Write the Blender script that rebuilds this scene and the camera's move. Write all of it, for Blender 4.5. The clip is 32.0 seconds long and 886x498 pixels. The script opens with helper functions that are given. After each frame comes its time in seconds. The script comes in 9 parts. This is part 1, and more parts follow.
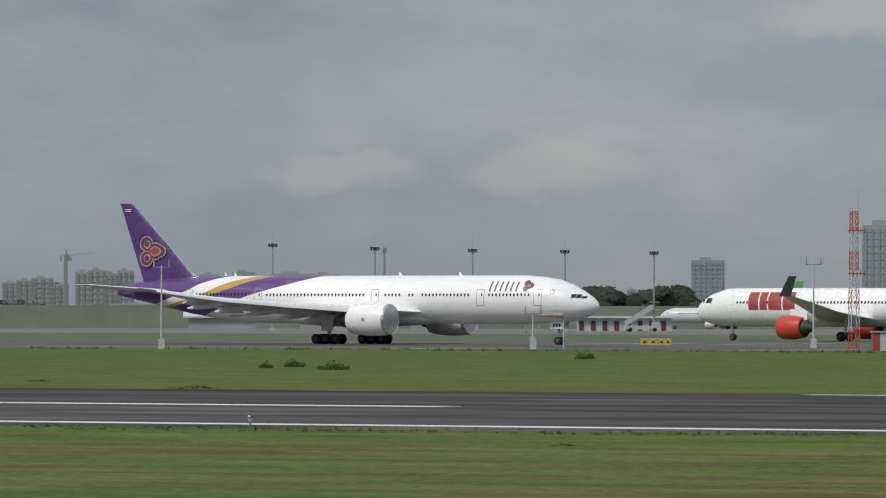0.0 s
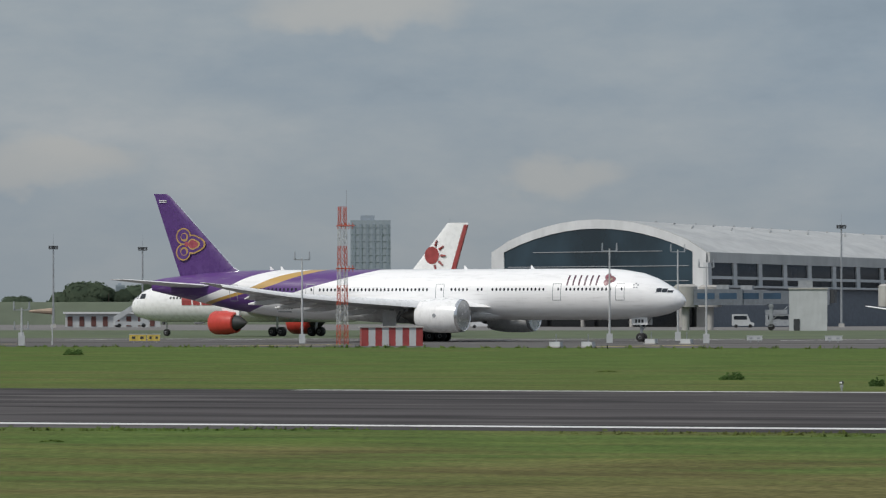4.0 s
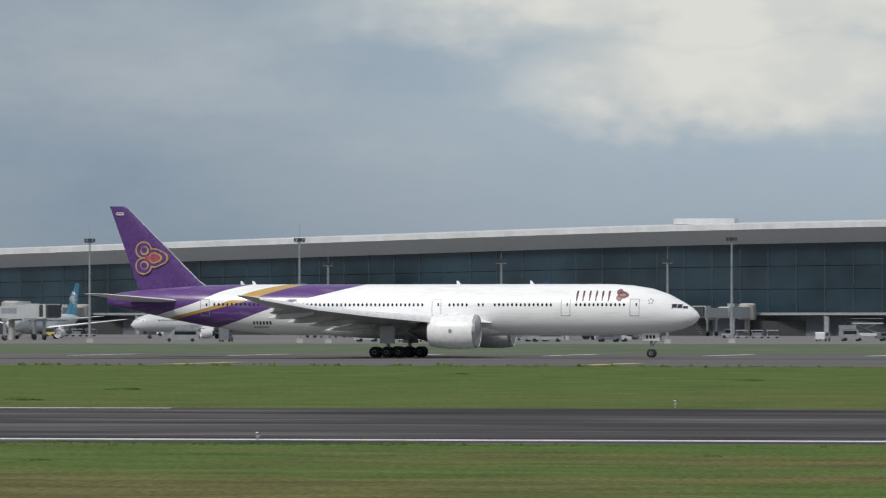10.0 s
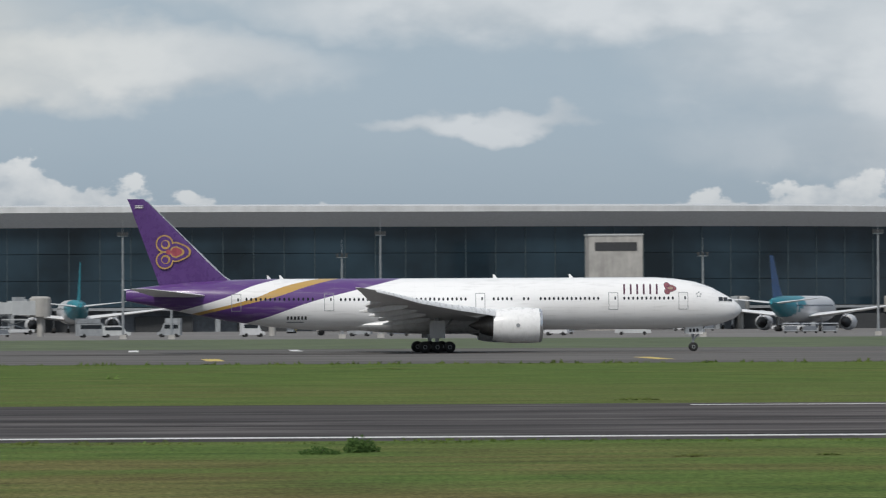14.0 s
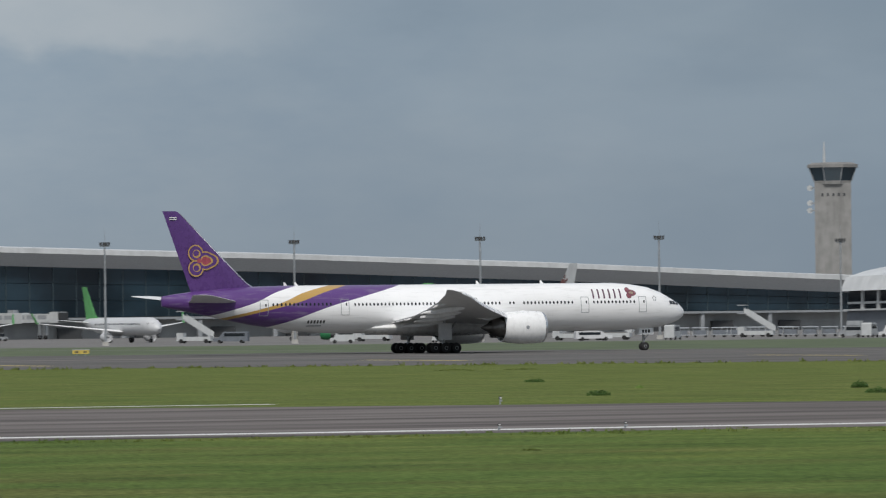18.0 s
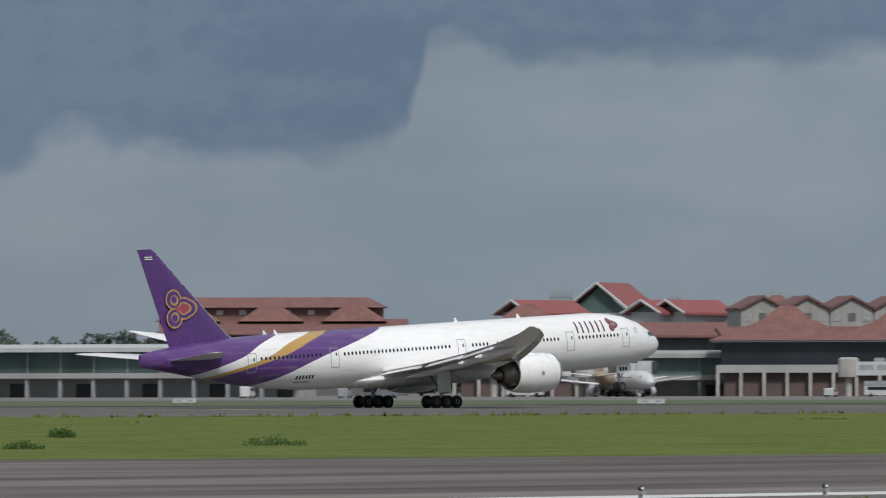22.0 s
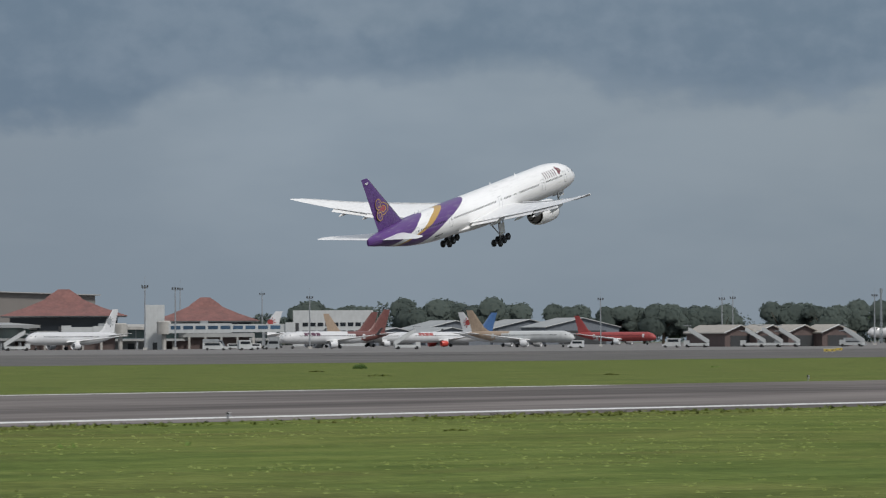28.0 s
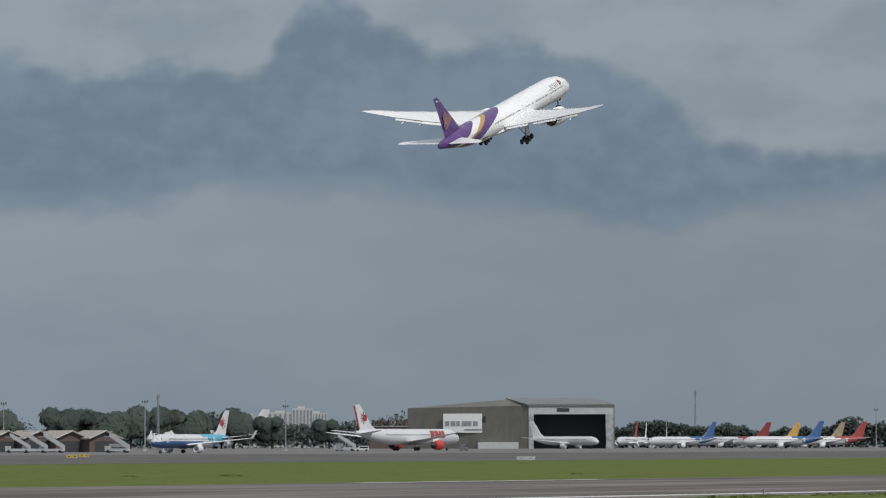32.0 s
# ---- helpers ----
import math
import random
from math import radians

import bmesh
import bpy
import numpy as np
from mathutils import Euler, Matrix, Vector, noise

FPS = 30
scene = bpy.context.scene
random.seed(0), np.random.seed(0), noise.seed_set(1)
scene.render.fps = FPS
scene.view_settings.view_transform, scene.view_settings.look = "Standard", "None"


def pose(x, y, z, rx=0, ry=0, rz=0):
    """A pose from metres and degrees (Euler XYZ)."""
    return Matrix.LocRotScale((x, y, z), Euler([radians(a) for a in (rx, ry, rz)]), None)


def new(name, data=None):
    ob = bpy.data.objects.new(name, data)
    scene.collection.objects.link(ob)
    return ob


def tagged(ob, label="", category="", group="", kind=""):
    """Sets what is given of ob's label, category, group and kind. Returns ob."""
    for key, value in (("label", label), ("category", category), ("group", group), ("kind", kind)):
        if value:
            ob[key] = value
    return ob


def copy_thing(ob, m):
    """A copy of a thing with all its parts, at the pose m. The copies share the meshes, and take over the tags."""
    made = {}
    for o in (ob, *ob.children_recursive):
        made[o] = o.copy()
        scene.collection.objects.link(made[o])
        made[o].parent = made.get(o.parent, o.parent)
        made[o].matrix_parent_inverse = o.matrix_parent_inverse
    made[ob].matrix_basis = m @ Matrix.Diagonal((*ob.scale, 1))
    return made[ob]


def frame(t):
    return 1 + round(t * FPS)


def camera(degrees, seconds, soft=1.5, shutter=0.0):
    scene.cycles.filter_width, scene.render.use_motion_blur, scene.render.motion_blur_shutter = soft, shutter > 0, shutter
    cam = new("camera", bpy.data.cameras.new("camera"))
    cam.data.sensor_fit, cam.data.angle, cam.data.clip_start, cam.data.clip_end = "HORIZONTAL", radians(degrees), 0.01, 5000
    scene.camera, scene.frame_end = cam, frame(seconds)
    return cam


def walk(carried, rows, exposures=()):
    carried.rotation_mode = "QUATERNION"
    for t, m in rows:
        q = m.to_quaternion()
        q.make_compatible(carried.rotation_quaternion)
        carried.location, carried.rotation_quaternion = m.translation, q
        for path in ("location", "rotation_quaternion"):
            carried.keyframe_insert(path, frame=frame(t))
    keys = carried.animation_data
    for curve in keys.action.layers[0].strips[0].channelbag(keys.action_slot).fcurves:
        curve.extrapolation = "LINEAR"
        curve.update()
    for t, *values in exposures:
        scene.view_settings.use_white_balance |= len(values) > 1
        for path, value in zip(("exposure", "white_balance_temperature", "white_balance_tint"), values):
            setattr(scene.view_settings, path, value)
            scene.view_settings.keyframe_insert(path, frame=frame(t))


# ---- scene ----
cam = camera(7.405, 32.0, soft=1.2, shutter=0.12)
# seconds, distance towards the runway, eye height, tilt, roll, heading
CAMERA_ROWS = [
    (0.0, -60.00, 4.025, 90.5362, 0.083, 29.4748),
    (0.5, -60.00, 4.025, 90.4905, 0.063, 29.1202),
    (1.0, -60.00, 4.025, 90.4969, 0.038, 28.7940),
    (1.5, -60.00, 4.025, 90.4985, 0.010, 28.4584),
    (2.0, -60.00, 4.025, 90.5039, -0.016, 27.9336),
    (2.5, -60.00, 4.025, 90.4947, -0.039, 27.3144),
    (3.0, -60.00, 4.025, 90.4733, -0.060, 26.7565),
    (3.5, -60.00, 4.025, 90.4749, -0.074, 26.0569),
    (4.0, -60.00, 4.025, 90.4995, -0.077, 25.1965),
    (4.5, -67.50, 4.025, 90.5460, -0.060, 24.2105),
    (5.0, -75.00, 4.259, 90.5350, -0.038, 23.2023),
    (5.5, -91.50, 4.494, 90.5446, -0.008, 22.0030),
    (6.0, -108.00, 4.728, 90.5535, 0.017, 20.7584),
    (6.5, -118.00, 4.962, 90.5495, 0.032, 19.5970),
    (7.0, -119.00, 4.971, 90.5193, 0.029, 18.2648),
    (7.5, -120.00, 4.979, 90.5085, 0.015, 17.0044),
    (8.0, -120.00, 4.988, 90.5101, -0.008, 15.7611),
    (8.5, -120.00, 4.997, 90.5338, -0.032, 14.7636),
    (9.0, -120.00, 5.006, 90.5524, -0.045, 13.5297),
    (9.5, -120.00, 5.014, 90.5790, -0.030, 11.6861),
    (10.0, -120.00, 5.023, 90.5596, -0.002, 10.2679),
    (10.5, -120.00, 5.032, 90.6113, 0.021, 8.7220),
    (11.0, -120.00, 5.041, 90.6587, 0.022, 7.1620),
    (11.5, -120.00, 5.050, 90.6306, -0.022, 5.7296),
    (12.0, -120.00, 5.058, 90.5507, -0.086, 3.9474),
    (12.5, -120.00, 5.060, 90.4724, -0.154, 2.1131),
    (13.0, -120.00, 5.062, 90.4327, -0.213, -0.1891),
    (13.5, -120.00, 5.064, 90.4472, -0.251, -2.2691),
    (14.0, -120.00, 5.066, 90.5097, -0.270, -4.1270),
    (14.5, -120.00, 5.067, 90.5742, -0.266, -6.0983),
    (15.0, -120.00, 5.069, 90.6168, -0.270, -8.7362),
    (15.5, -120.00, 5.071, 90.6022, -0.315, -10.9770),
    (16.0, -120.00, 4.928, 90.5800, -0.416, -13.0334),
    (16.5, -120.00, 4.784, 90.5580, -0.547, -15.0425),
    (17.0, -120.00, 4.641, 90.5360, -0.658, -16.9335),
    (17.5, -113.00, 4.497, 90.5010, -0.705, -18.8108),
    (18.0, -98.00, 4.354, 90.5868, -0.629, -20.7104),
    (18.5, -80.00, 4.172, 90.6503, -0.518, -22.8369),
    (19.0, -61.52, 3.990, 90.7090, -0.421, -25.1565),
    (19.5, -43.03, 3.688, 90.8487, -0.400, -27.7445),
    (20.0, -24.55, 3.386, 90.7800, -0.404, -30.1685),
    (20.5, -6.06, 3.165, 90.9360, -0.392, -32.7378),
    (21.0, 12.42, 2.943, 90.9558, -0.323, -35.5717),
    (21.5, 30.91, 2.643, 91.0628, -0.213, -38.3269),
    (22.0, 46.67, 2.342, 91.1456, -0.096, -41.2455),
    (22.5, 56.67, 2.219, 91.1640, -0.004, -43.9089),
    (23.0, 60.00, 2.096, 91.1315, 0.058, -46.0517),
    (23.5, 59.50, 2.048, 91.1215, 0.144, -47.9475),
    (24.0, 59.00, 2.000, 91.0748, 0.229, -49.9752),
    (24.5, 58.50, 1.952, 91.0515, 0.284, -51.7804),
    (25.0, 58.00, 2.260, 91.0130, 0.294, -53.4434),
    (25.5, 52.67, 2.620, 90.9840, 0.263, -54.8417),
    (26.0, 47.33, 2.960, 90.9560, 0.209, -56.1464),
    (26.5, 42.00, 3.220, 90.9370, 0.133, -57.4048),
    (27.0, 32.00, 3.200, 90.9120, 0.024, -58.4787),
    (27.5, 22.00, 3.110, 90.8600, -0.084, -59.4334),
    (28.0, 13.00, 3.029, 90.7488, -0.263, -60.1720),
    (28.5, 4.00, 3.062, 90.7175, -0.383, -60.9493),
    (29.0, 0.00, 3.094, 90.7345, -0.447, -61.9413),
    (29.5, 0.00, 3.127, 90.7775, -0.325, -63.0617),
    (30.0, 0.00, 3.159, 90.9440, -0.231, -63.8559),
    (30.5, 0.00, 3.159, 91.1619, -0.229, -64.4373),
    (31.0, 0.00, 3.159, 91.3742, -0.206, -65.0235),
    (31.5, 0.00, 3.159, 91.5305, -0.152, -65.5814),
    (32.0, 0.00, 3.159, 91.6138, -0.082, -65.9927),
]

walk(cam, [(t, pose(0, y, z, rx, 0, rz) @ pose(0, 0, 0, 0, 0, roll)) for t, y, z, rx, roll, rz in CAMERA_ROWS],
     exposures=[(0.0, 0.0), (9.0, 0.02), (13.0, -0.02), (19.0, -0.03), (25.0, -0.02), (29.5, -0.02), (30.2, 0.12), (31.0, 0.26), (31.6, 0.12), (32.0, -0.04)])

SUN_TURN, SUN_UP = radians(205), radians(46)


# ---------------------------------------------------------------- nodes
class Nodes:
    """Short hand for building a node tree."""

    def __init__(self, tree):
        self.t = tree
        tree.nodes.clear()

    def add(self, kind, links=(), operation=None, data_type=None, interpolation_type=None, blend_type=None):
        n = self.t.nodes.new(kind)
        if operation:
            n.operation = operation
        if data_type:
            n.data_type = data_type
        if interpolation_type:
            n.interpolation_type = interpolation_type
        if blend_type:
            n.blend_type = blend_type
        for key, v in dict(links).items():
            if isinstance(v, bpy.types.NodeSocket):
                self.t.links.new(v, n.inputs[key])
            else:
                n.inputs[key].default_value = v
        return n

    def math(self, op, a, b=0.0, c=0.0, clamp=False):
        n = self.add("ShaderNodeMath", {0: a, 1: b, 2: c}, operation=op)
        n.use_clamp = clamp
        return n.outputs[0]

    def mix(self, f, a, b):
        n = self.add("ShaderNodeMix", data_type="RGBA")
        for key, v in ((0, f), (6, a), (7, b)):
            if isinstance(v, bpy.types.NodeSocket):
                self.t.links.new(v, n.inputs[key])
            else:
                n.inputs[key].default_value = v if key == 0 else (*v, 1)[:4]
        return n.outputs[2]

    def noise(self, vec, scale, detail=4.0, rough=0.55):
        return self.add("ShaderNodeTexNoise", {"Vector": vec, "Scale": scale, "Detail": detail, "Roughness": rough}).outputs[0]

    def ramp(self, f, stops):
        n = self.add("ShaderNodeValToRGB", {0: f})
        e = n.color_ramp.elements
        while len(e) < len(stops):
            e.new(0.5)
        for el, (p, col) in zip(e, stops):
            el.position = p
            el.color = (*col, 1) if len(col) == 3 else col
        return n.outputs[0]

    def remap(self, f, a, b, lo=0.0, hi=1.0):
        return self.add("ShaderNodeMapRange", {0: f, 1: a, 2: b, 3: lo, 4: hi}, interpolation_type="SMOOTHSTEP").outputs[0]

    def scaled(self, vec, s):
        return self.add("ShaderNodeMapping", {0: vec, "Scale": s}).outputs[0]


# ---------------------------------------------------------------- sky and sun
world = bpy.data.worlds.new("sky")
scene.world = world
world.use_nodes = True
n = Nodes(world.node_tree)
way = n.add("ShaderNodeTexCoord").outputs["Generated"]
sky_node = n.add("ShaderNodeTexSky")
sky_node.sky_type, sky_node.sun_disc, sky_node.sun_elevation, sky_node.sun_rotation = "NISHITA", False, SUN_UP, SUN_TURN
sky_node.air_density, sky_node.dust_density = 1.2, 2.0
sky = sky_node.outputs[0]
xyz = n.add("ShaderNodeSeparateXYZ", {0: way})
east, north, up = xyz.outputs
# large layers and small puffs of cloud; they are flat near the horizon, so height is stretched
lay = n.noise(n.scaled(way, (7, 7, 26)), 1.0, 6.0, 0.55)
puff = n.noise(n.scaled(way, (26, 26, 60)), 1.0, 8.0, 0.6)
fine = n.noise(n.scaled(way, (70, 70, 130)), 1.0, 6.0, 0.6)
cover = n.math("ADD", n.math("MULTIPLY", lay, 0.62), n.math("ADD", n.math("MULTIPLY", puff, 0.28), n.math("MULTIPLY", fine, 0.10)))
grey = n.ramp(cover, [(0.36, (0.195, 0.256, 0.322)), (0.46, (0.262, 0.328, 0.392)), (0.55, (0.325, 0.380, 0.424)), (0.66, (0.43, 0.460, 0.478))])


def span(v, a0, a1, b1, b0):
    """One between a1 and b1, fading to nothing at a0 and b0."""
    return n.math("MULTIPLY", n.remap(v, a0, a1), n.remap(v, b0, b1))


ahead = n.remap(north, 0.0, 0.3)
front = n.math("MULTIPLY", span(east, -0.24, -0.12, 0.20, 0.33), ahead)
grey = n.mix(front, grey, n.mix(0.8, grey, (0.425, 0.510, 0.565)))
# bearing and height in degrees, with a little turbulence, to set the cloud masses where they hang
bearing = n.math("MULTIPLY", n.math("ARCTAN2", east, north), 57.29578)
height = n.math("MULTIPLY", n.math("ARCSINE", up), 57.29578)
flat = n.add("ShaderNodeCombineXYZ", {0: bearing, 1: height, 2: 0.0}).outputs[0]
broad = n.noise(n.scaled(flat, (0.38, 0.95, 1)), 1.0, 4.0, 0.5)
ragged = n.noise(n.scaled(flat, (1.05, 1.9, 1)), 1.0, 4.5, 0.5)
curl = n.noise(n.scaled(flat, (3.6, 4.6, 1)), 1.0, 5.0, 0.5)
bump_a = n.math("ADD", n.math("MULTIPLY", n.math("ADD", broad, -0.5), 2.2), n.math("MULTIPLY", n.math("ADD", ragged, -0.5), 0.9))
bump_e = n.math("ADD", n.math("MULTIPLY", n.math("ADD", ragged, -0.5), 0.9), n.math("MULTIPLY", n.math("ADD", curl, -0.5), 0.35))
bearing_w = n.math("ADD", bearing, n.math("MULTIPLY", bump_a, 0.8))
height_w = n.math("ADD", height, n.math("MULTIPLY", bump_e, 0.62))


def masses(blobs):
    """The strongest of several soft ovals, each by bearing, height, half width and half height in degrees."""
    total = None
    for a, e, wa, we in blobs:
        da = n.math("MULTIPLY", n.math("SUBTRACT", bearing_w, a), 1.0 / wa)
        de = n.math("MULTIPLY", n.math("SUBTRACT", height_w, e), 1.0 / we)
        one = n.math("SUBTRACT", 1.0, n.math("ADD", n.math("MULTIPLY", da, da), n.math("MULTIPLY", de, de)))
        total = one if total is None else n.math("MAXIMUM", total, one)
    return total


def outline(points, a0, a1, top):
    """A height that follows the bearing, through (bearing, height) points."""
    c = n.add("ShaderNodeFloatCurve", {"Value": n.math("DIVIDE", n.math("SUBTRACT", bearing, a0), a1 - a0)})
    pts = c.mapping.curves[0].points
    at = [((a - a0) / (a1 - a0), e / top) for a, e in points]
    pts[0].location, pts[1].location = at[0], at[-1]
    for p in at[1:-1]:
        pts.new(*p)
    c.mapping.update()
    return n.math("MULTIPLY", c.outputs[0], top)


# a broken bright layer above the middle of the field
bright = masses(((-7.6, 2.0, 2.0, 0.50), (-5.0, 1.95, 1.9, 0.48), (-8.0, 2.75, 3.0, 0.60), (-4.6, 2.9, 3.4, 0.55), (-1.6, 2.45, 2.4, 0.45), (1.2, 2.1, 1.9, 0.33), (-0.4, 1.85, 1.8, 0.22), (5.6, 2.65, 2.8, 0.40), (4.4, 1.55, 1.0, 0.10),
                 (9.0, 2.15, 2.8, 0.75), (12.2, 2.1, 2.8, 0.85), (10.5, 1.4, 3.6, 0.5), (14.8, 2.6, 2.2, 0.45), (17.9, 2.62, 1.9, 0.34), (2.0, 3.4, 8.0, 0.7)))
brightf = n.math("MULTIPLY", n.remap(bright, -0.75, 0.70), n.remap(n.math("ABSOLUTE", n.math("ADD", bearing, -4.0)), 17.0, 14.0))
glow = n.math("ADD", n.math("MULTIPLY", n.remap(ragged, 0.36, 0.64), 0.6), n.math("MULTIPLY", n.remap(bright, 0.1, 0.9), 0.5))
cream = n.mix(n.remap(bearing, -3.0, 4.0), (0.80, 0.765, 0.67), (0.72, 0.735, 0.73))
cream = n.mix(n.remap(bearing, 7.0, 15.0), cream, (0.46, 0.49, 0.505))
grey = n.mix(n.math("MULTIPLY", brightf, 0.93), grey, n.mix(glow, n.mix(0.55, (0.33, 0.39, 0.435), cream), cream))
# a row of heaped clouds with lit tops low over the roofs
crest = outline(((-9.0, 0.2), (-6.6, 0.75), (-5.2, 1.0), (-4.2, 0.82), (-3.0, 1.20), (-2.2, 1.22), (-1.3, 1.52), (-0.3, 1.58), (0.5, 1.30), (1.6, 1.02), (3.2, 0.78), (5.4, 0.72), (7.2, 1.08), (8.6, 0.95), (10.5, 0.7), (13.0, 0.2)), -9.0, 13.0, 2.0)
billow = n.noise(n.scaled(flat, (2.3, 2.9, 1)), 1.0, 6.0, 0.55)
crest = n.math("ADD", crest, n.math("ADD", n.math("MULTIPLY", n.math("ADD", billow, -0.5), 0.95), n.math("MULTIPLY", n.math("ADD", curl, -0.5), 0.25)))
depth = n.math("SUBTRACT", crest, height)
heapf = n.math("MULTIPLY", n.remap(depth, 0.0, 0.07), n.math("MULTIPLY", span(bearing, -8.5, -6.5, 10.0, 12.5), n.remap(depth, 1.5, 0.9, 0.35, 1.0)))
lit = n.math("SUBTRACT", 1.0, n.remap(n.math("ADD", depth, n.math("MULTIPLY", n.math("ADD", curl, -0.5), -0.7)), 0.0, 0.62))
shade = n.math("ADD", n.math("MULTIPLY", lit, 0.62), n.math("MULTIPLY", n.remap(n.math("ADD", n.math("MULTIPLY", curl, 0.6), n.math("MULTIPLY", billow, 0.4)), 0.42, 0.60), 0.42), clamp=True)
grey = n.mix(n.math("MULTIPLY", heapf, 0.90), grey, n.mix(shade, (0.50, 0.545, 0.575), (0.88, 0.87, 0.83)))
# soft small puffs over the near end
puffs = masses(((-30.4, 1.16, 0.70, 0.19), (-28.5, 1.22, 0.80, 0.23), (-26.0, 2.55, 1.0, 0.24), (-24.2, 1.15, 0.55, 0.19)))
grey = n.mix(n.math("MULTIPLY", n.remap(puffs, -0.4, 0.9), 0.60), grey, (0.45, 0.455, 0.44))
# the sky under the rain cloud, then the rain cloud itself with its ragged floor
low = n.ramp(n.math("DIVIDE", n.math("SUBTRACT", bearing, 16.0), 54.0), [(0.0, (0.270, 0.330, 0.380)), (0.25, (0.203, 0.260, 0.316)), (0.37, (0.225, 0.262, 0.302)), (0.48, (0.240, 0.282, 0.318)), (0.70, (0.246, 0.284, 0.320)), (0.80, (0.264, 0.316, 0.364)), (0.88, (0.246, 0.292, 0.330)), (1.0, (0.226, 0.260, 0.286))])
low = n.mix(n.remap(broad, 0.35, 0.68), n.add("ShaderNodeMixRGB", {0: 1.0, 1: low, 2: (0.90, 0.92, 0.94, 1)}, blend_type="MULTIPLY").outputs[0], n.add("ShaderNodeMixRGB", {0: 1.0, 1: low, 2: (1.09, 1.075, 1.06, 1)}, blend_type="MULTIPLY").outputs[0])
grey = n.mix(n.math("MULTIPLY", n.remap(bearing, 14.0, 25.0), 0.88), grey, low)
base = outline(((22.0, 3.6), (28.0, 2.5), (31.0, 2.1), (34.0, 2.05), (36.0, 1.72), (37.5, 1.72), (38.2, 2.08), (38.5, 1.98), (39.4, 1.92), (40.4, 1.96), (40.9, 2.10), (41.15, 2.80), (41.5, 2.86), (41.9, 2.68), (43.0, 2.72), (44.2, 2.70), (45.0, 2.76), (46.2, 3.05), (47.2, 3.02), (48.1, 2.80), (48.7, 2.80), (49.1, 3.02), (50.0, 2.85), (51.0, 2.69),
                (52.2, 2.58), (53.7, 2.36), (55.2, 2.05), (56.5, 1.76), (57.5, 1.80), (57.9, 2.02), (58.6, 2.13), (59.8, 2.12), (60.6, 2.26), (61.2, 2.22), (61.7, 2.03), (62.5, 1.96), (63.4, 1.97), (64.0, 2.05), (65.5, 2.05), (66.3, 1.94), (67.0, 1.89), (67.7, 1.78), (68.3, 1.86), (70.0, 2.10)), 22.0, 70.0, 4.0)
fray = n.math("ADD", n.math("MULTIPLY", n.math("ADD", ragged, -0.5), 0.42), n.math("MULTIPLY", n.math("ADD", curl, -0.5), 0.30))
over = n.math("SUBTRACT", n.math("ADD", height, fray), base)
rain = n.math("MULTIPLY", n.remap(over, -0.10, 0.20), n.remap(bearing, 24.0, 35.0, 0.25, 1.0))
# its far end has a heaped top, with paler sky above
heap = outline(((60.0, 4.6), (61.2, 3.9), (61.8, 3.34), (62.4, 3.20), (63.1, 3.06), (63.8, 3.16), (64.4, 3.12), (64.65, 3.42), (65.05, 3.66), (65.5, 3.50), (66.1, 3.26), (66.5, 3.34), (67.0, 3.26), (67.6, 3.04), (67.9, 2.80), (68.2, 2.56), (69.3, 2.40), (70.5, 2.2)), 60.0, 70.5, 5.0)
clear = n.math("MULTIPLY", n.remap(n.math("SUBTRACT", n.math("ADD", height, n.math("MULTIPLY", fray, 0.9)), heap), -0.14, 0.10), n.remap(bearing, 60.6, 61.6))
clear = n.math("MAXIMUM", clear, n.math("MULTIPLY", n.remap(masses(((59.6, 2.85, 0.8, 0.26),)), -0.5, 0.8), 0.28))
grey = n.mix(n.math("MULTIPLY", clear, 0.8), grey, n.mix(n.remap(ragged, 0.36, 0.64), (0.275, 0.325, 0.362), (0.350, 0.392, 0.420)))
rain = n.math("MULTIPLY", rain, n.math("SUBTRACT", 1.0, n.math("MULTIPLY", clear, 0.88)))
murk = n.mix(n.remap(bearing, 46.0, 60.0), (0.098, 0.150, 0.228), (0.138, 0.196, 0.262))
pale = n.mix(n.remap(bearing, 46.0, 60.0), (0.132, 0.188, 0.264), (0.188, 0.244, 0.308))
grey = n.mix(n.math("MULTIPLY", rain, 0.93), grey, n.mix(n.remap(n.math("ADD", n.math("MULTIPLY", curl, 0.4), n.math("MULTIPLY", broad, 0.6)), 0.38, 0.62), murk, pale))
# haze at the horizon and a lighter vault overhead
haze = n.remap(up, 0.035, -0.005)
grey = n.mix(n.math("MULTIPLY", haze, 0.6), grey, (0.235, 0.275, 0.308))
grey = n.mix(n.remap(up, 0.10, 0.75), grey, (0.52, 0.54, 0.56))
mixed = n.mix(0.10, grey, n.add("ShaderNodeMixRGB", {0: 1.0, 1: sky, 2: (0.08, 0.08, 0.08, 1)}, blend_type="MULTIPLY").outputs[0])
mixed = n.add("ShaderNodeMixRGB", {0: 1.0, 1: mixed, 2: n.mix(n.remap(east, -0.42, -0.28), (1.022, 1.0, 0.992), (0.965, 1.0, 1.06))}, blend_type="MULTIPLY").outputs[0]
n.add("ShaderNodeOutputWorld", {0: n.add("ShaderNodeBackground", {0: mixed, 1: 1.0}).outputs[0]})

sun = new("sun", bpy.data.lights.new("sun", "SUN"))
sun.data.energy, sun.data.angle, sun.data.color = 2.25, radians(11), (1.0, 0.96, 0.90)
sun.matrix_world = pose(0, 0, 300) @ Euler((radians(90) - SUN_UP, 0, radians(180) - SUN_TURN)).to_matrix().to_4x4()


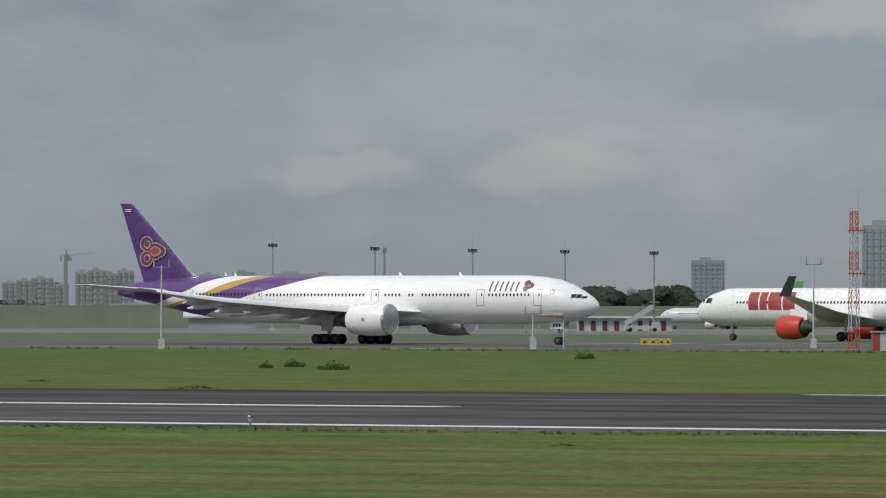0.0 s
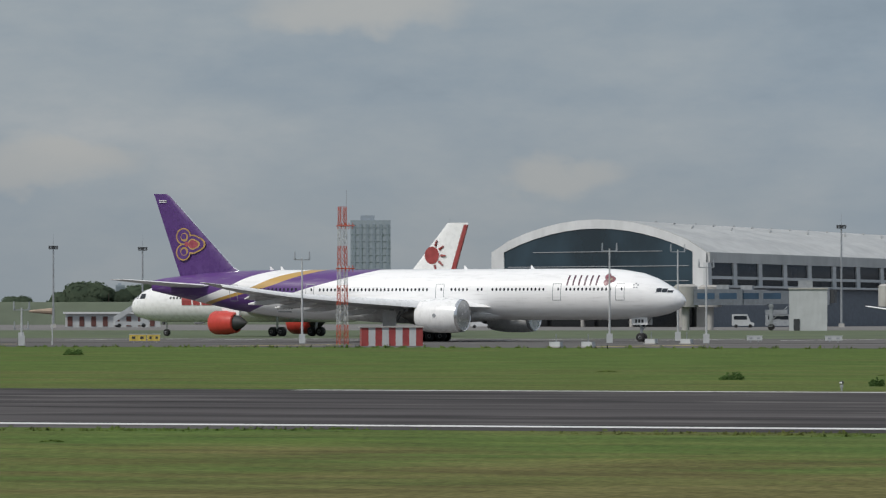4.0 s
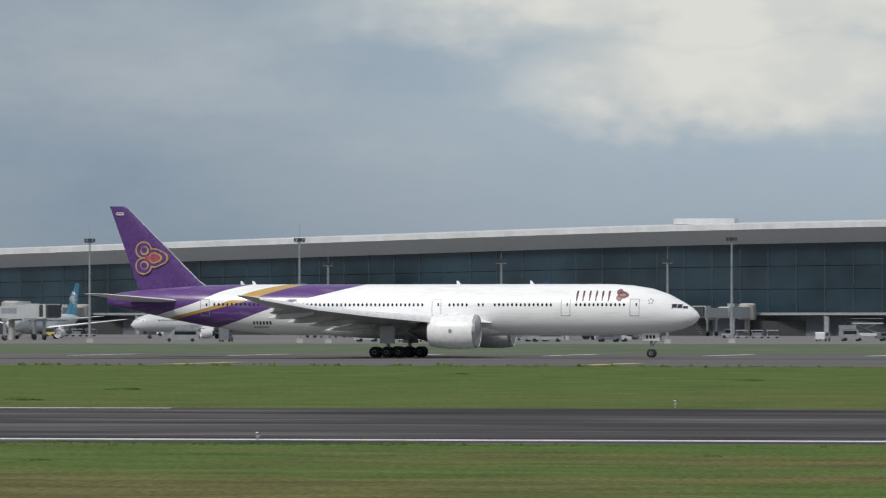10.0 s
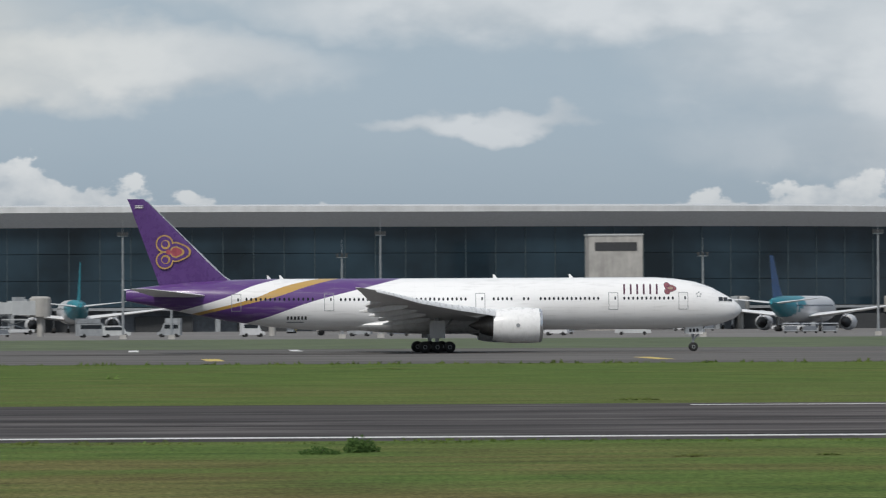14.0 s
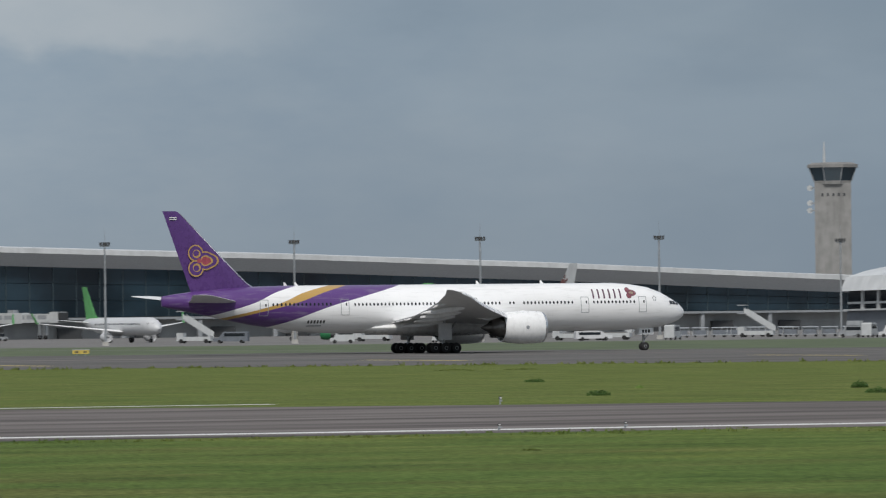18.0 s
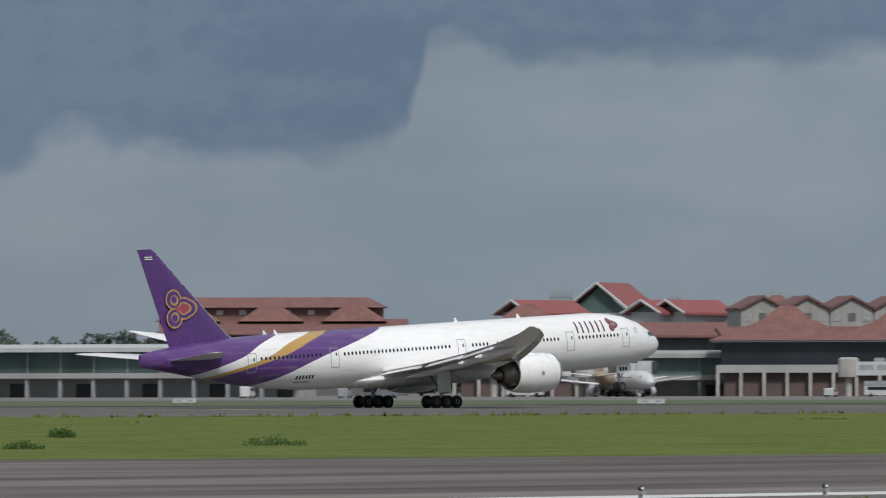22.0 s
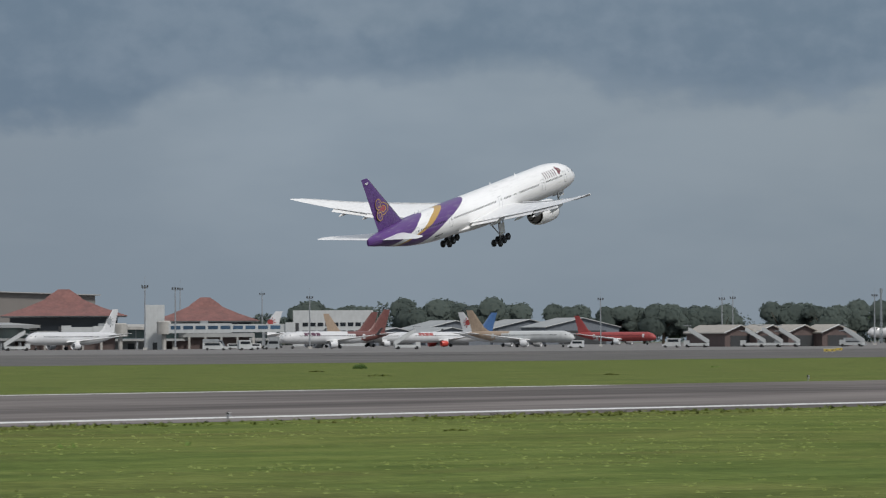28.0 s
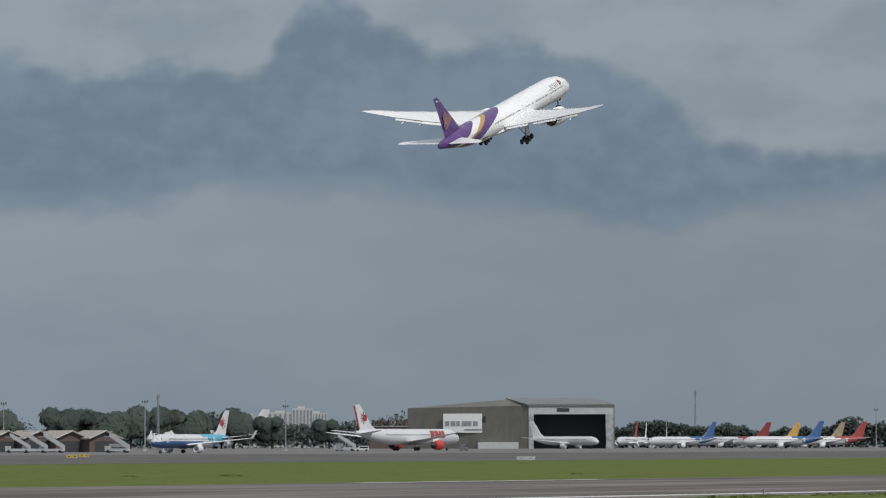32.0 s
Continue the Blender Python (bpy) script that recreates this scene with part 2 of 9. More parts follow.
# ---------------------------------------------------------------- materials
def material(name):
    m = bpy.data.materials.new(name)
    m.use_nodes = True
    return m, Nodes(m.node_tree)


def finish(n, colour, rough=0.5, metal=0.0, bump=None, strength=0.2, distance=0.02, **more):
    links = {"Base Color": colour if isinstance(colour, bpy.types.NodeSocket) else (*colour, 1), "Roughness": rough, "Metallic": metal, **more}
    if bump is not None:
        links["Normal"] = n.add("ShaderNodeBump", {"Height": bump, "Strength": strength, "Distance": distance}).outputs[0]
    b = n.add("ShaderNodeBsdfPrincipled", links)
    n.add("ShaderNodeOutputMaterial", {0: b.outputs[0]})


def plain(name, colour, rough=0.5, metal=0.0, vary=0.12, scale=1.5, **more):
    """Paint, plaster or metal with stains and fine grain."""
    m, n = material(name)
    pos = n.add("ShaderNodeTexCoord").outputs["Object"]
    a = n.noise(pos, scale, 5.0)
    b = n.noise(n.scaled(pos, (1, 1, 0.15)), scale * 3, 4.0)
    f = n.math("ADD", n.math("MULTIPLY", a, 0.6), n.math("MULTIPLY", b, 0.4))
    dark = tuple(c * (1 - vary * 2) for c in colour)
    light = tuple(min(1, c * (1 + vary * 0.7)) for c in colour)
    col = n.mix(n.remap(f, 0.32, 0.68), dark, light)
    finish(n, col, n.remap(a, 0.3, 0.7, max(0, rough - 0.08), min(1, rough + 0.08)), metal, b, 0.05, **more)
    return m


def glass(name, colour, rough=0.08, vary=0.5):
    m, n = material(name)
    pos = n.add("ShaderNodeTexCoord").outputs["Object"]
    info = n.add("ShaderNodeObjectInfo").outputs["Random"]
    a = n.math("ADD", n.math("MULTIPLY", n.remap(n.noise(pos, 0.045, 5.0), 0.3, 0.7), 0.8), n.math("MULTIPLY", info, 0.2))
    col = n.mix(a, tuple(c * (1 - vary) for c in colour), tuple(c * (1 + vary * 1.2) for c in colour))
    finish(n, col, rough, 0.0, n.noise(pos, 0.6, 2.0), 0.04, **{"Specular IOR Level": 0.5})
    return m


def grass_colour(n):
    pos = n.add("ShaderNodeNewGeometry").outputs["Position"]
    x, y, _ = n.add("ShaderNodeSeparateXYZ", {0: pos}).outputs
    a = n.noise(n.scaled(pos, (0.030, 0.045, 1)), 1.0, 4.0, 0.6)
    b = n.noise(n.scaled(pos, (0.14, 0.20, 1)), 1.0, 5.0, 0.6)
    c = n.noise(n.scaled(pos, (0.9, 1.2, 1)), 1.0, 4.0, 0.6)
    col = n.ramp(b, [(0.30, (0.050, 0.086, 0.022)), (0.44, (0.072, 0.118, 0.030)), (0.57, (0.092, 0.142, 0.037)), (0.72, (0.128, 0.162, 0.052))])
    # drier, browner turf in patches, most of it before the near end of the runway
    near = n.math("MULTIPLY", n.remap(y, 132.0, 112.0), n.remap(x, 60.0, 10.0))
    streak = n.noise(n.scaled(pos, (0.012, 0.075, 1)), 1.0, 5.0, 0.6)
    far = n.math("MULTIPLY", n.math("MULTIPLY", n.remap(y, 238.0, 252.0), n.remap(y, 390.0, 310.0)), n.remap(streak, 0.40, 0.62))
    col = n.mix(n.math("MULTIPLY", far, 0.55), col, (0.128, 0.128, 0.050))
    dry = n.math("MULTIPLY", n.remap(n.math("ADD", a, n.math("MULTIPLY", near, 0.10)), 0.50, 0.66), n.math("ADD", 0.45, n.math("MULTIPLY", near, 0.45)))
    col = n.mix(dry, col, n.mix(n.remap(b, 0.35, 0.65), (0.098, 0.082, 0.036), (0.158, 0.140, 0.058)))
    lush = n.remap(n.math("ADD", x, n.math("MULTIPLY", n.math("ADD", a, -0.5), 200.0)), 40.0, 180.0)
    col = n.mix(n.math("MULTIPLY", lush, 0.66), col, n.mix(n.remap(b, 0.32, 0.66), (0.104, 0.136, 0.031), (0.182, 0.206, 0.055)))
    rank = n.math("MULTIPLY", lush, n.remap(y, 200.0, 240.0))
    col = n.mix(n.math("MULTIPLY", rank, 0.55), col, n.mix(n.remap(b, 0.32, 0.66), (0.086, 0.118, 0.034), (0.128, 0.150, 0.048)))
    col = n.mix(n.math("MULTIPLY", n.remap(c, 0.35, 0.7), 0.30), col, n.mix(0.5, col, (0.16, 0.20, 0.055)))
    # worn olive patches, then the grain of the sward
    worn = n.noise(n.scaled(pos, (0.05, 0.085, 1)), 1.0, 5.0, 0.62)
    col = n.mix(n.math("MULTIPLY", n.remap(worn, 0.50, 0.68), n.math("ADD", 0.22, n.math("MULTIPLY", n.remap(y, 220.0, 150.0), 0.30))), col, (0.118, 0.108, 0.040))
    col = n.mix(n.math("MULTIPLY", n.remap(worn, 0.46, 0.30), 0.35), col, (0.150, 0.182, 0.044))
    grain = n.noise(n.scaled(pos, (4.5, 1.3, 1)), 1.0, 5.0, 0.75)
    tone = n.remap(grain, 0.30, 0.70, 0.56, 1.44)
    col = n.add("ShaderNodeMixRGB", {0: 1.0, 1: col, 2: n.add("ShaderNodeCombineColor", {0: tone, 1: tone, 2: tone}).outputs[0]}, blend_type="MULTIPLY").outputs[0]
    return col, c


def grass_material():
    m, n = material("mown_grass")
    col, c = grass_colour(n)
    finish(n, col, 0.95, 0.0, c, 0.25, 0.1, **{"Specular IOR Level": 0.04})
    return m


def tarmac_material(name, base, streak, tint=(1.0, 0.97, 0.95), worn=False):
    m, n = material(name)
    pos = n.add("ShaderNodeNewGeometry").outputs["Position"]
    a = n.noise(n.scaled(pos, (0.010, 0.075, 1)), 1.0, 6.0, 0.6)
    b = n.noise(n.scaled(pos, (0.04, 0.22, 1)), 1.0, 4.0)
    g = n.noise(pos, 9.0, 4.0)
    f = n.math("ADD", n.math("MULTIPLY", a, 0.7), n.math("MULTIPLY", b, 0.3))
    lo = tuple(base * k * (1 - streak) for k in tint)
    hi = tuple(base * k * (1 + streak) for k in tint)
    col = n.mix(n.remap(f, 0.36, 0.64), lo, hi)
    col = n.mix(n.math("MULTIPLY", n.remap(g, 0.3, 0.7), 0.25), col, tuple(base * 1.3 * k for k in tint))
    if worn:
        # thin scuffed streaks along the landing direction
        st = n.noise(n.scaled(pos, (0.030, 0.13, 1)), 1.0, 6.0, 0.65)
        st2 = n.noise(n.scaled(pos, (0.06, 0.12, 1)), 1.0, 3.0, 0.5)
        streaks = n.math("MULTIPLY", n.remap(st, 0.48, 0.60), n.remap(st2, 0.40, 0.58))
        col = n.mix(n.math("MULTIPLY", streaks, 0.62), col, (0.17, 0.158, 0.155))
        # the touchdown zone is black with rubber; further along the bare asphalt is greyer
        x = n.add("ShaderNodeSeparateXYZ", {0: pos}).outputs[0]
        bare = n.remap(n.math("ADD", x, n.math("MULTIPLY", n.math("ADD", b, -0.5), 120.0)), 20.0, 120.0)
        col = n.mix(n.math("MULTIPLY", bare, 0.78), col, n.mix(n.remap(f, 0.36, 0.64), (0.112, 0.100, 0.096), (0.262, 0.236, 0.224)))
    finish(n, col, 0.9, 0.0, g, 0.3, **{"Specular IOR Level": 0.08})
    return m


GRASS = grass_material()
RUNWAY = tarmac_material("dark_asphalt", 0.060, 0.6, (1.0, 0.925, 0.935), True)
FAR_RUNWAY = tarmac_material("worn_asphalt", 0.125, 0.3, (1.0, 0.965, 0.93))
APRON = tarmac_material("apron_concrete", 0.185, 0.2)
LINE = plain("runway_paint", (0.72, 0.72, 0.70), 0.6, vary=0.10, scale=0.5)
YELLOW = plain("yellow_paint", (0.62, 0.47, 0.10), 0.6)
WHITE = plain("white_paint", (0.88, 0.885, 0.89), 0.30, vary=0.03)
WHITE_DULL = plain("weathered_white", (0.50, 0.52, 0.53), 0.55, vary=0.06, scale=0.5)
GREY = plain("grey_paint", (0.32, 0.34, 0.36), 0.5)
# storey walls hold the eaves' shade in this grey; gable windows share it
SHADE_WALL = plain("shade_tone_grey", (0.120, 0.128, 0.138), 0.6, vary=0.12, scale=0.3)
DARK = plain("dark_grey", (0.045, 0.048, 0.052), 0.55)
BLACK = plain("rubber", (0.018, 0.018, 0.019), 0.75)
STEEL = plain("galvanised_steel", (0.42, 0.44, 0.46), 0.42, 0.6)
CHROME = plain("polished_metal", (0.72, 0.73, 0.75), 0.22, 0.9, vary=0.05)
RED = plain("red_paint", (0.34, 0.06, 0.058), 0.45)
PARK_WHITE = plain("dull_white_paint", (0.62, 0.63, 0.65), 0.4, vary=0.05)
PIER = plain("rosy_brick", (0.20, 0.115, 0.105), 0.8, vary=0.12, scale=0.4)
ORANGE = plain("orange_red_paint", (0.56, 0.060, 0.045), 0.35, vary=0.06)
MAST_RED = plain("mast_red", (0.50, 0.09, 0.05), 0.55)
BROWN_RED = plain("maroon_paint", (0.165, 0.066, 0.060), 0.4)
GREEN = plain("green_paint", (0.11, 0.36, 0.12), 0.4)
DEEP_GREEN = plain("deep_green_paint", (0.02, 0.16, 0.06), 0.4)
TEAL = plain("teal_paint", (0.03, 0.26, 0.33), 0.4)
BLUE = plain("blue_paint", (0.055, 0.13, 0.30), 0.4)
LIGHT_BLUE = plain("light_blue_paint", (0.12, 0.42, 0.60), 0.4)
SAND = plain("sand_paint", (0.36, 0.275, 0.205), 0.4)
TILE_RED = plain("red_roof_tiles", (0.215, 0.102, 0.092), 0.75, vary=0.16, scale=0.4)
HALL_RED = plain("bright_red_roof_tiles", (0.29, 0.090, 0.090), 0.7, vary=0.10, scale=0.4)
PLUM = plain("dark_plum_paint", (0.10, 0.035, 0.07), 0.4)
GOLD = plain("gold_paint", (0.58, 0.36, 0.10), 0.4)
EMBLEM_GOLD = plain("tail_gold", (0.46, 0.29, 0.10), 0.4)
EMBLEM_RED = plain("tail_crimson", (0.36, 0.075, 0.10), 0.4)
CRIMSON_DULL = plain("dull_crimson", (0.30, 0.10, 0.12), 0.4)
CRIMSON = plain("crimson_paint", (0.48, 0.05, 0.12), 0.4)
PURPLE = plain("purple_paint", (0.094, 0.040, 0.180), 0.30, vary=0.05)
CONCRETE = plain("pale_concrete", (0.42, 0.41, 0.39), 0.8, vary=0.14, scale=0.3)
# tower concrete darkened in base colour for a front in shade
TOWER_CONCRETE = plain("shaded_tower_concrete", (0.245, 0.242, 0.235), 0.85, vary=0.14, scale=0.25)
ROOF = plain("metal_roof", (0.65, 0.665, 0.675), 0.45, vary=0.08, scale=0.15)
FASCIA = plain("fascia_grey", (0.36, 0.37, 0.37), 0.55, vary=0.08, scale=0.1)
FACADE_GLASS = glass("tinted_glass", (0.016, 0.031, 0.043), vary=0.62)
WINDOW = glass("dark_window", (0.018, 0.022, 0.028))
# far walls and towers carry distance haze in their base colours
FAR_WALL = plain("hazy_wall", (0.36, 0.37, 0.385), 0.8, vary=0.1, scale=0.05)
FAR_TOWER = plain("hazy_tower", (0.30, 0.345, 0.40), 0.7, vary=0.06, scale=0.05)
MULLION = plain("grey_teal_metal", (0.050, 0.076, 0.088), 0.5)
HALL_ROOF = plain("weathered_metal_roof", (0.47, 0.48, 0.475), 0.5, vary=0.10, scale=0.15)
TEAL_GLASS = glass("blue_green_glass", (0.085, 0.135, 0.128), 0.3)
GABLE_WALL = plain("weathered_gable_wall", (0.33, 0.335, 0.33), 0.8, vary=0.10, scale=0.3)
ROOF_DARK = plain("dark_maroon_roof", (0.180, 0.092, 0.086), 0.7, vary=0.15, scale=0.5)
BROWN_WALL = plain("maroon_wall", (0.13, 0.055, 0.048), 0.8)
# far hall brown, muted in colour to stand for haze
FAR_HALL = plain("hazy_brown_wall", (0.215, 0.200, 0.190), 0.8, vary=0.06, scale=0.05)
TAN_ROOF = plain("weathered_tan_roof", (0.40, 0.37, 0.33), 0.6, vary=0.10, scale=0.3)
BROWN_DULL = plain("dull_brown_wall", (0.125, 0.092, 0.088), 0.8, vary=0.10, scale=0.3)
BLUE_GLASS = glass("blue_tunnel_glass", (0.045, 0.085, 0.14))
BLUE_GREY = plain("blue_grey_cladding", (0.16, 0.18, 0.21), 0.6)
CHECK = plain("pale_check", (0.42, 0.44, 0.46), 0.6, vary=0.25, scale=0.8)
HOARDING = plain("faded_hoarding", (0.33, 0.36, 0.33), 0.7, vary=0.1, scale=0.3)
BANK = plain("dry_earth_bank", (0.112, 0.136, 0.096), 0.9, vary=0.12, scale=0.05)
# haze of distance mixed into the far window and steel colours
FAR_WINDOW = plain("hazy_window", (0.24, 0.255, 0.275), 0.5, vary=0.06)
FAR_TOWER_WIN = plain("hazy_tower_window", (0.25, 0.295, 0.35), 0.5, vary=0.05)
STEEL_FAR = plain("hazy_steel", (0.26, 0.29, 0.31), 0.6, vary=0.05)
ROOF_GREY = plain("grey_metal_roof", (0.20, 0.205, 0.205), 0.55, vary=0.1, scale=0.2)
TAUPE = plain("taupe_cladding", (0.17, 0.165, 0.15), 0.6, vary=0.1, scale=0.2)


def leafy(n, colour):
    """Thin leaves let through about as much light as they throw back."""
    a = n.add("ShaderNodeBsdfDiffuse", {"Color": colour, "Roughness": 0.6})
    b = n.add("ShaderNodeBsdfTranslucent", {"Color": colour})
    n.add("ShaderNodeOutputMaterial", {0: n.add("ShaderNodeAddShader", {0: a.outputs[0], 1: b.outputs[0]}).outputs[0]})


def leaf_material(name, a, b):
    m, n = material(name)
    pos = n.add("ShaderNodeTexCoord").outputs["Object"]
    isl = n.add("ShaderNodeNewGeometry").outputs["Random Per Island"]
    col = n.mix(isl, a, b)
    leafy(n, n.mix(n.math("MULTIPLY", n.noise(pos, 0.5), 0.6), col, tuple((p + q) / 2 for p, q in zip(a, b))))
    return m


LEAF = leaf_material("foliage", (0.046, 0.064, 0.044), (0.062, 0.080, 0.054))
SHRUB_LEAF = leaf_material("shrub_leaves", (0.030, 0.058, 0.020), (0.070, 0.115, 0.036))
# paler leaf colour holds the haze over the far belts
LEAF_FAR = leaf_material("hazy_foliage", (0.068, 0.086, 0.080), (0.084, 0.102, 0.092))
BARK = plain("bark", (0.10, 0.08, 0.06), 0.9)


# ---------------------------------------------------------------- mesh helpers
def mesh(name, bm, mat, smooth=False):
    me = bpy.data.meshes.new(name)
    bm.normal_update()
    bm.to_mesh(me)
    bm.free()
    for m in mat if isinstance(mat, (list, tuple)) else [mat]:
        me.materials.append(m)
    if smooth:
        me.shade_smooth()
        me.set_sharp_from_angle(angle=radians(38))
    return me


def part(name, bm, mat, parent, label="", smooth=False, m=None):
    ob = new(name, mesh(name, bm, mat, smooth))
    ob.parent = parent
    if m is not None:
        ob.matrix_basis = m
    if label:
        tagged(ob, label)
    return ob


def thing(name, m, label, category, group="", kind=""):
    ob = new(name)
    ob.matrix_basis = m
    return tagged(ob, label, category, group, kind)


def box(bm, lo, hi, m=None):
    x0, y0, z0 = lo
    x1, y1, z1 = hi
    v = [bm.verts.new(p) for p in ((x0, y0, z0), (x1, y0, z0), (x1, y1, z0), (x0, y1, z0), (x0, y0, z1), (x1, y0, z1), (x1, y1, z1), (x0, y1, z1))]
    if m is not None:
        for k in v:
            k.co = m @ k.co
    for f in ((3, 2, 1, 0), (4, 5, 6, 7), (0, 1, 5, 4), (1, 2, 6, 5), (2, 3, 7, 6), (3, 0, 4, 7)):
        bm.faces.new([v[i] for i in f])
    return bm


def boxed(lo, hi, m=None):
    return box(bmesh.new(), lo, hi, m)


def loft(bm, rings, caps=True, close=True):
    """Joins rings of points, all of one length."""
    rows = [[bm.verts.new(p) for p in r] for r in rings]
    k = len(rows[0])
    for a, b in zip(rows, rows[1:]):
        for i in range(k if close else k - 1):
            j = (i + 1) % k
            bm.faces.new((a[i], a[j], b[j], b[i]))
    if caps:
        bm.faces.new(rows[0][::-1])
        bm.faces.new(rows[-1])
    return bm


def ring(c, u, v, r, k=12):
    return [c + (u * math.cos(a) + v * math.sin(a)) * r for a in (2 * math.pi * i / k for i in range(k))]


def rod(bm, a, b, r0, r1=None, k=8):
    a, b = Vector(a), Vector(b)
    d = (b - a).normalized()
    u = d.orthogonal().normalized()
    v = d.cross(u)
    return loft(bm, [ring(a, u, v, r0, k), ring(b, u, v, r0 if r1 is None else r1, k)])


def lathe(bm, profile, c=(0, 0, 0), k=24, axis="x"):
    """Turns (position, radius) pairs round an axis."""
    c = Vector(c)
    u, v, w = {"x": (Vector((0, 1, 0)), Vector((0, 0, 1)), Vector((1, 0, 0))), "y": (Vector((0, 0, 1)), Vector((1, 0, 0)), Vector((0, 1, 0))),
               "z": (Vector((1, 0, 0)), Vector((0, 1, 0)), Vector((0, 0, 1)))}[axis]
    return loft(bm, [ring(c + w * p, u, v, max(r, 0.004), k) for p, r in profile])


def spread(x, xs, ys):
    return float(np.interp(x, xs, ys))


# ---------------------------------------------------------------- ground
def strip(name, mat, label, category, near, far, z, parent=None, x0=-4900, x1=4900, step=25.0):
    """A band along the field; near and far are functions of x or numbers."""
    bm = bmesh.new()
    xs = sorted({x0, x1, *[x for x in np.arange(-1200, 1700, step) if x0 < x < x1]})
    f = (lambda v: v if callable(v) else (lambda x: v))
    a, b = f(near), f(far)
    loft(bm, [[(x, a(x), z), (x, b(x), z)] for x in xs], caps=False, close=False)
    bmesh.ops.recalc_face_normals(bm, faces=bm.faces)
    if bm.faces[:][0].normal.z < 0:
        bmesh.ops.reverse_faces(bm, faces=bm.faces)
    ob = part(name, bm, mat, parent)
    return tagged(ob, label, category, kind="structure")


def wobble(y, amount, scale, seed=0.0):
    return lambda x: y + amount * noise.noise((x * scale, seed, 0.0)) + amount * 0.6 * noise.noise((x * scale * 4.1, seed + 7, 0.0))


bm = bmesh.new()
box(bm, (-4900, -900, -1.0), (4900, 4900, 0.0))
tagged(part("ground", bm, GRASS, None), "flat green airfield grass reaching the horizon", "ground", kind="structure")
FAR_EDGE = lambda x: spread(x, [-400, -150, 20, 200, 330], [592, 562, 524, 522, 455])
FAR_SIDE = lambda x: spread(x, [60, 100, 145, 180, 290], [246, 236, 214, 210, 223])
strip("runway", RUNWAY, "dark asphalt runway streaked with rubber", "runway", wobble(145, 1.2, 0.05), lambda x: wobble(0, 1.6, 0.03, 5)(x) + FAR_SIDE(x), 0.006)
strip("far_runway", FAR_RUNWAY, "worn grey asphalt runway carrying the departing airliner", "runway", lambda x: wobble(0, 3.0, 0.02, 3)(x) + FAR_EDGE(x), 775, 0.008)
strip("apron", APRON, "pale concrete apron before the terminals", "apron", lambda x: spread(x, [-900, -250, -150, 140, 290], [1080, 1080, 1080, 1060, 776]), lambda x: spread(x, [-900, -300, 300, 900], [2050, 1900, 1900, 2050]), 0.006)
strip("taxiway", FAR_RUNWAY, "grey asphalt taxiway beside the far runway", "taxiway", 806, 868, 0.007, x0=-1700, x1=-180)
DULL_TURF = plain("dull_dry_turf", (0.098, 0.128, 0.062), 0.95, vary=0.22, scale=0.05)
strip("far_grass", DULL_TURF, "dull dry grass between the runway and the aprons", "grass", 774, 1090, 0.009, x0=-1700, x1=330)
strip("far_grass", DULL_TURF, "dull dry grass between the runway and the old terminal", "grass", lambda x: wobble(0, 3.0, 0.02, 8)(x) + spread(x, [332, 430, 560, 860], [775, 668, 640, 690]), lambda x: spread(x, [332, 600, 860], [1066, 1050, 720]), 0.011, x0=332, x1=860)


# ---------------------------------------------------------------- aircraft
class Body:
    """An airliner's fuselage: stations of (x, centre height, half width, half height)."""

    def __init__(self, stations):
        self.s = sorted(stations)
        self.x = [s[0] for s in self.s]

    def at(self, x):
        return tuple(spread(x, self.x, [s[k] for s in self.s]) for k in (1, 2, 3))

    def point(self, x, angle, out=0.0):
        """angle 0 is the starboard side at mid height, 90 degrees the top."""
        z, w, h = self.at(x)
        return Vector((x, -(w + out) * math.cos(angle), z + (h + out) * math.sin(angle)))

    def hull(self, k=32):
        bm = bmesh.new()
        xs = []
        for a, b in zip(self.x, self.x[1:]):
            m = 4 if b - a < 6 else 8
            xs += [a + (b - a) * i / m for i in range(m)]
        return loft(bm, [[self.point(x, 2 * math.pi * i / k) for i in range(k)] for x in xs + [self.x[-1]]])

    def angle(self, x, z):
        c, w, h = self.at(x)
        return math.asin(max(-1, min(1, (z - c) / h)))

    def block(self, bm, x0, x1, z0, z1, out=0.015, lean=0.0, side=1):
        nx, nz = max(1, int((x1 - x0) / 0.2)) if out > 0.03 else max(1, int((x1 - x0) / 1.0)), 4
        g = [[None] * (nx + 1) for _ in range(nz + 1)]
        for j in range(nz + 1):
            for i in range(nx + 1):
                z = z0 + (z1 - z0) * j / nz
                x = x0 + (x1 - x0) * i / nx + lean * (z - z0)
                p = self.point(x, self.angle(x, z), out)
                p.y *= side
                g[j][i] = bm.verts.new(p)
        for j in range(nz):
            for i in range(nx):
                q = (g[j][i], g[j][i + 1], g[j + 1][i + 1], g[j + 1][i])
                bm.faces.new(q if side > 0 else q[::-1])
        return bm

    def outline_of(self, bm, x0, x1, z0, z1, w=0.06, out=0.012):
        for a in ((x0, x1, z0, z0 + w), (x0, x1, z1 - w, z1), (x0, x0 + w, z0, z1), (x1 - w, x1, z0, z1)):
            self.block(bm, *a, out=out)
        return bm


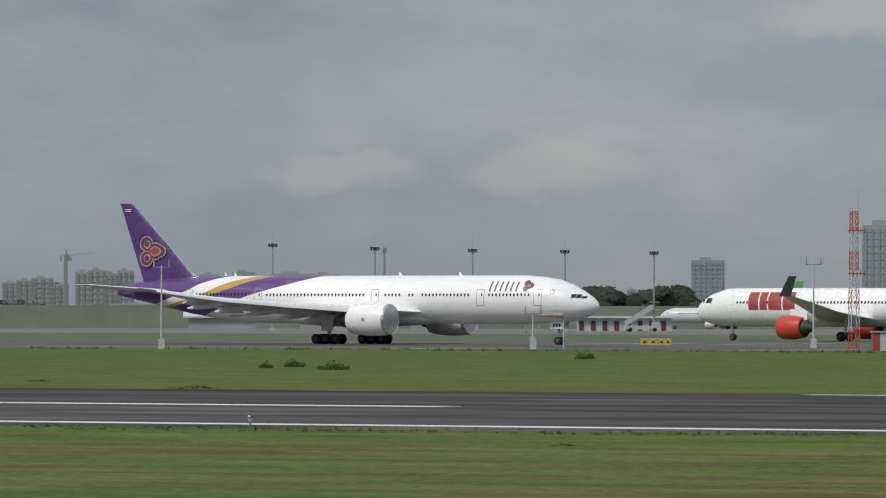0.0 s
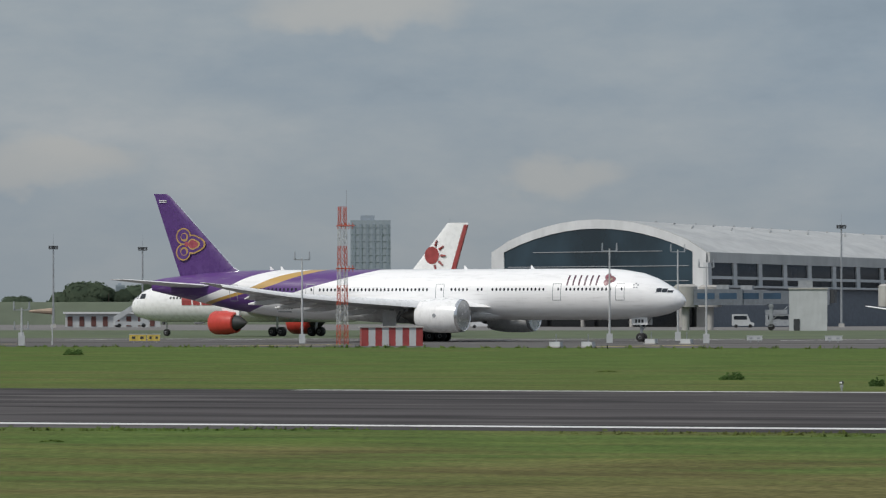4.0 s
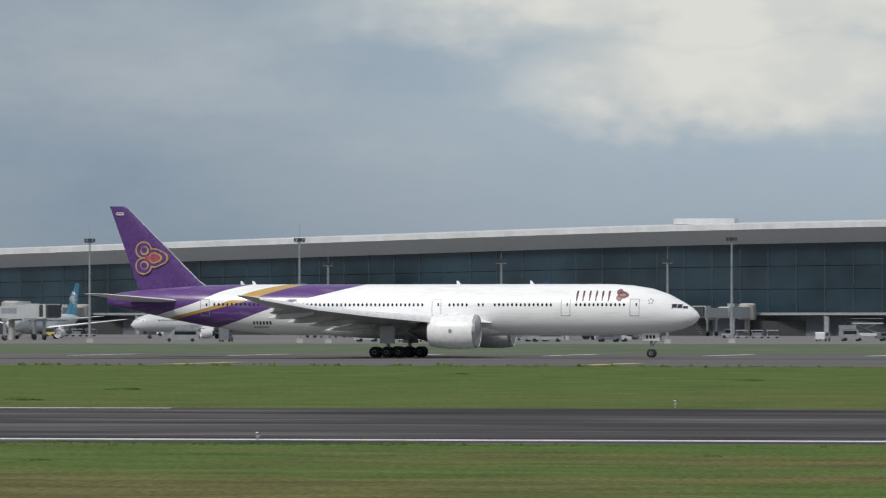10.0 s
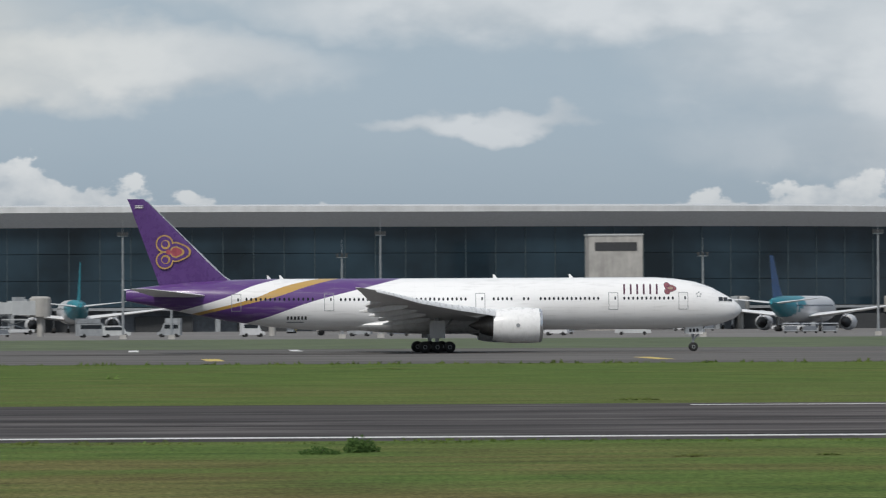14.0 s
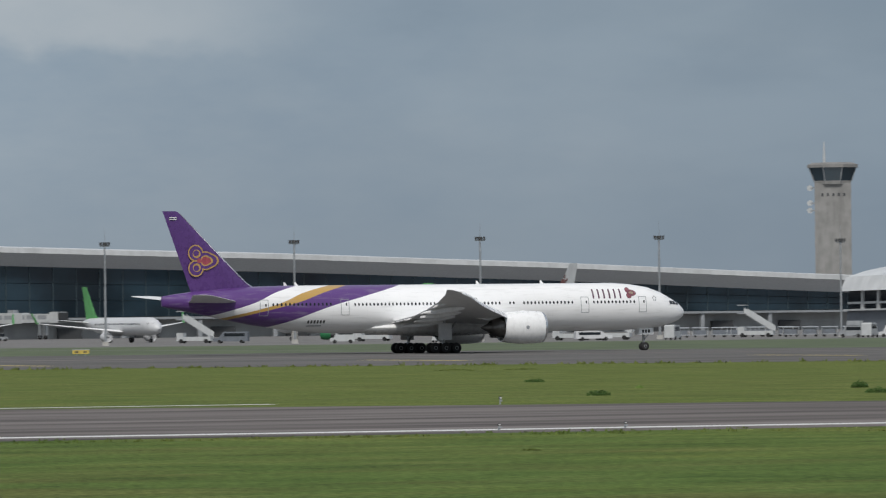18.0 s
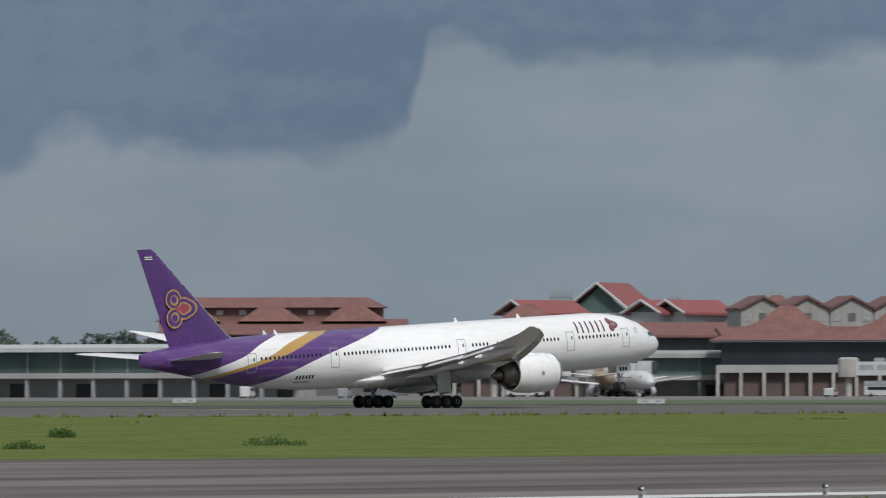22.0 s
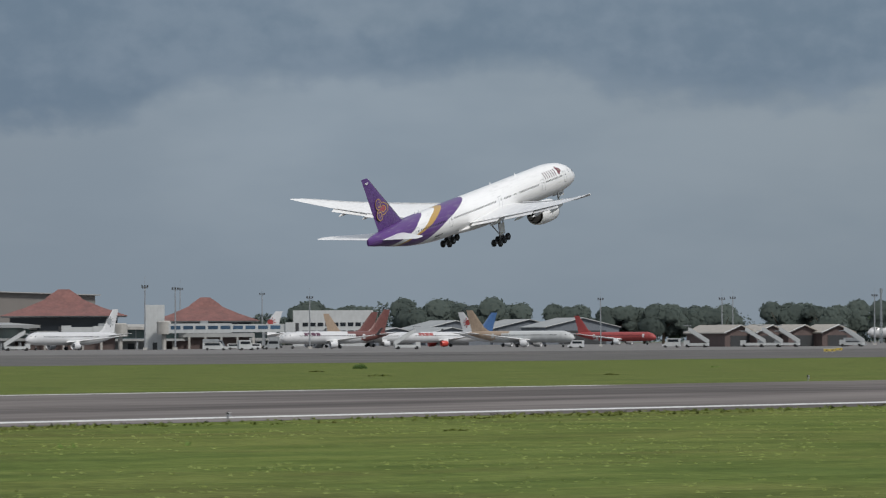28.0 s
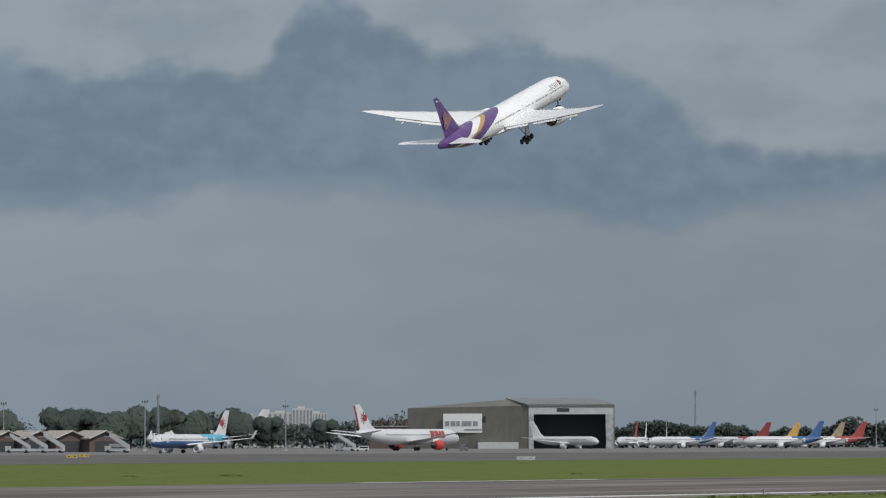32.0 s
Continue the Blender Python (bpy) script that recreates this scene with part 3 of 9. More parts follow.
def foil(c, x0, x1, t, flat=False):
    """Closed section of a wing from leading edge x0 back to trailing edge x1; thickness upright (or sideways for a fin)."""
    out = []
    for f, h in ((0, 0), (0.04, 0.42), (0.2, 0.95), (0.4, 1.0), (0.7, 0.6), (1, 0.06), (1, -0.06), (0.7, -0.35), (0.4, -0.6), (0.2, -0.62), (0.04, -0.35)):
        h2 = h * t * 0.5
        x = x0 + (x1 - x0) * f
        out.append((x, c[1] + h2, c[2]) if flat else (x, c[1], c[2] + h2))
    return out


def wing_mesh(stations, side, flat=False):
    """stations: span, height, leading x, trailing x, thickness."""
    bm = bmesh.new()
    if flat:
        rings = [foil((0, 0, s), a, b, t, True) for s, z, a, b, t in stations]
    else:
        rings = [foil((0, side * s, z), a, b, t) for s, z, a, b, t in stations]
    loft(bm, rings)
    bmesh.ops.recalc_face_normals(bm, faces=bm.faces)
    return bm


def wheel(parent, x, y, r, w, rim=GREY, name="wheel"):
    bm = bmesh.new()
    lathe(bm, [(-w / 2, r * 0.55), (-w / 2, r * 0.86), (-w * 0.36, r), (w * 0.36, r), (w / 2, r * 0.86), (w / 2, r * 0.55)], (0, 0, 0), 20, "y")
    ob = part(name, bm, BLACK, parent, smooth=True, m=pose(x, y, r))
    bm = bmesh.new()
    lathe(bm, [(-w * 0.42, r * 0.2), (-w * 0.52, r * 0.3), (-w * 0.46, r * 0.54), (w * 0.46, r * 0.54), (w * 0.52, r * 0.3), (w * 0.42, r * 0.2)], (0, 0, 0), 16, "y")
    part("rim", bm, rim, ob, smooth=True)
    return ob


def livery_material():
    """White hull with a purple tail and a sweeping white and gold ribbon."""
    m, n = material("white_and_purple_livery")
    pos = n.add("ShaderNodeTexCoord").outputs["Object"]
    x, y, z = n.add("ShaderNodeSeparateXYZ", {0: pos}).outputs
    h = n.math("DIVIDE", n.math("ADD", z, -2.0), 8.0)

    def edge(points):
        c = n.add("ShaderNodeFloatCurve", {"Value": h})
        pts = c.mapping.curves[0].points
        pts[0].location, pts[1].location = ((points[0][0] - 2) / 8, (points[0][1] + 50) / 60), ((points[-1][0] - 2) / 8, (points[-1][1] + 50) / 60)
        for zz, xx in points[1:-1]:
            pts.new((zz - 2) / 8, (xx + 50) / 60)
        c.mapping.update()
        bound = n.math("ADD", n.math("MULTIPLY", c.outputs[0], 60.0), -50.0)
        return n.remap(n.math("SUBTRACT", bound, x), -0.03, 0.03)

    front = edge([(2.2, -29.5), (3.5, -22.8), (6.3, -14.0), (7.2, -10.5), (9.1, -2.8)])
    gold = edge([(2.2, -37.4), (4.7, -27.3), (6.7, -18.9), (8.1, -14.5), (9.1, -10.1)])
    white = edge([(2.2, -39.4), (4.7, -28.9), (6.4, -22.0), (8.2, -16.9), (9.1, -12.0)])
    rear = edge([(2.2, -42.0), (5.0, -30.6), (6.6, -25.0), (8.2, -21.0), (9.1, -16.8)])
    a = n.noise(pos, 0.35, 5.0)
    pure = n.mix(a, (0.87, 0.875, 0.885), (0.93, 0.93, 0.935))
    col = n.mix(front, pure, (0.104, 0.042, 0.200))
    col = n.mix(gold, col, (0.50, 0.31, 0.085))
    col = n.mix(white, col, (0.87, 0.87, 0.875))
    col = n.mix(rear, col, (0.104, 0.042, 0.200))
    # skin panels: faint frames and seams
    seam = n.math("LESS_THAN", n.math("FRACT", n.math("MULTIPLY", x, 0.42)), 0.012)
    dirt = n.noise(n.scaled(pos, (0.3, 1, 3)), 1.2, 5.0)
    belly = n.math("MULTIPLY", n.remap(dirt, 0.5, 0.75), 0.25)
    col = n.mix(belly, col, (0.40, 0.40, 0.40))
    finish(n, n.mix(n.math("MULTIPLY", seam, 0.10), col, (0.3, 0.3, 0.32)), 0.28, 0.0, **{"Coat Weight": 0.25, "Coat Roughness": 0.1})
    return m


def departing_airliner():
    LIV = livery_material()
    plane = thing("airliner", pose(-434, 712, 0), "white wide-body airliner with purple tail and gold ribbon, taking off", "airplane")
    B = Body([(37.1, 4.90, 0.06, 0.05), (36.75, 4.92, 0.62, 0.60), (36.1, 4.98, 1.20, 1.12), (35.0, 5.10, 1.78, 1.66), (33.4, 5.34, 2.36, 2.28), (31.4, 5.58, 2.78, 2.72),
              (29.0, 5.70, 3.02, 2.98), (26.5, 5.75, 3.1, 3.1), (-11.5, 5.75, 3.1, 3.1), (-15.5, 5.82, 3.06, 3.03), (-20.0, 6.02, 2.9, 2.82), (-24.5, 6.30, 2.55, 2.45),
              (-28.5, 6.58, 2.05, 1.95), (-32.0, 6.80, 1.42, 1.42), (-35.0, 6.92, 0.72, 0.95), (-36.6, 6.95, 0.22, 0.62)])
    hull = part("fuselage", B.hull(40), LIV, plane, "white hull with a purple tail and gold ribbon", smooth=True)
    # belly fairing
    bm = bmesh.new()
    rings = []
    for i in range(15):
        f = i / 14
        x = 15.5 - 27.5 * f
        s = math.sin(math.pi * f) ** 0.5
        rings.append([(x, 3.3 * s * math.cos(a), 3.35 + 1.15 * s * math.sin(a)) for a in (2 * math.pi * j / 20 for j in range(20))])
    loft(bm, rings)
    part("belly_fairing", bm, WHITE, plane, "pale grey wing root fairing", smooth=True)
    # flight deck windows
    for x0, x1, z0, z1 in ((34.10, 34.62, 5.98, 6.42), (34.68, 35.20, 5.94, 6.38), (35.26, 35.78, 5.90, 6.16)):
        part("flight_deck_window", B.block(bmesh.new(), x0, x1, z0, z1, 0.045), WINDOW, plane)
    part("window_surround", B.outline_of(bmesh.new(), 34.04, 35.80, 5.86, 6.46, 0.05, 0.015), GREY, plane)
    # cabin windows
    wm = bmesh.new()
    loft(wm, [[(0.13 * math.cos(a), 0, 0.2 * math.sin(a)) for a in (2 * math.pi * i / 10 for i in range(10))], [(0.13 * math.cos(a), 0.03, 0.2 * math.sin(a)) for a in (2 * math.pi * i / 10 for i in range(10))]])
    wdata = mesh("window", wm, WINDOW)
    doors = (29.7, 21.3, 5.4, -12.6, -23.6)
    xs = list(np.arange(22.6, 28.5, 0.53)) + list(np.arange(12.6, 19.6, 0.53)) + list(np.arange(10.6, 11.4, 0.53)) + list(np.arange(7.0, 9.6, 0.53)) + list(np.arange(-11.2, 4.0, 0.53)) + list(np.arange(-22.4, -14.2, 0.56))
    for x in xs:
        z = 6.35 if x > -12 else 6.42
        p = B.point(x, B.angle(x, z), 0.012)
        o = new("window", wdata)
        o.parent = hull
        a = B.angle(x, z)
        o.matrix_basis = Matrix.Translation(p) @ pose(0, 0, 0, -math.degrees(a), 0, 0)
    # doors
    for x in doors:
        ob = part("door", B.block(bmesh.new(), x - 0.53, x + 0.53, 5.05, 6.98, 0.008), LIV, hull)
        part("door_seam", B.outline_of(bmesh.new(), x - 0.58, x + 0.58, 5.0, 7.05, 0.07, 0.014), GREY, hull)
        part("door_window", B.block(bmesh.new(), x + 0.12, x + 0.30, 6.2, 6.55, 0.02), WINDOW, hull)
    # name on the front hull, as plain blocks
    x = 22.5
    for w in (0.22, 0.22, 0.22, 0.22, 0.22, 0.22):
        part("title_bar", B.block(bmesh.new(), x, x + w, 6.80, 8.02, 0.02, 0.06), PLUM, hull)
        x += w + 0.56

    def petals(parent, to_point, cx, cz, r):
        """The three-lobed emblem: two ringed discs and a pointed one."""
        def blob(name, u, v, rad, point, mat, out):
            bm = bmesh.new()
            ring_ = []
            for i in range(28):
                a = 2 * math.pi * i / 28
                k = rad * (1 + (0.55 * max(0, math.cos(a)) ** 6 if point else 0))
                ring_.append((cx + (u + k * math.cos(a) / r * r) , cz + (v + k * math.sin(a))))
            vs = [bm.verts.new(to_point(px, pz, out)) for px, pz in ring_]
            c = bm.verts.new(to_point(cx + u, cz + v, out))
            for a, b in zip(vs, vs[1:] + vs[:1]):
                bm.faces.new((c, a, b))
            part(name, bm, mat, parent)
        big = r > 1
        line, field, heart = (EMBLEM_GOLD, PURPLE, EMBLEM_RED) if big else (PLUM, CRIMSON_DULL, SAND)
        for k, sgn in enumerate((1, -1)):
            blob("emblem_ring", -0.33 * r, sgn * 0.47 * r, 0.51 * r, False, line, 0.020 + 0.001 * k)
            blob("emblem_field", -0.33 * r, sgn * 0.47 * r, 0.425 * r, False, field, 0.030 + 0.001 * k)
            blob("emblem_coil", -0.27 * r, sgn * 0.42 * r, 0.26 * r, False, line, 0.040 + 0.001 * k)
            blob("emblem_eye", -0.30 * r, sgn * 0.46 * r, 0.18 * r, False, field, 0.050 + 0.001 * k)
        blob("emblem_ring", 0.30 * r, 0, 0.58 * r, True, line, 0.022)
        blob("emblem_field", 0.30 * r, 0, 0.495 * r, True, field, 0.032)
        blob("emblem_coil", 0.30 * r, 0, 0.33 * r, True, line, 0.042)
        blob("emblem_heart", 0.29 * r, 0, 0.255 * r, True, heart, 0.052)
        blob("emblem_stem", -0.10 * r, 0, 0.15 * r, False, heart, 0.054)

    petals(hull, lambda x, z, o: B.point(x, B.angle(x, z), o), 28.05, 7.5, 0.74)
    for k in range(5):
        a = 2 * math.pi * k / 5 + 0.3
        cx, cz = 31.6 + 0.26 * math.cos(a), 6.75 + 0.26 * math.sin(a)
        part("star_mark", B.block(bmesh.new(), cx - 0.09, cx + 0.09, cz - 0.08, cz + 0.08, 0.015), GREY, hull)
    # registration, as plain bars
    for k in range(6):
        part("registration_bar", B.block(bmesh.new(), -17.6 + k * 0.42, -17.36 + k * 0.42, 4.0, 4.38, 0.02), DARK, hull)
    part("registration_bar", B.block(bmesh.new(), -17.6, -15.6, 3.62, 3.74, 0.02), GREY, hull)
    # aerials
    for x in (-19.5, -18.0, 16.6, 7.5):
        bm = bmesh.new()
        z = B.at(x)[0] + B.at(x)[2]
        loft(bm, [[(x - 0.28, -0.04, z - 0.1), (x + 0.28, -0.04, z - 0.1), (x + 0.28, 0.04, z - 0.1), (x - 0.28, 0.04, z - 0.1)], [(x - 0.34, -0.02, z + 0.42), (x - 0.14, -0.02, z + 0.42), (x - 0.14, 0.02, z + 0.42), (x - 0.34, 0.02, z + 0.42)]])
        part("aerial", bm, WHITE, hull)
    # wings, engines, tail
    wst = [(2.2, 4.15, 12.6, -5.6, 1.70), (5.5, 4.40, 9.6, -5.9, 1.35), (10.2, 4.80, 6.3, -6.2, 0.95), (18.0, 5.58, 0.8, -7.9, 0.66), (25.0, 6.45, -4.2, -9.5, 0.5), (29.6, 7.3, -7.5, -10.6, 0.32), (31.4, 7.72, -9.4, -11.2, 0.18), (32.4, 7.98, -10.9, -11.6, 0.07)]
    flaps = ((3.4, 9.4, 4.22, 4.72, -4.2, -4.6, 2.6), (11.0, 18.0, 4.80, 5.50, -5.2, -6.9, 1.9), (18.2, 24.4, 5.50, 6.28, -6.9, -8.6, 1.4))
    wings = []
    for side in (-1, 1):
        w = part("wing", wing_mesh(wst, side), GREY_WING, plane, "pale grey swept wing with raked tip", smooth=True, m=pose(0, side * 2.2, 3.75))
        w.data.transform(Matrix.Translation((0, -side * 2.2, -3.75)))
        wings.append((w, side))
        o = lambda x, y, z: (x, y - side * 2.2, z - 3.75)
        for s0, s1, z0, z1, x0, x1, c in flaps:
            bm = bmesh.new()
            loft(bm, [[o(a + 0.6, side * s, z + 0.12), o(a - c * 0.4, side * s, z + 0.02), o(a - c, side * s, z - 0.42), o(a - c * 0.9, side * s, z - 0.50), o(a - c * 0.3, side * s, z - 0.22), o(a + 0.5, side * s, z - 0.16)] for s, z, a in ((s0, z0, x0), (s1, z1, x1))])
            bmesh.ops.recalc_face_normals(bm, faces=bm.faces)
            part("flap", bm, GREY_WING, w)
        for s, z, x in ((7.6, 4.15, -3.6), (13.6, 4.80, -4.6), (18.4, 5.30, -6.0), (22.6, 5.85, -7.4)):
            bm = bmesh.new()
            rings = []
            for i in range(8):
                f = i / 7
                r = 0.36 * math.sin(math.pi * min(0.97, 0.06 + 0.94 * f)) ** 0.6
                rings.append([o(x + 2.6 - 5.6 * f, side * s + r * 0.7 * math.cos(a), z - 0.15 - 0.55 * f + r * math.sin(a)) for a in (2 * math.pi * j / 8 for j in range(8))])
            loft(bm, rings)
            bmesh.ops.recalc_face_normals(bm, faces=bm.faces)
            part("flap_track_fairing", bm, GREY_WING, w, smooth=True)
        # slats drooped for take-off
        for k0 in range(1, 6):
            a, b = wst[k0], wst[k0 + 1]
            bm = bmesh.new()
            rings = []
            for f in (0.0, 1.0):
                y, z, x, t = (a[q] + (b[q] - a[q]) * f for q in (0, 1, 2, 4))
                c = 0.42 + 0.5 * t
                rings.append([o(x - 0.25 * c, side * y, z + 0.44 * t), o(x + 0.35 * c, side * y, z + 0.30 * t), o(x + 0.80 * c, side * y, z - 0.15 * c), o(x + 0.95 * c, side * y, z - 0.55 * c), o(x + 0.82 * c, side * y, z - 0.58 * c), o(x + 0.45 * c, side * y, z - 0.15 * c), o(x - 0.1 * c, side * y, z + 0.2 * t)])
            loft(bm, rings)
            bmesh.ops.recalc_face_normals(bm, faces=bm.faces)
            part("slat", bm, WHITE, w, smooth=True)
        # engine
        e = new("engine")
        e.parent = plane
        e.matrix_basis = pose(0, side * 9.6, 3.2)
        bm = bmesh.new()
        lathe(bm, [(11.2, 1.55), (11.75, 1.66), (11.98, 1.78), (12.05, 1.86), (11.95, 1.95), (11.5, 2.03), (10.4, 2.1), (8.6, 2.1), (7.2, 1.98), (6.2, 1.78), (6.22, 1.62), (9.0, 1.56), (11.2, 1.55)], k=36)
        part("nacelle", bm, WHITE, e, "white engine cowling", smooth=True)
        bm = bmesh.new()
        lathe(bm, [(11.72, 1.655), (11.98, 1.775), (12.065, 1.86), (11.96, 1.96), (11.7, 2.005), (11.7, 1.99), (12.0, 1.86)], k=36)
        part("inlet_lip", bm, CHROME, e, "bare metal inlet lip", smooth=True)
        bm = bmesh.new()
        lathe(bm, [(10.7, 1.56), (10.75, 0.5), (11.3, 0.3), (11.65, 0.03)], k=24)
        for i in range(22):
            a = 2 * math.pi * i / 22
            d = Vector((0, math.cos(a), math.sin(a)))
            t = Vector((0.3, -math.sin(a) * 0.16, math.cos(a) * 0.16))
            p, q = Vector((10.8, 0, 0)) + d * 0.45, Vector((10.85, 0, 0)) + d * 1.54
            f = [bm.verts.new(k) for k in (p - t * 0.5, p + t * 0.5, q + t, q - t)]
            bm.faces.new(f)
        part("fan", bm, DARK, e, "dark fan blades")
        bm = bmesh.new()
        lathe(bm, [(7.0, 1.35), (6.2, 1.3), (4.9, 0.98), (4.7, 0.80), (4.85, 0.6), (4.3, 0.5), (3.4, 0.05)], k=28)
        part("exhaust_nozzle", bm, STEEL_DARK, e, "dull metal exhaust nozzle", smooth=True)
        bm = bmesh.new()
        loft(bm, [[(x0, -0.28, z0), (x1, -0.2, z1), (x1, 0.2, z1), (x0, 0.28, z0)] for x0, z0, x1, z1 in ((4.4, 0.9, 2.0, 1.35), (8.4, 1.9, 6.9, 1.55), (10.4, 2.02, 9.2, 2.2))])
        bmesh.ops.recalc_face_normals(bm, faces=bm.faces)
        part("pylon", bm, WHITE, e)
        if side < 0:
            bm = bmesh.new()
            bmesh.ops.create_circle(bm, cap_ends=True, segments=16, radius=0.24, matrix=pose(9.1, -2.115, 0.0, 90, 0, 0))
            part("engine_badge", bm, GREY, e)
    fin = part("tail_fin", wing_mesh([(8.1, 0, -23.2, -32.6, 0.78), (9.2, 0, -25.0, -33.0, 0.7), (13.6, 0, -29.5, -34.6, 0.52), (18.0, 0, -33.9, -36.2, 0.3), (18.4, 0, -34.5, -36.4, 0.12)], 1, True), PURPLE, plane, "purple tail fin with a gold and crimson emblem", smooth=True)
    bm = bmesh.new()
    rod(bm, (-23.3, 0, 8.1), (-25.0, 0, 9.2), 0.11, 0.10)
    rod(bm, (-25.0, 0, 9.2), (-33.95, 0, 18.05), 0.10, 0.07)
    part("fin_leading_edge", bm, CHROME, fin)
    petals(fin, lambda x, z, o: Vector((x, -0.5 * spread(z, [9.2, 13.6, 18.0], [0.7, 0.52, 0.3]) - 0.6 * o, z)), -31.3, 12.1, 2.08)
    for k, mm in enumerate((WHITE, WHITE)):
        part("flag_mark", boxed((-35.5, -0.20, 17.55 - k * 0.22), (-34.5, -0.1, 17.64 - k * 0.22)), mm, fin)
    for side in (-1, 1):
        part("stabiliser", wing_mesh([(0.6, 6.75, -26.0, -33.2, 0.6), (5.0, 7.15, -29.6, -34.6, 0.42), (9.8, 7.6, -33.6, -36.4, 0.22), (10.7, 7.7, -34.9, -36.6, 0.08)], side), GREY_WING if side > 0 else GREY_WING, plane, "pale grey tailplane", smooth=True)
    # landing gear
    gears = []
    for side in (-1, 1):
        bm = bmesh.new()
        rod(bm, (0, 0, 0), (0.1, 0, 4.2), 0.22, 0.3, 12)
        rod(bm, (0, 0, 0.8), (1.9, -side * 0.2, 3.4), 0.11)
        rod(bm, (0, 0, 0.8), (0.2, -side * 2.0, 3.0), 0.11)
        leg = part("gear_leg", bm, STEEL, plane, smooth=True, m=pose(0, side * 5.5, 0.7))
        part("gear_door", boxed((-0.9, side * 0.45, 1.0), (0.95, side * 0.52, 3.1)), GREY_WING, leg)
        bogie = part("bogie_beam", boxed((-1.6, -0.17, -0.15), (1.6, 0.17, 0.15)), STEEL, plane, m=pose(0, side * 5.5, 0.7))
        for x in (-1.47, 0, 1.47):
            for y in (-0.7, 0.7):
                wheel(bogie, x, y, 0.67, 0.5).location.z = -0.03
        gears.append((leg, bogie, side))
    g = new("nose_gear")
    g.parent = plane
    g.matrix_basis = pose(31.2, 0, 0)
    bm = bmesh.new()
    rod(bm, (0, 0, 0.5), (-0.1, 0, 3.4), 0.15, 0.2, 10)
    rod(bm, (0, 0, 1.3), (1.5, 0, 3.1), 0.08)
    rod(bm, (0, -0.45, 0.53), (0, 0.45, 0.53), 0.09)
    part("strut", bm, STEEL, g, smooth=True)
    for y in (-0.34, 0.34):
        wheel(g, 0, y, 0.53, 0.38)
        part("gear_door", boxed((-1.0, y * 1.9 - 0.03, 2.05), (1.1, y * 1.9 + 0.03, 2.95)), WHITE, g)
    for k in range(3):
        part("registration_bar", boxed((-0.55 + k * 0.42, -0.69, 2.3), (-0.27 + k * 0.42, -0.675, 2.7)), DARK, g)
    return plane, wings, gears


GREY_WING = plain("wing_grey", (0.84, 0.845, 0.85), 0.38, 0.0, vary=0.05)
STEEL_DARK = plain("burnt_metal", (0.20, 0.19, 0.18), 0.4, 0.8)
airliner, airliner_wings, airliner_gears = departing_airliner()


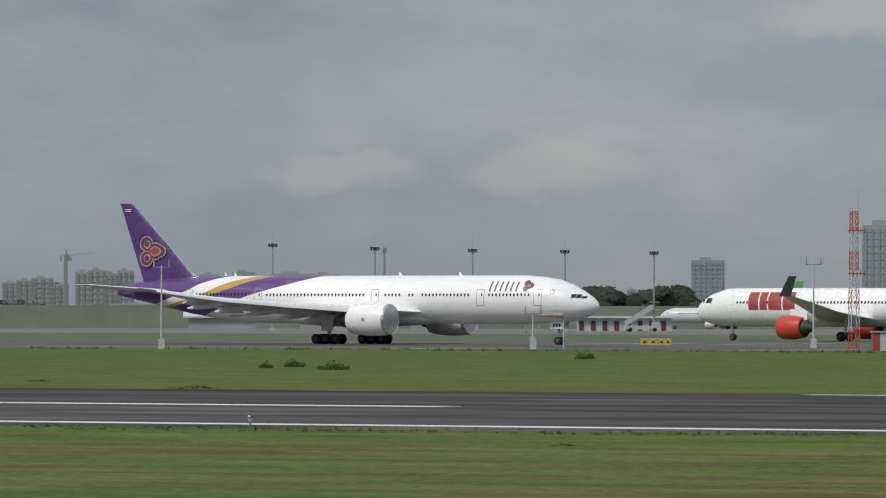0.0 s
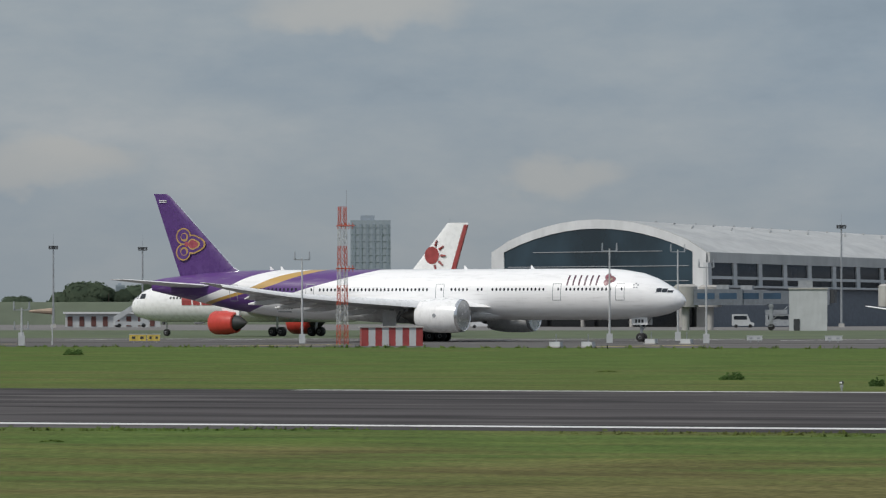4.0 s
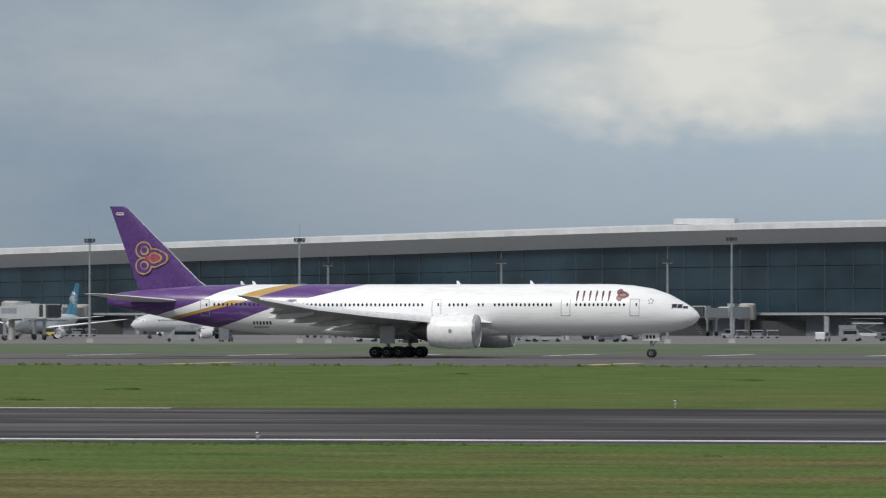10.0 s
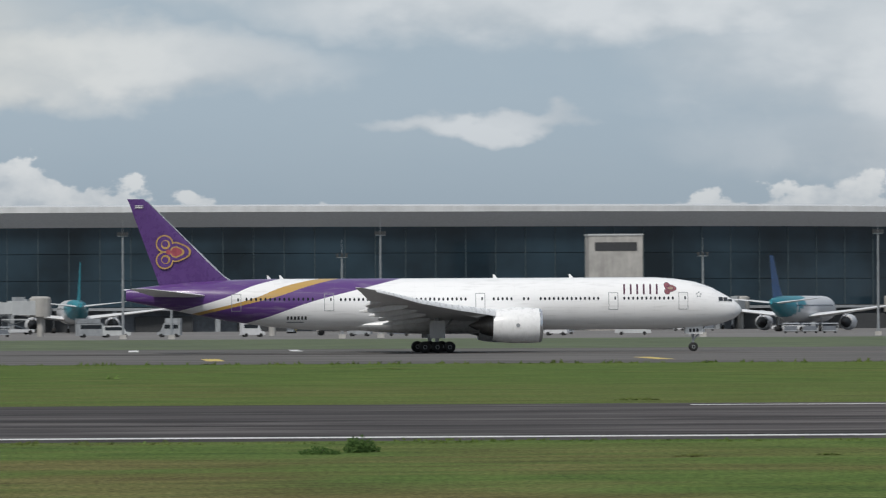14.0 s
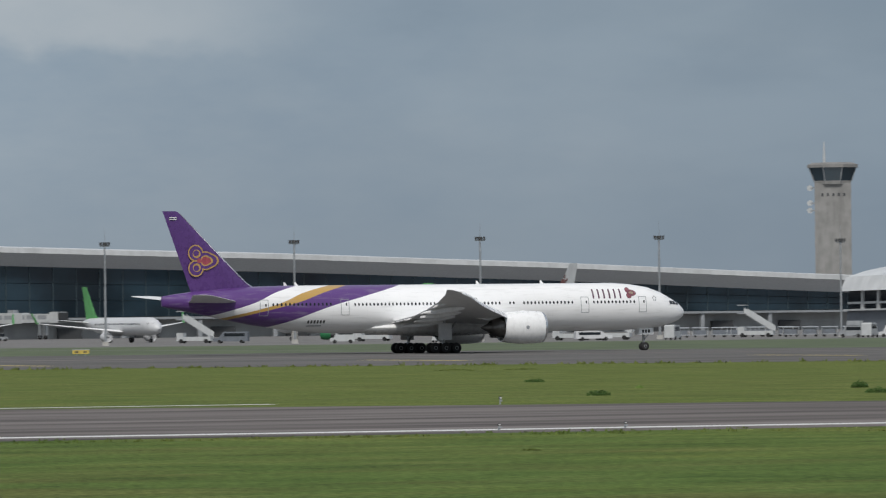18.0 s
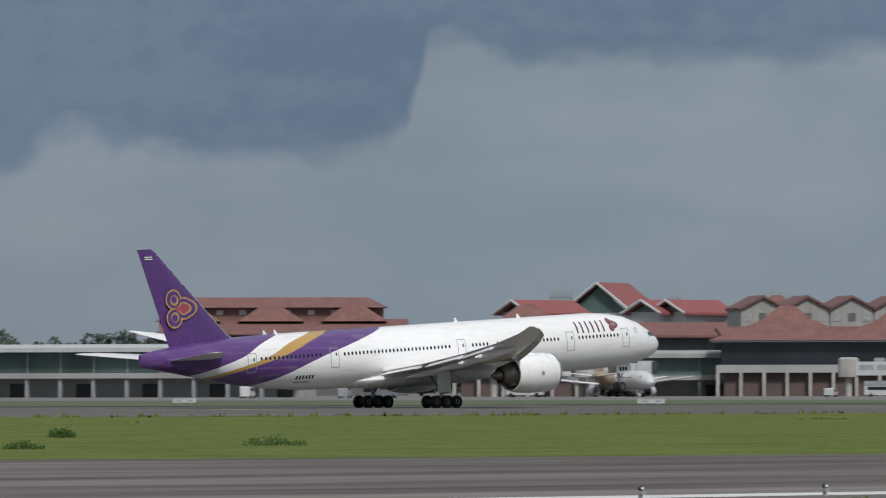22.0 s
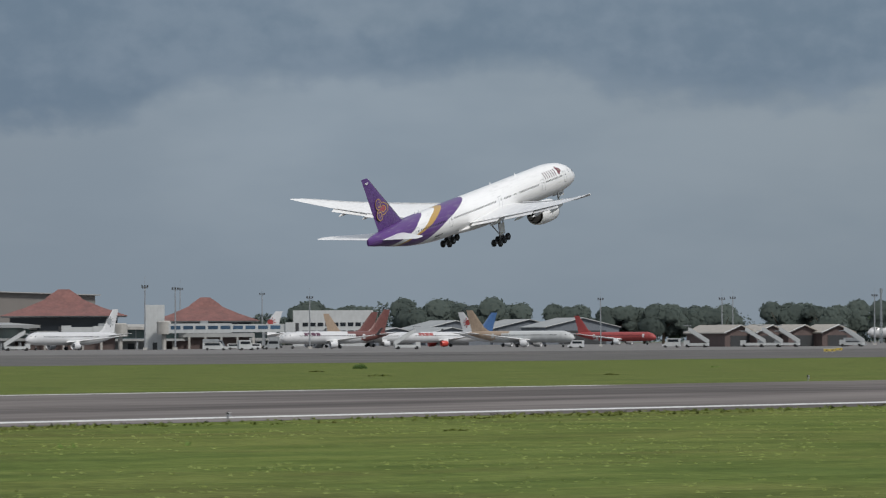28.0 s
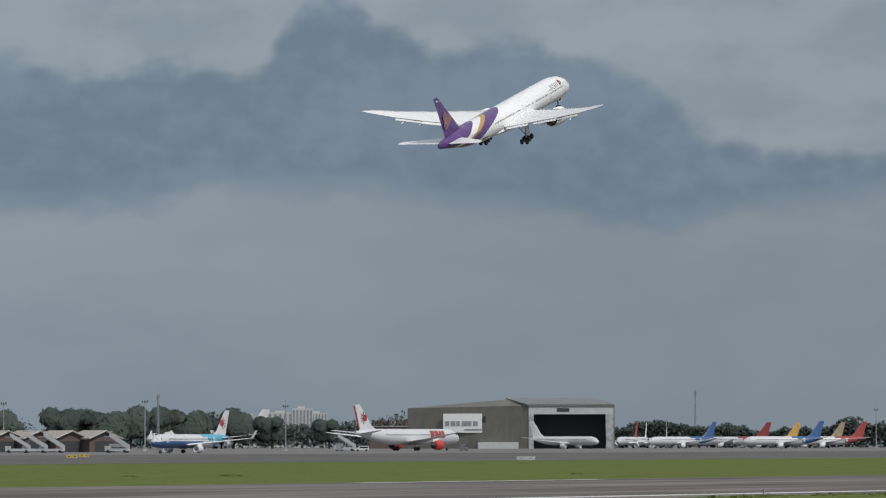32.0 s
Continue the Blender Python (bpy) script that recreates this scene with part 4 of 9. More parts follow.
# ---------------------------------------------------------------- parked and taxiing aircraft
def jet(at, turn, label, size="narrow", tail=PARK_WHITE, body=PARK_WHITE, rear=None, front=None, engine=PARK_WHITE, title=None, mark=None, winglet=None, group="parked airliners", low=None):
    """A simpler airliner. Local x runs to the nose; the origin is on the ground under the wing."""
    if size == "wide":
        L, S, R, zc, H, es, er = 61.0, 59.0, 2.85, 4.9, 16.4, 9.4, 1.75
    elif size == "jumbo":
        L, S, R, zc, H, es, er = 68.0, 62.0, 3.3, 5.6, 19.0, 11.5, 1.5
    elif size == "regional":
        L, S, R, zc, H, es, er = 36.0, 26.0, 1.35, 2.3, 7.4, 2.6, 0.75
    else:
        L, S, R, zc, H, es, er = 38.5, 35.0, 1.95, 3.45, 12.2, 5.2, 1.05
    k = L / 38.5
    p = thing("airliner", pose(at[0], at[1], 0.03, 0, 0, turn), label, "airplane", group)
    x0, x1 = L * 0.49, -L * 0.51
    st = [(x0, zc - R * 0.25, 0.05, 0.05), (x0 - 0.02 * L, zc - R * 0.2, R * 0.5, R * 0.5), (x0 - 0.05 * L, zc - R * 0.1, R * 0.78, R * 0.78), (x0 - 0.10 * L, zc, R * 0.97, R * 0.98), (x0 - 0.13 * L, zc, R, R),
          (x1 + 0.33 * L, zc, R, R), (x1 + 0.22 * L, zc + R * 0.12, R * 0.9, R * 0.88), (x1 + 0.10 * L, zc + R * 0.38, R * 0.55, R * 0.6), (x1, zc + R * 0.55, R * 0.12, R * 0.18)]
    B = Body(st)
    mats = [body, rear or body, front or body, low or body]
    bm = B.hull(20)
    for f in bm.faces:
        c = f.calc_center_median()
        if rear and c.x < x1 + 0.30 * L + (c.z - zc) * 2.2 * k:
            f.material_index = 1
        elif front and c.x > x1 + 0.30 * L:
            f.material_index = 2
        if low and c.z < zc - 0.1 * R and c.x > x1 + 0.4 * L:
            f.material_index = 3
    hull = part("fuselage", bm, mats, p, smooth=True)
    # windows in one dark row, flight deck, doors
    bm = bmesh.new()
    for side in (1, -1):
        x = x0 - 0.16 * L
        while x > x1 + 0.24 * L:
            B.block(bm, x, x + 0.3, zc + R * 0.2, zc + R * 0.2 + 0.34, 0.01, side=side)
            x -= 0.62
    tagged(part("window_band", bm, WINDOW, hull), kind="stuff")
    bm = bmesh.new()
    for side in (1, -1):
        B.block(bm, x0 - 0.072 * L, x0 - 0.036 * L, zc + R * 0.22, zc + R * 0.48, 0.02, side=side)
    part("flight_deck_window", bm, WINDOW, hull)
    for x in (x0 - 0.135 * L, x1 + 0.25 * L):
        bm = bmesh.new()
        for side in (1, -1):
            B.block(bm, x - 0.45, x + 0.45, zc - R * 0.2, zc + R * 0.55, 0.012, side=side)
        part("door", bm, mats[0], hull)
    if title:
        for side in (1, -1):
            x = x0 - 0.19 * L
            for w in (0.030, 0.022, 0.040, 0.036):
                x -= w * L + 0.25
                bm = B.block(bmesh.new(), x, x + w * L, zc + R * (-0.12 if size == "wide" else 0.3), zc + R * 0.78, 0.03, lean=0.15, side=side)
                part("title_block", bm, title, hull)
    # wings and tail
    for side in (-1, 1):
        w = S / 2
        base = zc - R * 0.6
        st = [(R * 0.7, base, L * 0.10, -L * 0.07, 0.9 * k), (w * 0.36, base + w * 0.035, L * 0.015, -L * 0.075, 0.6 * k), (w * 0.97, base + w * 0.11, -L * 0.135, -L * 0.165, 0.2), (w, base + w * 0.115, -L * 0.15, -L * 0.168, 0.08)]
        wo = part("wing", wing_mesh(st, side), GREY_WING, p, smooth=True)
        if winglet:
            bm = bmesh.new()
            z, h = base + w * 0.113, 2.2 * k ** 0.5
            loft(bm, [[(-L * 0.135 - o * 0.8, side * (w + o * 0.25) - 0.06, z + o), (-L * 0.168 - o * 0.55, side * (w + o * 0.25) - 0.04, z + o), (-L * 0.168 - o * 0.55, side * (w + o * 0.25) + 0.04, z + o), (-L * 0.135 - o * 0.8, side * (w + o * 0.25) + 0.06, z + o)] for o in (-0.1, h * 0.5, h)])
            bmesh.ops.recalc_face_normals(bm, faces=bm.faces)
            part("winglet", bm, winglet, wo)
        if size == "regional":
            sx, sz = -L * 0.49, H - 0.25
            stt = [(0.1, sz, sx + 3.0, sx, 0.35), (4.2, sz + 0.1, sx + 0.8, sx - 0.6, 0.15)]
            ex, ez, ey = -L * 0.25, zc + R * 0.35, R + 1.0
        else:
            stt = [(R * 0.3, zc + R * 0.45, x1 + 0.13 * L, x1 + 0.025 * L, 0.4 * k), (S * 0.18, zc + R * 0.45 + S * 0.018, x1 + 0.03 * L, x1 - 0.01 * L, 0.12)]
            ex, ez, ey = L * 0.075, zc - R * 0.98 - er * 0.35 + (0.5 if size == "wide" else 0.0), es
        part("stabiliser", wing_mesh(stt, side), GREY_WING, p, smooth=True)
        for es2 in ((ey, 20.5) if size == "jumbo" else (ey,)):
            e = new("engine")
            e.parent = p
            e.matrix_basis = pose(ex - (es2 - ey) * 0.6, side * es2, ez + (es2 - ey) * 0.1)
            n_ = er * 2.6
            bm = bmesh.new()
            lathe(bm, [(n_ * 0.5 - 0.3, er * 0.78), (n_ * 0.5, er * 0.9), (n_ * 0.42, er), (0, er * 1.02), (-n_ * 0.4, er * 0.86), (-n_ * 0.42, er * 0.72), (n_ * 0.5 - 0.3, er * 0.78)], k=18)
            part("nacelle", bm, engine, e, smooth=True)
            bm = bmesh.new()
            lathe(bm, [(n_ * 0.34, er * 0.8), (n_ * 0.36, er * 0.3), (n_ * 0.45, 0.03)], k=14)
            part("fan", bm, DARK, e, smooth=True)
            bm = bmesh.new()
            lathe(bm, [(-n_ * 0.3, er * 0.72), (-n_ * 0.62, er * 0.45), (-n_ * 0.85, 0.05)], k=14)
            part("exhaust", bm, DARK, e, smooth=True)
            if size != "regional":
                part("pylon", boxed((-n_ * 0.55, -0.15, er * 0.6), (n_ * 0.15, 0.15, er * 1.5)), WHITE, e)
    ft = zc + R * 0.75
    fx = x1 + 0.02 * L
    fin = part("tail_fin", wing_mesh([(ft, 0, fx + 0.195 * L, fx + 0.015 * L, 0.5 * k), (ft + (H - ft) * 0.2, 0, fx + 0.135 * L, fx + 0.005 * L, 0.42 * k), (H, 0, fx + 0.02 * L, fx - 0.04 * L, 0.2)], 1, True), tail, p, smooth=True)
    if mark:
        for side in (-1, 1):
            cz, cx, r = ft + (H - ft) * 0.5, fx + 0.055 * L, (H - ft) * 0.22
            y = side * 0.19 * k
            bm = bmesh.new()
            lathe(bm, [(-0.02, r * 0.62), (0.02, r * 0.62)], (cx + r * 0.25, y, cz), 18, "y")
            part("emblem_disc", bm, mark, fin)
            for i in range(5):
                a = radians(110 + 36 * i)
                c = Vector((cx + r * 0.2 + r * 0.72 * math.cos(a), y, cz + r * 0.72 * math.sin(a)))
                d = Vector((math.cos(a), 0, math.sin(a)))
                part("emblem_feather", rod(bmesh.new(), c, c + d * r * 0.42, r * 0.10, r * 0.05, 6), mark, fin)
    if mark and size == "wide" and engine is not PARK_WHITE:
        stripe_ = bmesh.new()
        loft(stripe_, [[(fx + 0.012 * L + 0.5, -w_, ft + 0.6), (fx + 0.012 * L - 0.25, -w_, ft + 0.6), (fx + 0.012 * L - 0.25, w_, ft + 0.6), (fx + 0.012 * L + 0.5, w_, ft + 0.6)] if top == 0 else [(fx - 0.036 * L + 0.5, -w_, H - 0.3), (fx - 0.036 * L - 0.2, -w_, H - 0.3), (fx - 0.036 * L - 0.2, w_, H - 0.3), (fx - 0.036 * L + 0.5, w_, H - 0.3)] for top, w_ in ((0, 0.16), (1, 0.11))])
        bmesh.ops.recalc_face_normals(stripe_, faces=stripe_.faces)
        part("rudder_stripe", stripe_, mark, fin)
    # gear
    gy = 0.5 * es if size != "regional" else 1.6
    wr = 0.55 if size in ("narrow", "regional") else 0.68
    for side in (-1, 1):
        g = new("main_gear")
        g.parent = p
        g.matrix_basis = pose(-0.02 * L, side * gy, 0)
        part("strut", rod(bmesh.new(), (0, 0, wr), (0, 0, zc - R * 0.4), 0.16), STEEL, g)
        for x in ((0,) if size in ("narrow", "regional") else (-0.8, 0.8)):
            wheel(g, x, 0, wr, 0.9)
    g = new("nose_gear")
    g.parent = p
    g.matrix_basis = pose(x0 - 0.11 * L, 0, 0)
    part("strut", rod(bmesh.new(), (0, 0, wr * 0.8), (0, 0, zc - R * 0.6), 0.1), STEEL, g)
    wheel(g, 0, 0, wr * 0.75, 0.6)
    return p


# taxiing wide-body in red and white, on the taxiway behind the runway
taxiing_red = jet((-438.4, 838.8), 169.0, "white wide-body airliner with red engines and title, taxiing", "wide", tail=WHITE, body=WHITE, engine=ORANGE, title=RED, mark=RED, winglet=DARK)
jet((-796.8, 1498.1), 187.1, "white airliner with a green tail, parked far off", tail=GREEN)
jet((-352.9, 1337.9), 260.6, "white airliner with a blue tail, parked before the terminal", tail=LIGHT_BLUE, mark=WHITE)
jet((-343.0, 844.0), 274.6, "white airliner with a blue tail on the taxiway", tail=LIGHT_BLUE, mark=WHITE)
jet((-316.2, 1346.3), 202.2, "white airliner with a blue tail, beside fuel trucks", tail=BLUE, winglet=DARK)
jet((-223.0, 1302.6), 58.9, "white airliner with a blue tail at a jet bridge", tail=BLUE, rear=TEAL)
jet((-134.0, 1454.3), 132.9, "white airliner with a green tail at the terminal", tail=DEEP_GREEN, rear=WHITE)
jet((-50.1, 1329.1), 95.0, "white wide-body airliner with a blue tail seen from behind", "wide", tail=BLUE, rear=TEAL)
jet((28.9, 1479.7), 92.0, "white wide-body airliner with a teal tail seen from behind", "wide", tail=TEAL, rear=TEAL)
jet((185.9, 1368.4), 70.9, "white wide-body airliner with a blue tail seen from behind", "wide", tail=BLUE, rear=TEAL)
jet((321.0, 1074.4), 162.9, "white airliner with a bright green tail, taxiing", tail=GREEN, rear=GREEN, winglet=GREEN)
jet((417.5, 1306.9), 273.6, "white airliner with a green tail facing the field", tail=GREEN, winglet=GREEN)
jet((560.6, 1342.8), 96.9, "pale grey wide-body airliner with a maroon emblem on its tail", "wide", tail=WHITE_DULL, body=WHITE_DULL, mark=BROWN_RED)
jet((457.8, 1309.4), 277.0, "white airliner with a green tail turned towards the field", tail=GREEN, winglet=GREEN)
jet((509.1, 1306.1), 131.9, "white airliner with a green rear hull, parked by stairs", tail=GREEN, rear=GREEN, engine=DEEP_GREEN)
for lab, (x, y), a in (("white regional jet with a blue T-tail, parked", (756.3, 1153.6), 186.3), ("white regional jet with a blue T-tail, parked", (778.5, 1127.0), 184.9),
                       ("white regional jet with a blue T-tail, parked", (680.5, 1083.1), 187.4)):
    jet((x, y), a, lab, "regional", tail=LIGHT_BLUE, rear=LIGHT_BLUE)
jet((972.6, 1099.1), 29.5, "white airliner with a sand-coloured tail seen from behind", tail=SAND, rear=SAND)
jet((1029.3, 1034.9), 219.5, "white airliner facing the field between jet bridges", tail=PARK_WHITE, engine=GREY)
jet((1057.9, 1007.2), 194.8, "white airliner with red nose marks and a white and red tail", tail=PARK_WHITE, mark=RED, engine=RED, title=RED)
jet((1073.9, 1007.3), 191.4, "white airliner with a maroon tail at the terminal", tail=BROWN_RED, rear=BROWN_RED)
jet((1082.5, 994.4), 176.8, "white airliner with a maroon tail beside a low hut", tail=BROWN_RED, rear=BROWN_RED, title=PLUM)
jet((968.2, 1098.7), 257.0, "white airliner with a sand-coloured tail at a jet bridge", tail=SAND)
jet((1147.2, 895.6), 36.1, "white airliner with a crimson tail seen from behind", tail=CRIMSON, rear=CRIMSON)
jet((1175.6, 957.8), -12.6, "white airliner with red engines parked behind a hoarding", tail=RED, engine=ORANGE)
jet((1715.0, 1124.4), 168.3, "white airliner parked at a glass jet bridge", tail=PARK_WHITE, mark=GREY)
jet((1915.6, 1195.4), 131.1, "white airliner with a red title behind a jet bridge", tail=PARK_WHITE, title=RED, engine=ORANGE, mark=RED)
jet((1844.8, 1110.4), 149.8, "white airliner with a maroon tail and dark winglets", tail=BROWN_RED, rear=BROWN_RED, title=PLUM, winglet=DARK)
jet((2010.4, 1213.6), 140.0, "white airliner with a maroon tail in the second row", tail=BROWN_RED, title=PLUM)
jet((2121.6, 1228.5), 145.0, "white airliner with a red title and a blue checked tail", tail=BLUE, title=RED, winglet=DARK, engine=ORANGE)
jet((2151.4, 1276.6), -29.3, "white airliner with a sand-coloured tail behind others", tail=SAND)
jet((1960.6, 1107.2), 274.4, "pale airliner with a sand-coloured tail", tail=SAND, body=WHITE_DULL, rear=SAND)
jet((2089.1, 1184.5), 269.5, "white airliner with a red emblem on its tail", tail=PARK_WHITE, mark=RED)
jet((2503.4, 1365.3), 268.5, "red and white airliner near the parking sheds", tail=RED, body=PARK_WHITE, rear=RED, front=RED, low=RED)
taxiing_blue = jet((1752.5, 855.2), 172.0, "white and blue airliner with a red emblem, taxiing", tail=PARK_WHITE, mark=RED, low=BLUE, rear=LIGHT_BLUE, winglet=PARK_WHITE)
jet((2966.3, 1446.1), 147.0, "white four-engined jumbo jet parked far off", "jumbo")
jet((2233.0, 1008.2), -12.6, "white wide-body airliner with red engines seen from behind", "wide", tail=PARK_WHITE, mark=RED, engine=ORANGE, title=RED)
for x, y, turn, tl, rr, lab in ((2761.8, 1171.5, 253.5, WHITE, None, "all-white airliner before the hangar"), (3003.4, 1241.9, 188.5, RED, None, "white and red airliner in the far row"),
                                (3052.2, 1254.7, 195.5, WHITE, None, "white airliner in the far row"), (3010.3, 1225.0, 201.5, WHITE, None, "white airliner in the far row"), (2920.0, 1180.9, 148.5, BLUE, BLUE, "white airliner with a blue tail in the far row"),
                                (3021.2, 1197.0, 98.5, RED, RED, "white airliner with a red tail in the far row"), (3119.8, 1219.5, 128.5, GOLD, None, "white airliner with a yellow tail in the far row"),
                                (2843.7, 1101.6, 133.5, BLUE, BLUE, "white airliner with a blue tail and hull end"), (3034.2, 1163.3, 133.5, SAND, SAND, "white airliner with an orange tail in the far row"), (2944.0, 1119.3, 128.5, RED, RED, "red and white airliner in the far row")):
    jet((x, y), turn, lab, tail=tl, rear=rr)


# ---------------------------------------------------------------- markings, lights and boards on the field
def stripe(name, mat, label, y, width, x0, x1, z=0.012):
    bm = bmesh.new()
    n_ = max(2, int((x1 - x0) / 20))
    xs = [x0 + (x1 - x0) * i / n_ for i in range(n_ + 1)]
    loft(bm, [[(x, y - width / 2, z), (x, y + width / 2, z)] for x in xs], caps=False, close=False)
    bmesh.ops.reverse_faces(bm, faces=bm.faces) if bm.faces[:] and bm.faces[:][0].normal.z < 0 else None
    for f in bm.faces:
        f.normal_update()
        if f.normal.z < 0:
            f.normal_flip()
    return tagged(part(name, bm, mat, None), label, "marking", kind="structure")


stripe("edge_line", LINE, "white painted runway edge line", 152.0, 2.7, -1500, 1500)
stripe("inner_line", LINE, "white painted line on the dark runway", 196.0, 3.2, -1500, -144.5)
stripe("inner_line", LINE, "white painted line on the dark runway", 196.0, 3.2, 45.0, 85.0)
for a, b in ((-151, -81), (-34, -14), (39, 118), (204, 263), (304, 384), (479, 528)):
    stripe("shoulder_line", LINE, "thin pale line along the far pavement edge", FAR_SIDE((a + b) / 2) - 2.0, 1.9, a, b)
stripe("joint_line", RUNWAY, "dark joint in the worn far pavement", 668, 14, -1500, 1500, 0.011)


def cross_bar(name, mat, x, y0, y1, w, label, lean=0.0):
    bm = bmesh.new()
    v = [bm.verts.new(p) for p in ((x - w / 2, y0, 0.014), (x + w / 2, y0, 0.014), (x + w / 2 + lean, y1, 0.014), (x - w / 2 + lean, y1, 0.014))]
    bm.faces.new(v)
    return tagged(part(name, bm, mat, None), label, "marking", kind="structure")


x = (-222.1, 742.0)[0] - 20.4 * 10
for k in range(24):
    cross_bar("shoulder_bar", LINE, x + 20.4 * k, 728, 762, 1.3, "pale bar painted across the far runway shoulder", 1.0)
x = (-18.8, 588.0)[0] - 45.5 * 8
for k in range(26):
    cross_bar("yellow_bar", YELLOW, x + 45.5 * k, max(568, FAR_EDGE(x + 45.5 * k) + 14), max(600, FAR_EDGE(x + 45.5 * k) + 46), 1.9, "yellow bar painted across the near shoulder", 0.6)


def edge_light(x, y, tall=0.5):
    ob = thing("runway_light", pose(x, y, 0), "small runway edge light on a short stake", "light", "runway edge lights")
    part("stake", rod(bmesh.new(), (0, 0, 0), (0, 0, tall * 0.7), 0.045, 0.035), GREY, ob)
    bm = bmesh.new()
    lathe(bm, [(tall * 0.66, tall * 0.16), (tall * 0.74, tall * 0.22), (tall * 0.9, tall * 0.2), (tall, tall * 0.08)], k=10, axis="z")
    part("lamp_head", bm, DARK, ob)
    part("lens", boxed((-tall * 0.14, -tall * 0.24, tall * 0.74), (tall * 0.14, -tall * 0.2, tall * 0.88)), WHITE, ob)
    part("tag_plate", boxed((-0.06, -0.07, tall * 0.35), (0.10, -0.05, tall * 0.6)), GREY, ob)


for (x, y) in ((-126.6, 150.0), (-56.5, 150.0), (43.8, 150.0), (96.0, 150.0), (101.3, 150.0), (222.4, 150.0), (312.1, 150.0), (384.1, 150.0)):
    edge_light(x, y, 0.40 if x < 90 else 0.28)
for (x, y) in ((-124.0, 249.0), (-54.0, 249.0), (79.8, 245.0), (125.5, 226.0), (260.0, 226.0), (422.0, 226.0)):
    edge_light(x, y, 0.5 if x < 100 else 0.4)


def sign_board(at, turn, w, h, mat, label, bars=3):
    ob = thing("sign_board", pose(at[0], at[1], 0, 0, 0, turn), label, "sign", "airfield signs")
    part("panel", boxed((-w / 2, -0.15, 0.25), (w / 2, 0.15, 0.25 + h)), mat, ob)
    part("cap", boxed((-w / 2 - 0.05, -0.18, 0.25 + h), (w / 2 + 0.05, 0.18, 0.32 + h)), WHITE_DULL, ob)
    for k in range(bars):
        c = -w / 2 + w * (k + 0.5) / bars
        part("lettering_bar", boxed((c - w * 0.1, -0.17, 0.25 + h * 0.3), (c + w * 0.1, -0.152, 0.25 + h * 0.7)), DARK if mat is not WHITE_DULL else GREY, ob)
        part("foot", boxed((c - 0.06, -0.06, 0), (c + 0.06, 0.06, 0.25)), STEEL, ob)


sign_board((-379.5, 661.3), 27.7, 2.0, 0.75, YELLOW, "yellow taxiway sign with dark lettering bars", 2)
sign_board((-377.8, 662.1), 27.6, 1.5, 0.75, YELLOW, "yellow taxiway sign with dark lettering bars", 2)
for (x, y), w, m, lab in (((-457.4, 715.1), 1.2, WHITE_DULL, "white marker box beside the runway"), ((-298.8, 682.1), 2.0, WHITE_DULL, "white marker box beside the runway"), ((-309.7, 684.3), 1.8, WHITE_DULL, "white marker box beside the runway"),
                          ((-290.9, 838.8), 3.2, WHITE_DULL, "long white marker board"), ((-290.1, 837.0), 3.2, WHITE_DULL, "long white marker board"), ((-290.2, 837.0), 3.2, WHITE_DULL, "long white marker board"), ((285.5, 845.4), 2.2, WHITE_DULL, "white marker board in the grass"),
                          ((198.4, 911.1), 3.0, WHITE_DULL, "white marker board in the grass"), ((150.4, 716.6), 2.0, YELLOW, "yellow marker board beside the runway"), ((210.1, 703.6), 1.8, YELLOW, "yellow marker board beside the runway"), ((278.0, 774.5), 2.2, YELLOW, "yellow marker board beside the runway"),
                          ((372.1, 568.3), 1.0, WHITE_DULL, "white marker box beside the runway"), ((556.7, 732.2), 3.0, WHITE_DULL, "white marker board in the grass"), ((547.4, 634.0), 3.2, WHITE_DULL, "long white marker board"), ((568.1, 532.9), 3.6, WHITE_DULL, "long white marker board"),
                          ((965.7, 702.5), 2.9, YELLOW, "yellow marker board beside the runway"), ((1244.7, 870.2), 3.2, YELLOW, "yellow marker board beside the runway"), ((1162.4, 595.1), 2.2, YELLOW, "yellow marker board in the grass"), ((1247.3, 635.8), 2.0, YELLOW, "yellow marker board in the grass"), ((1010.2, 435.4), 3.0, WHITE_DULL, "white marker board in the grass")):
    sign_board((x, y), -math.degrees(math.atan2(x, y)), w, 0.5, m, lab, 2)


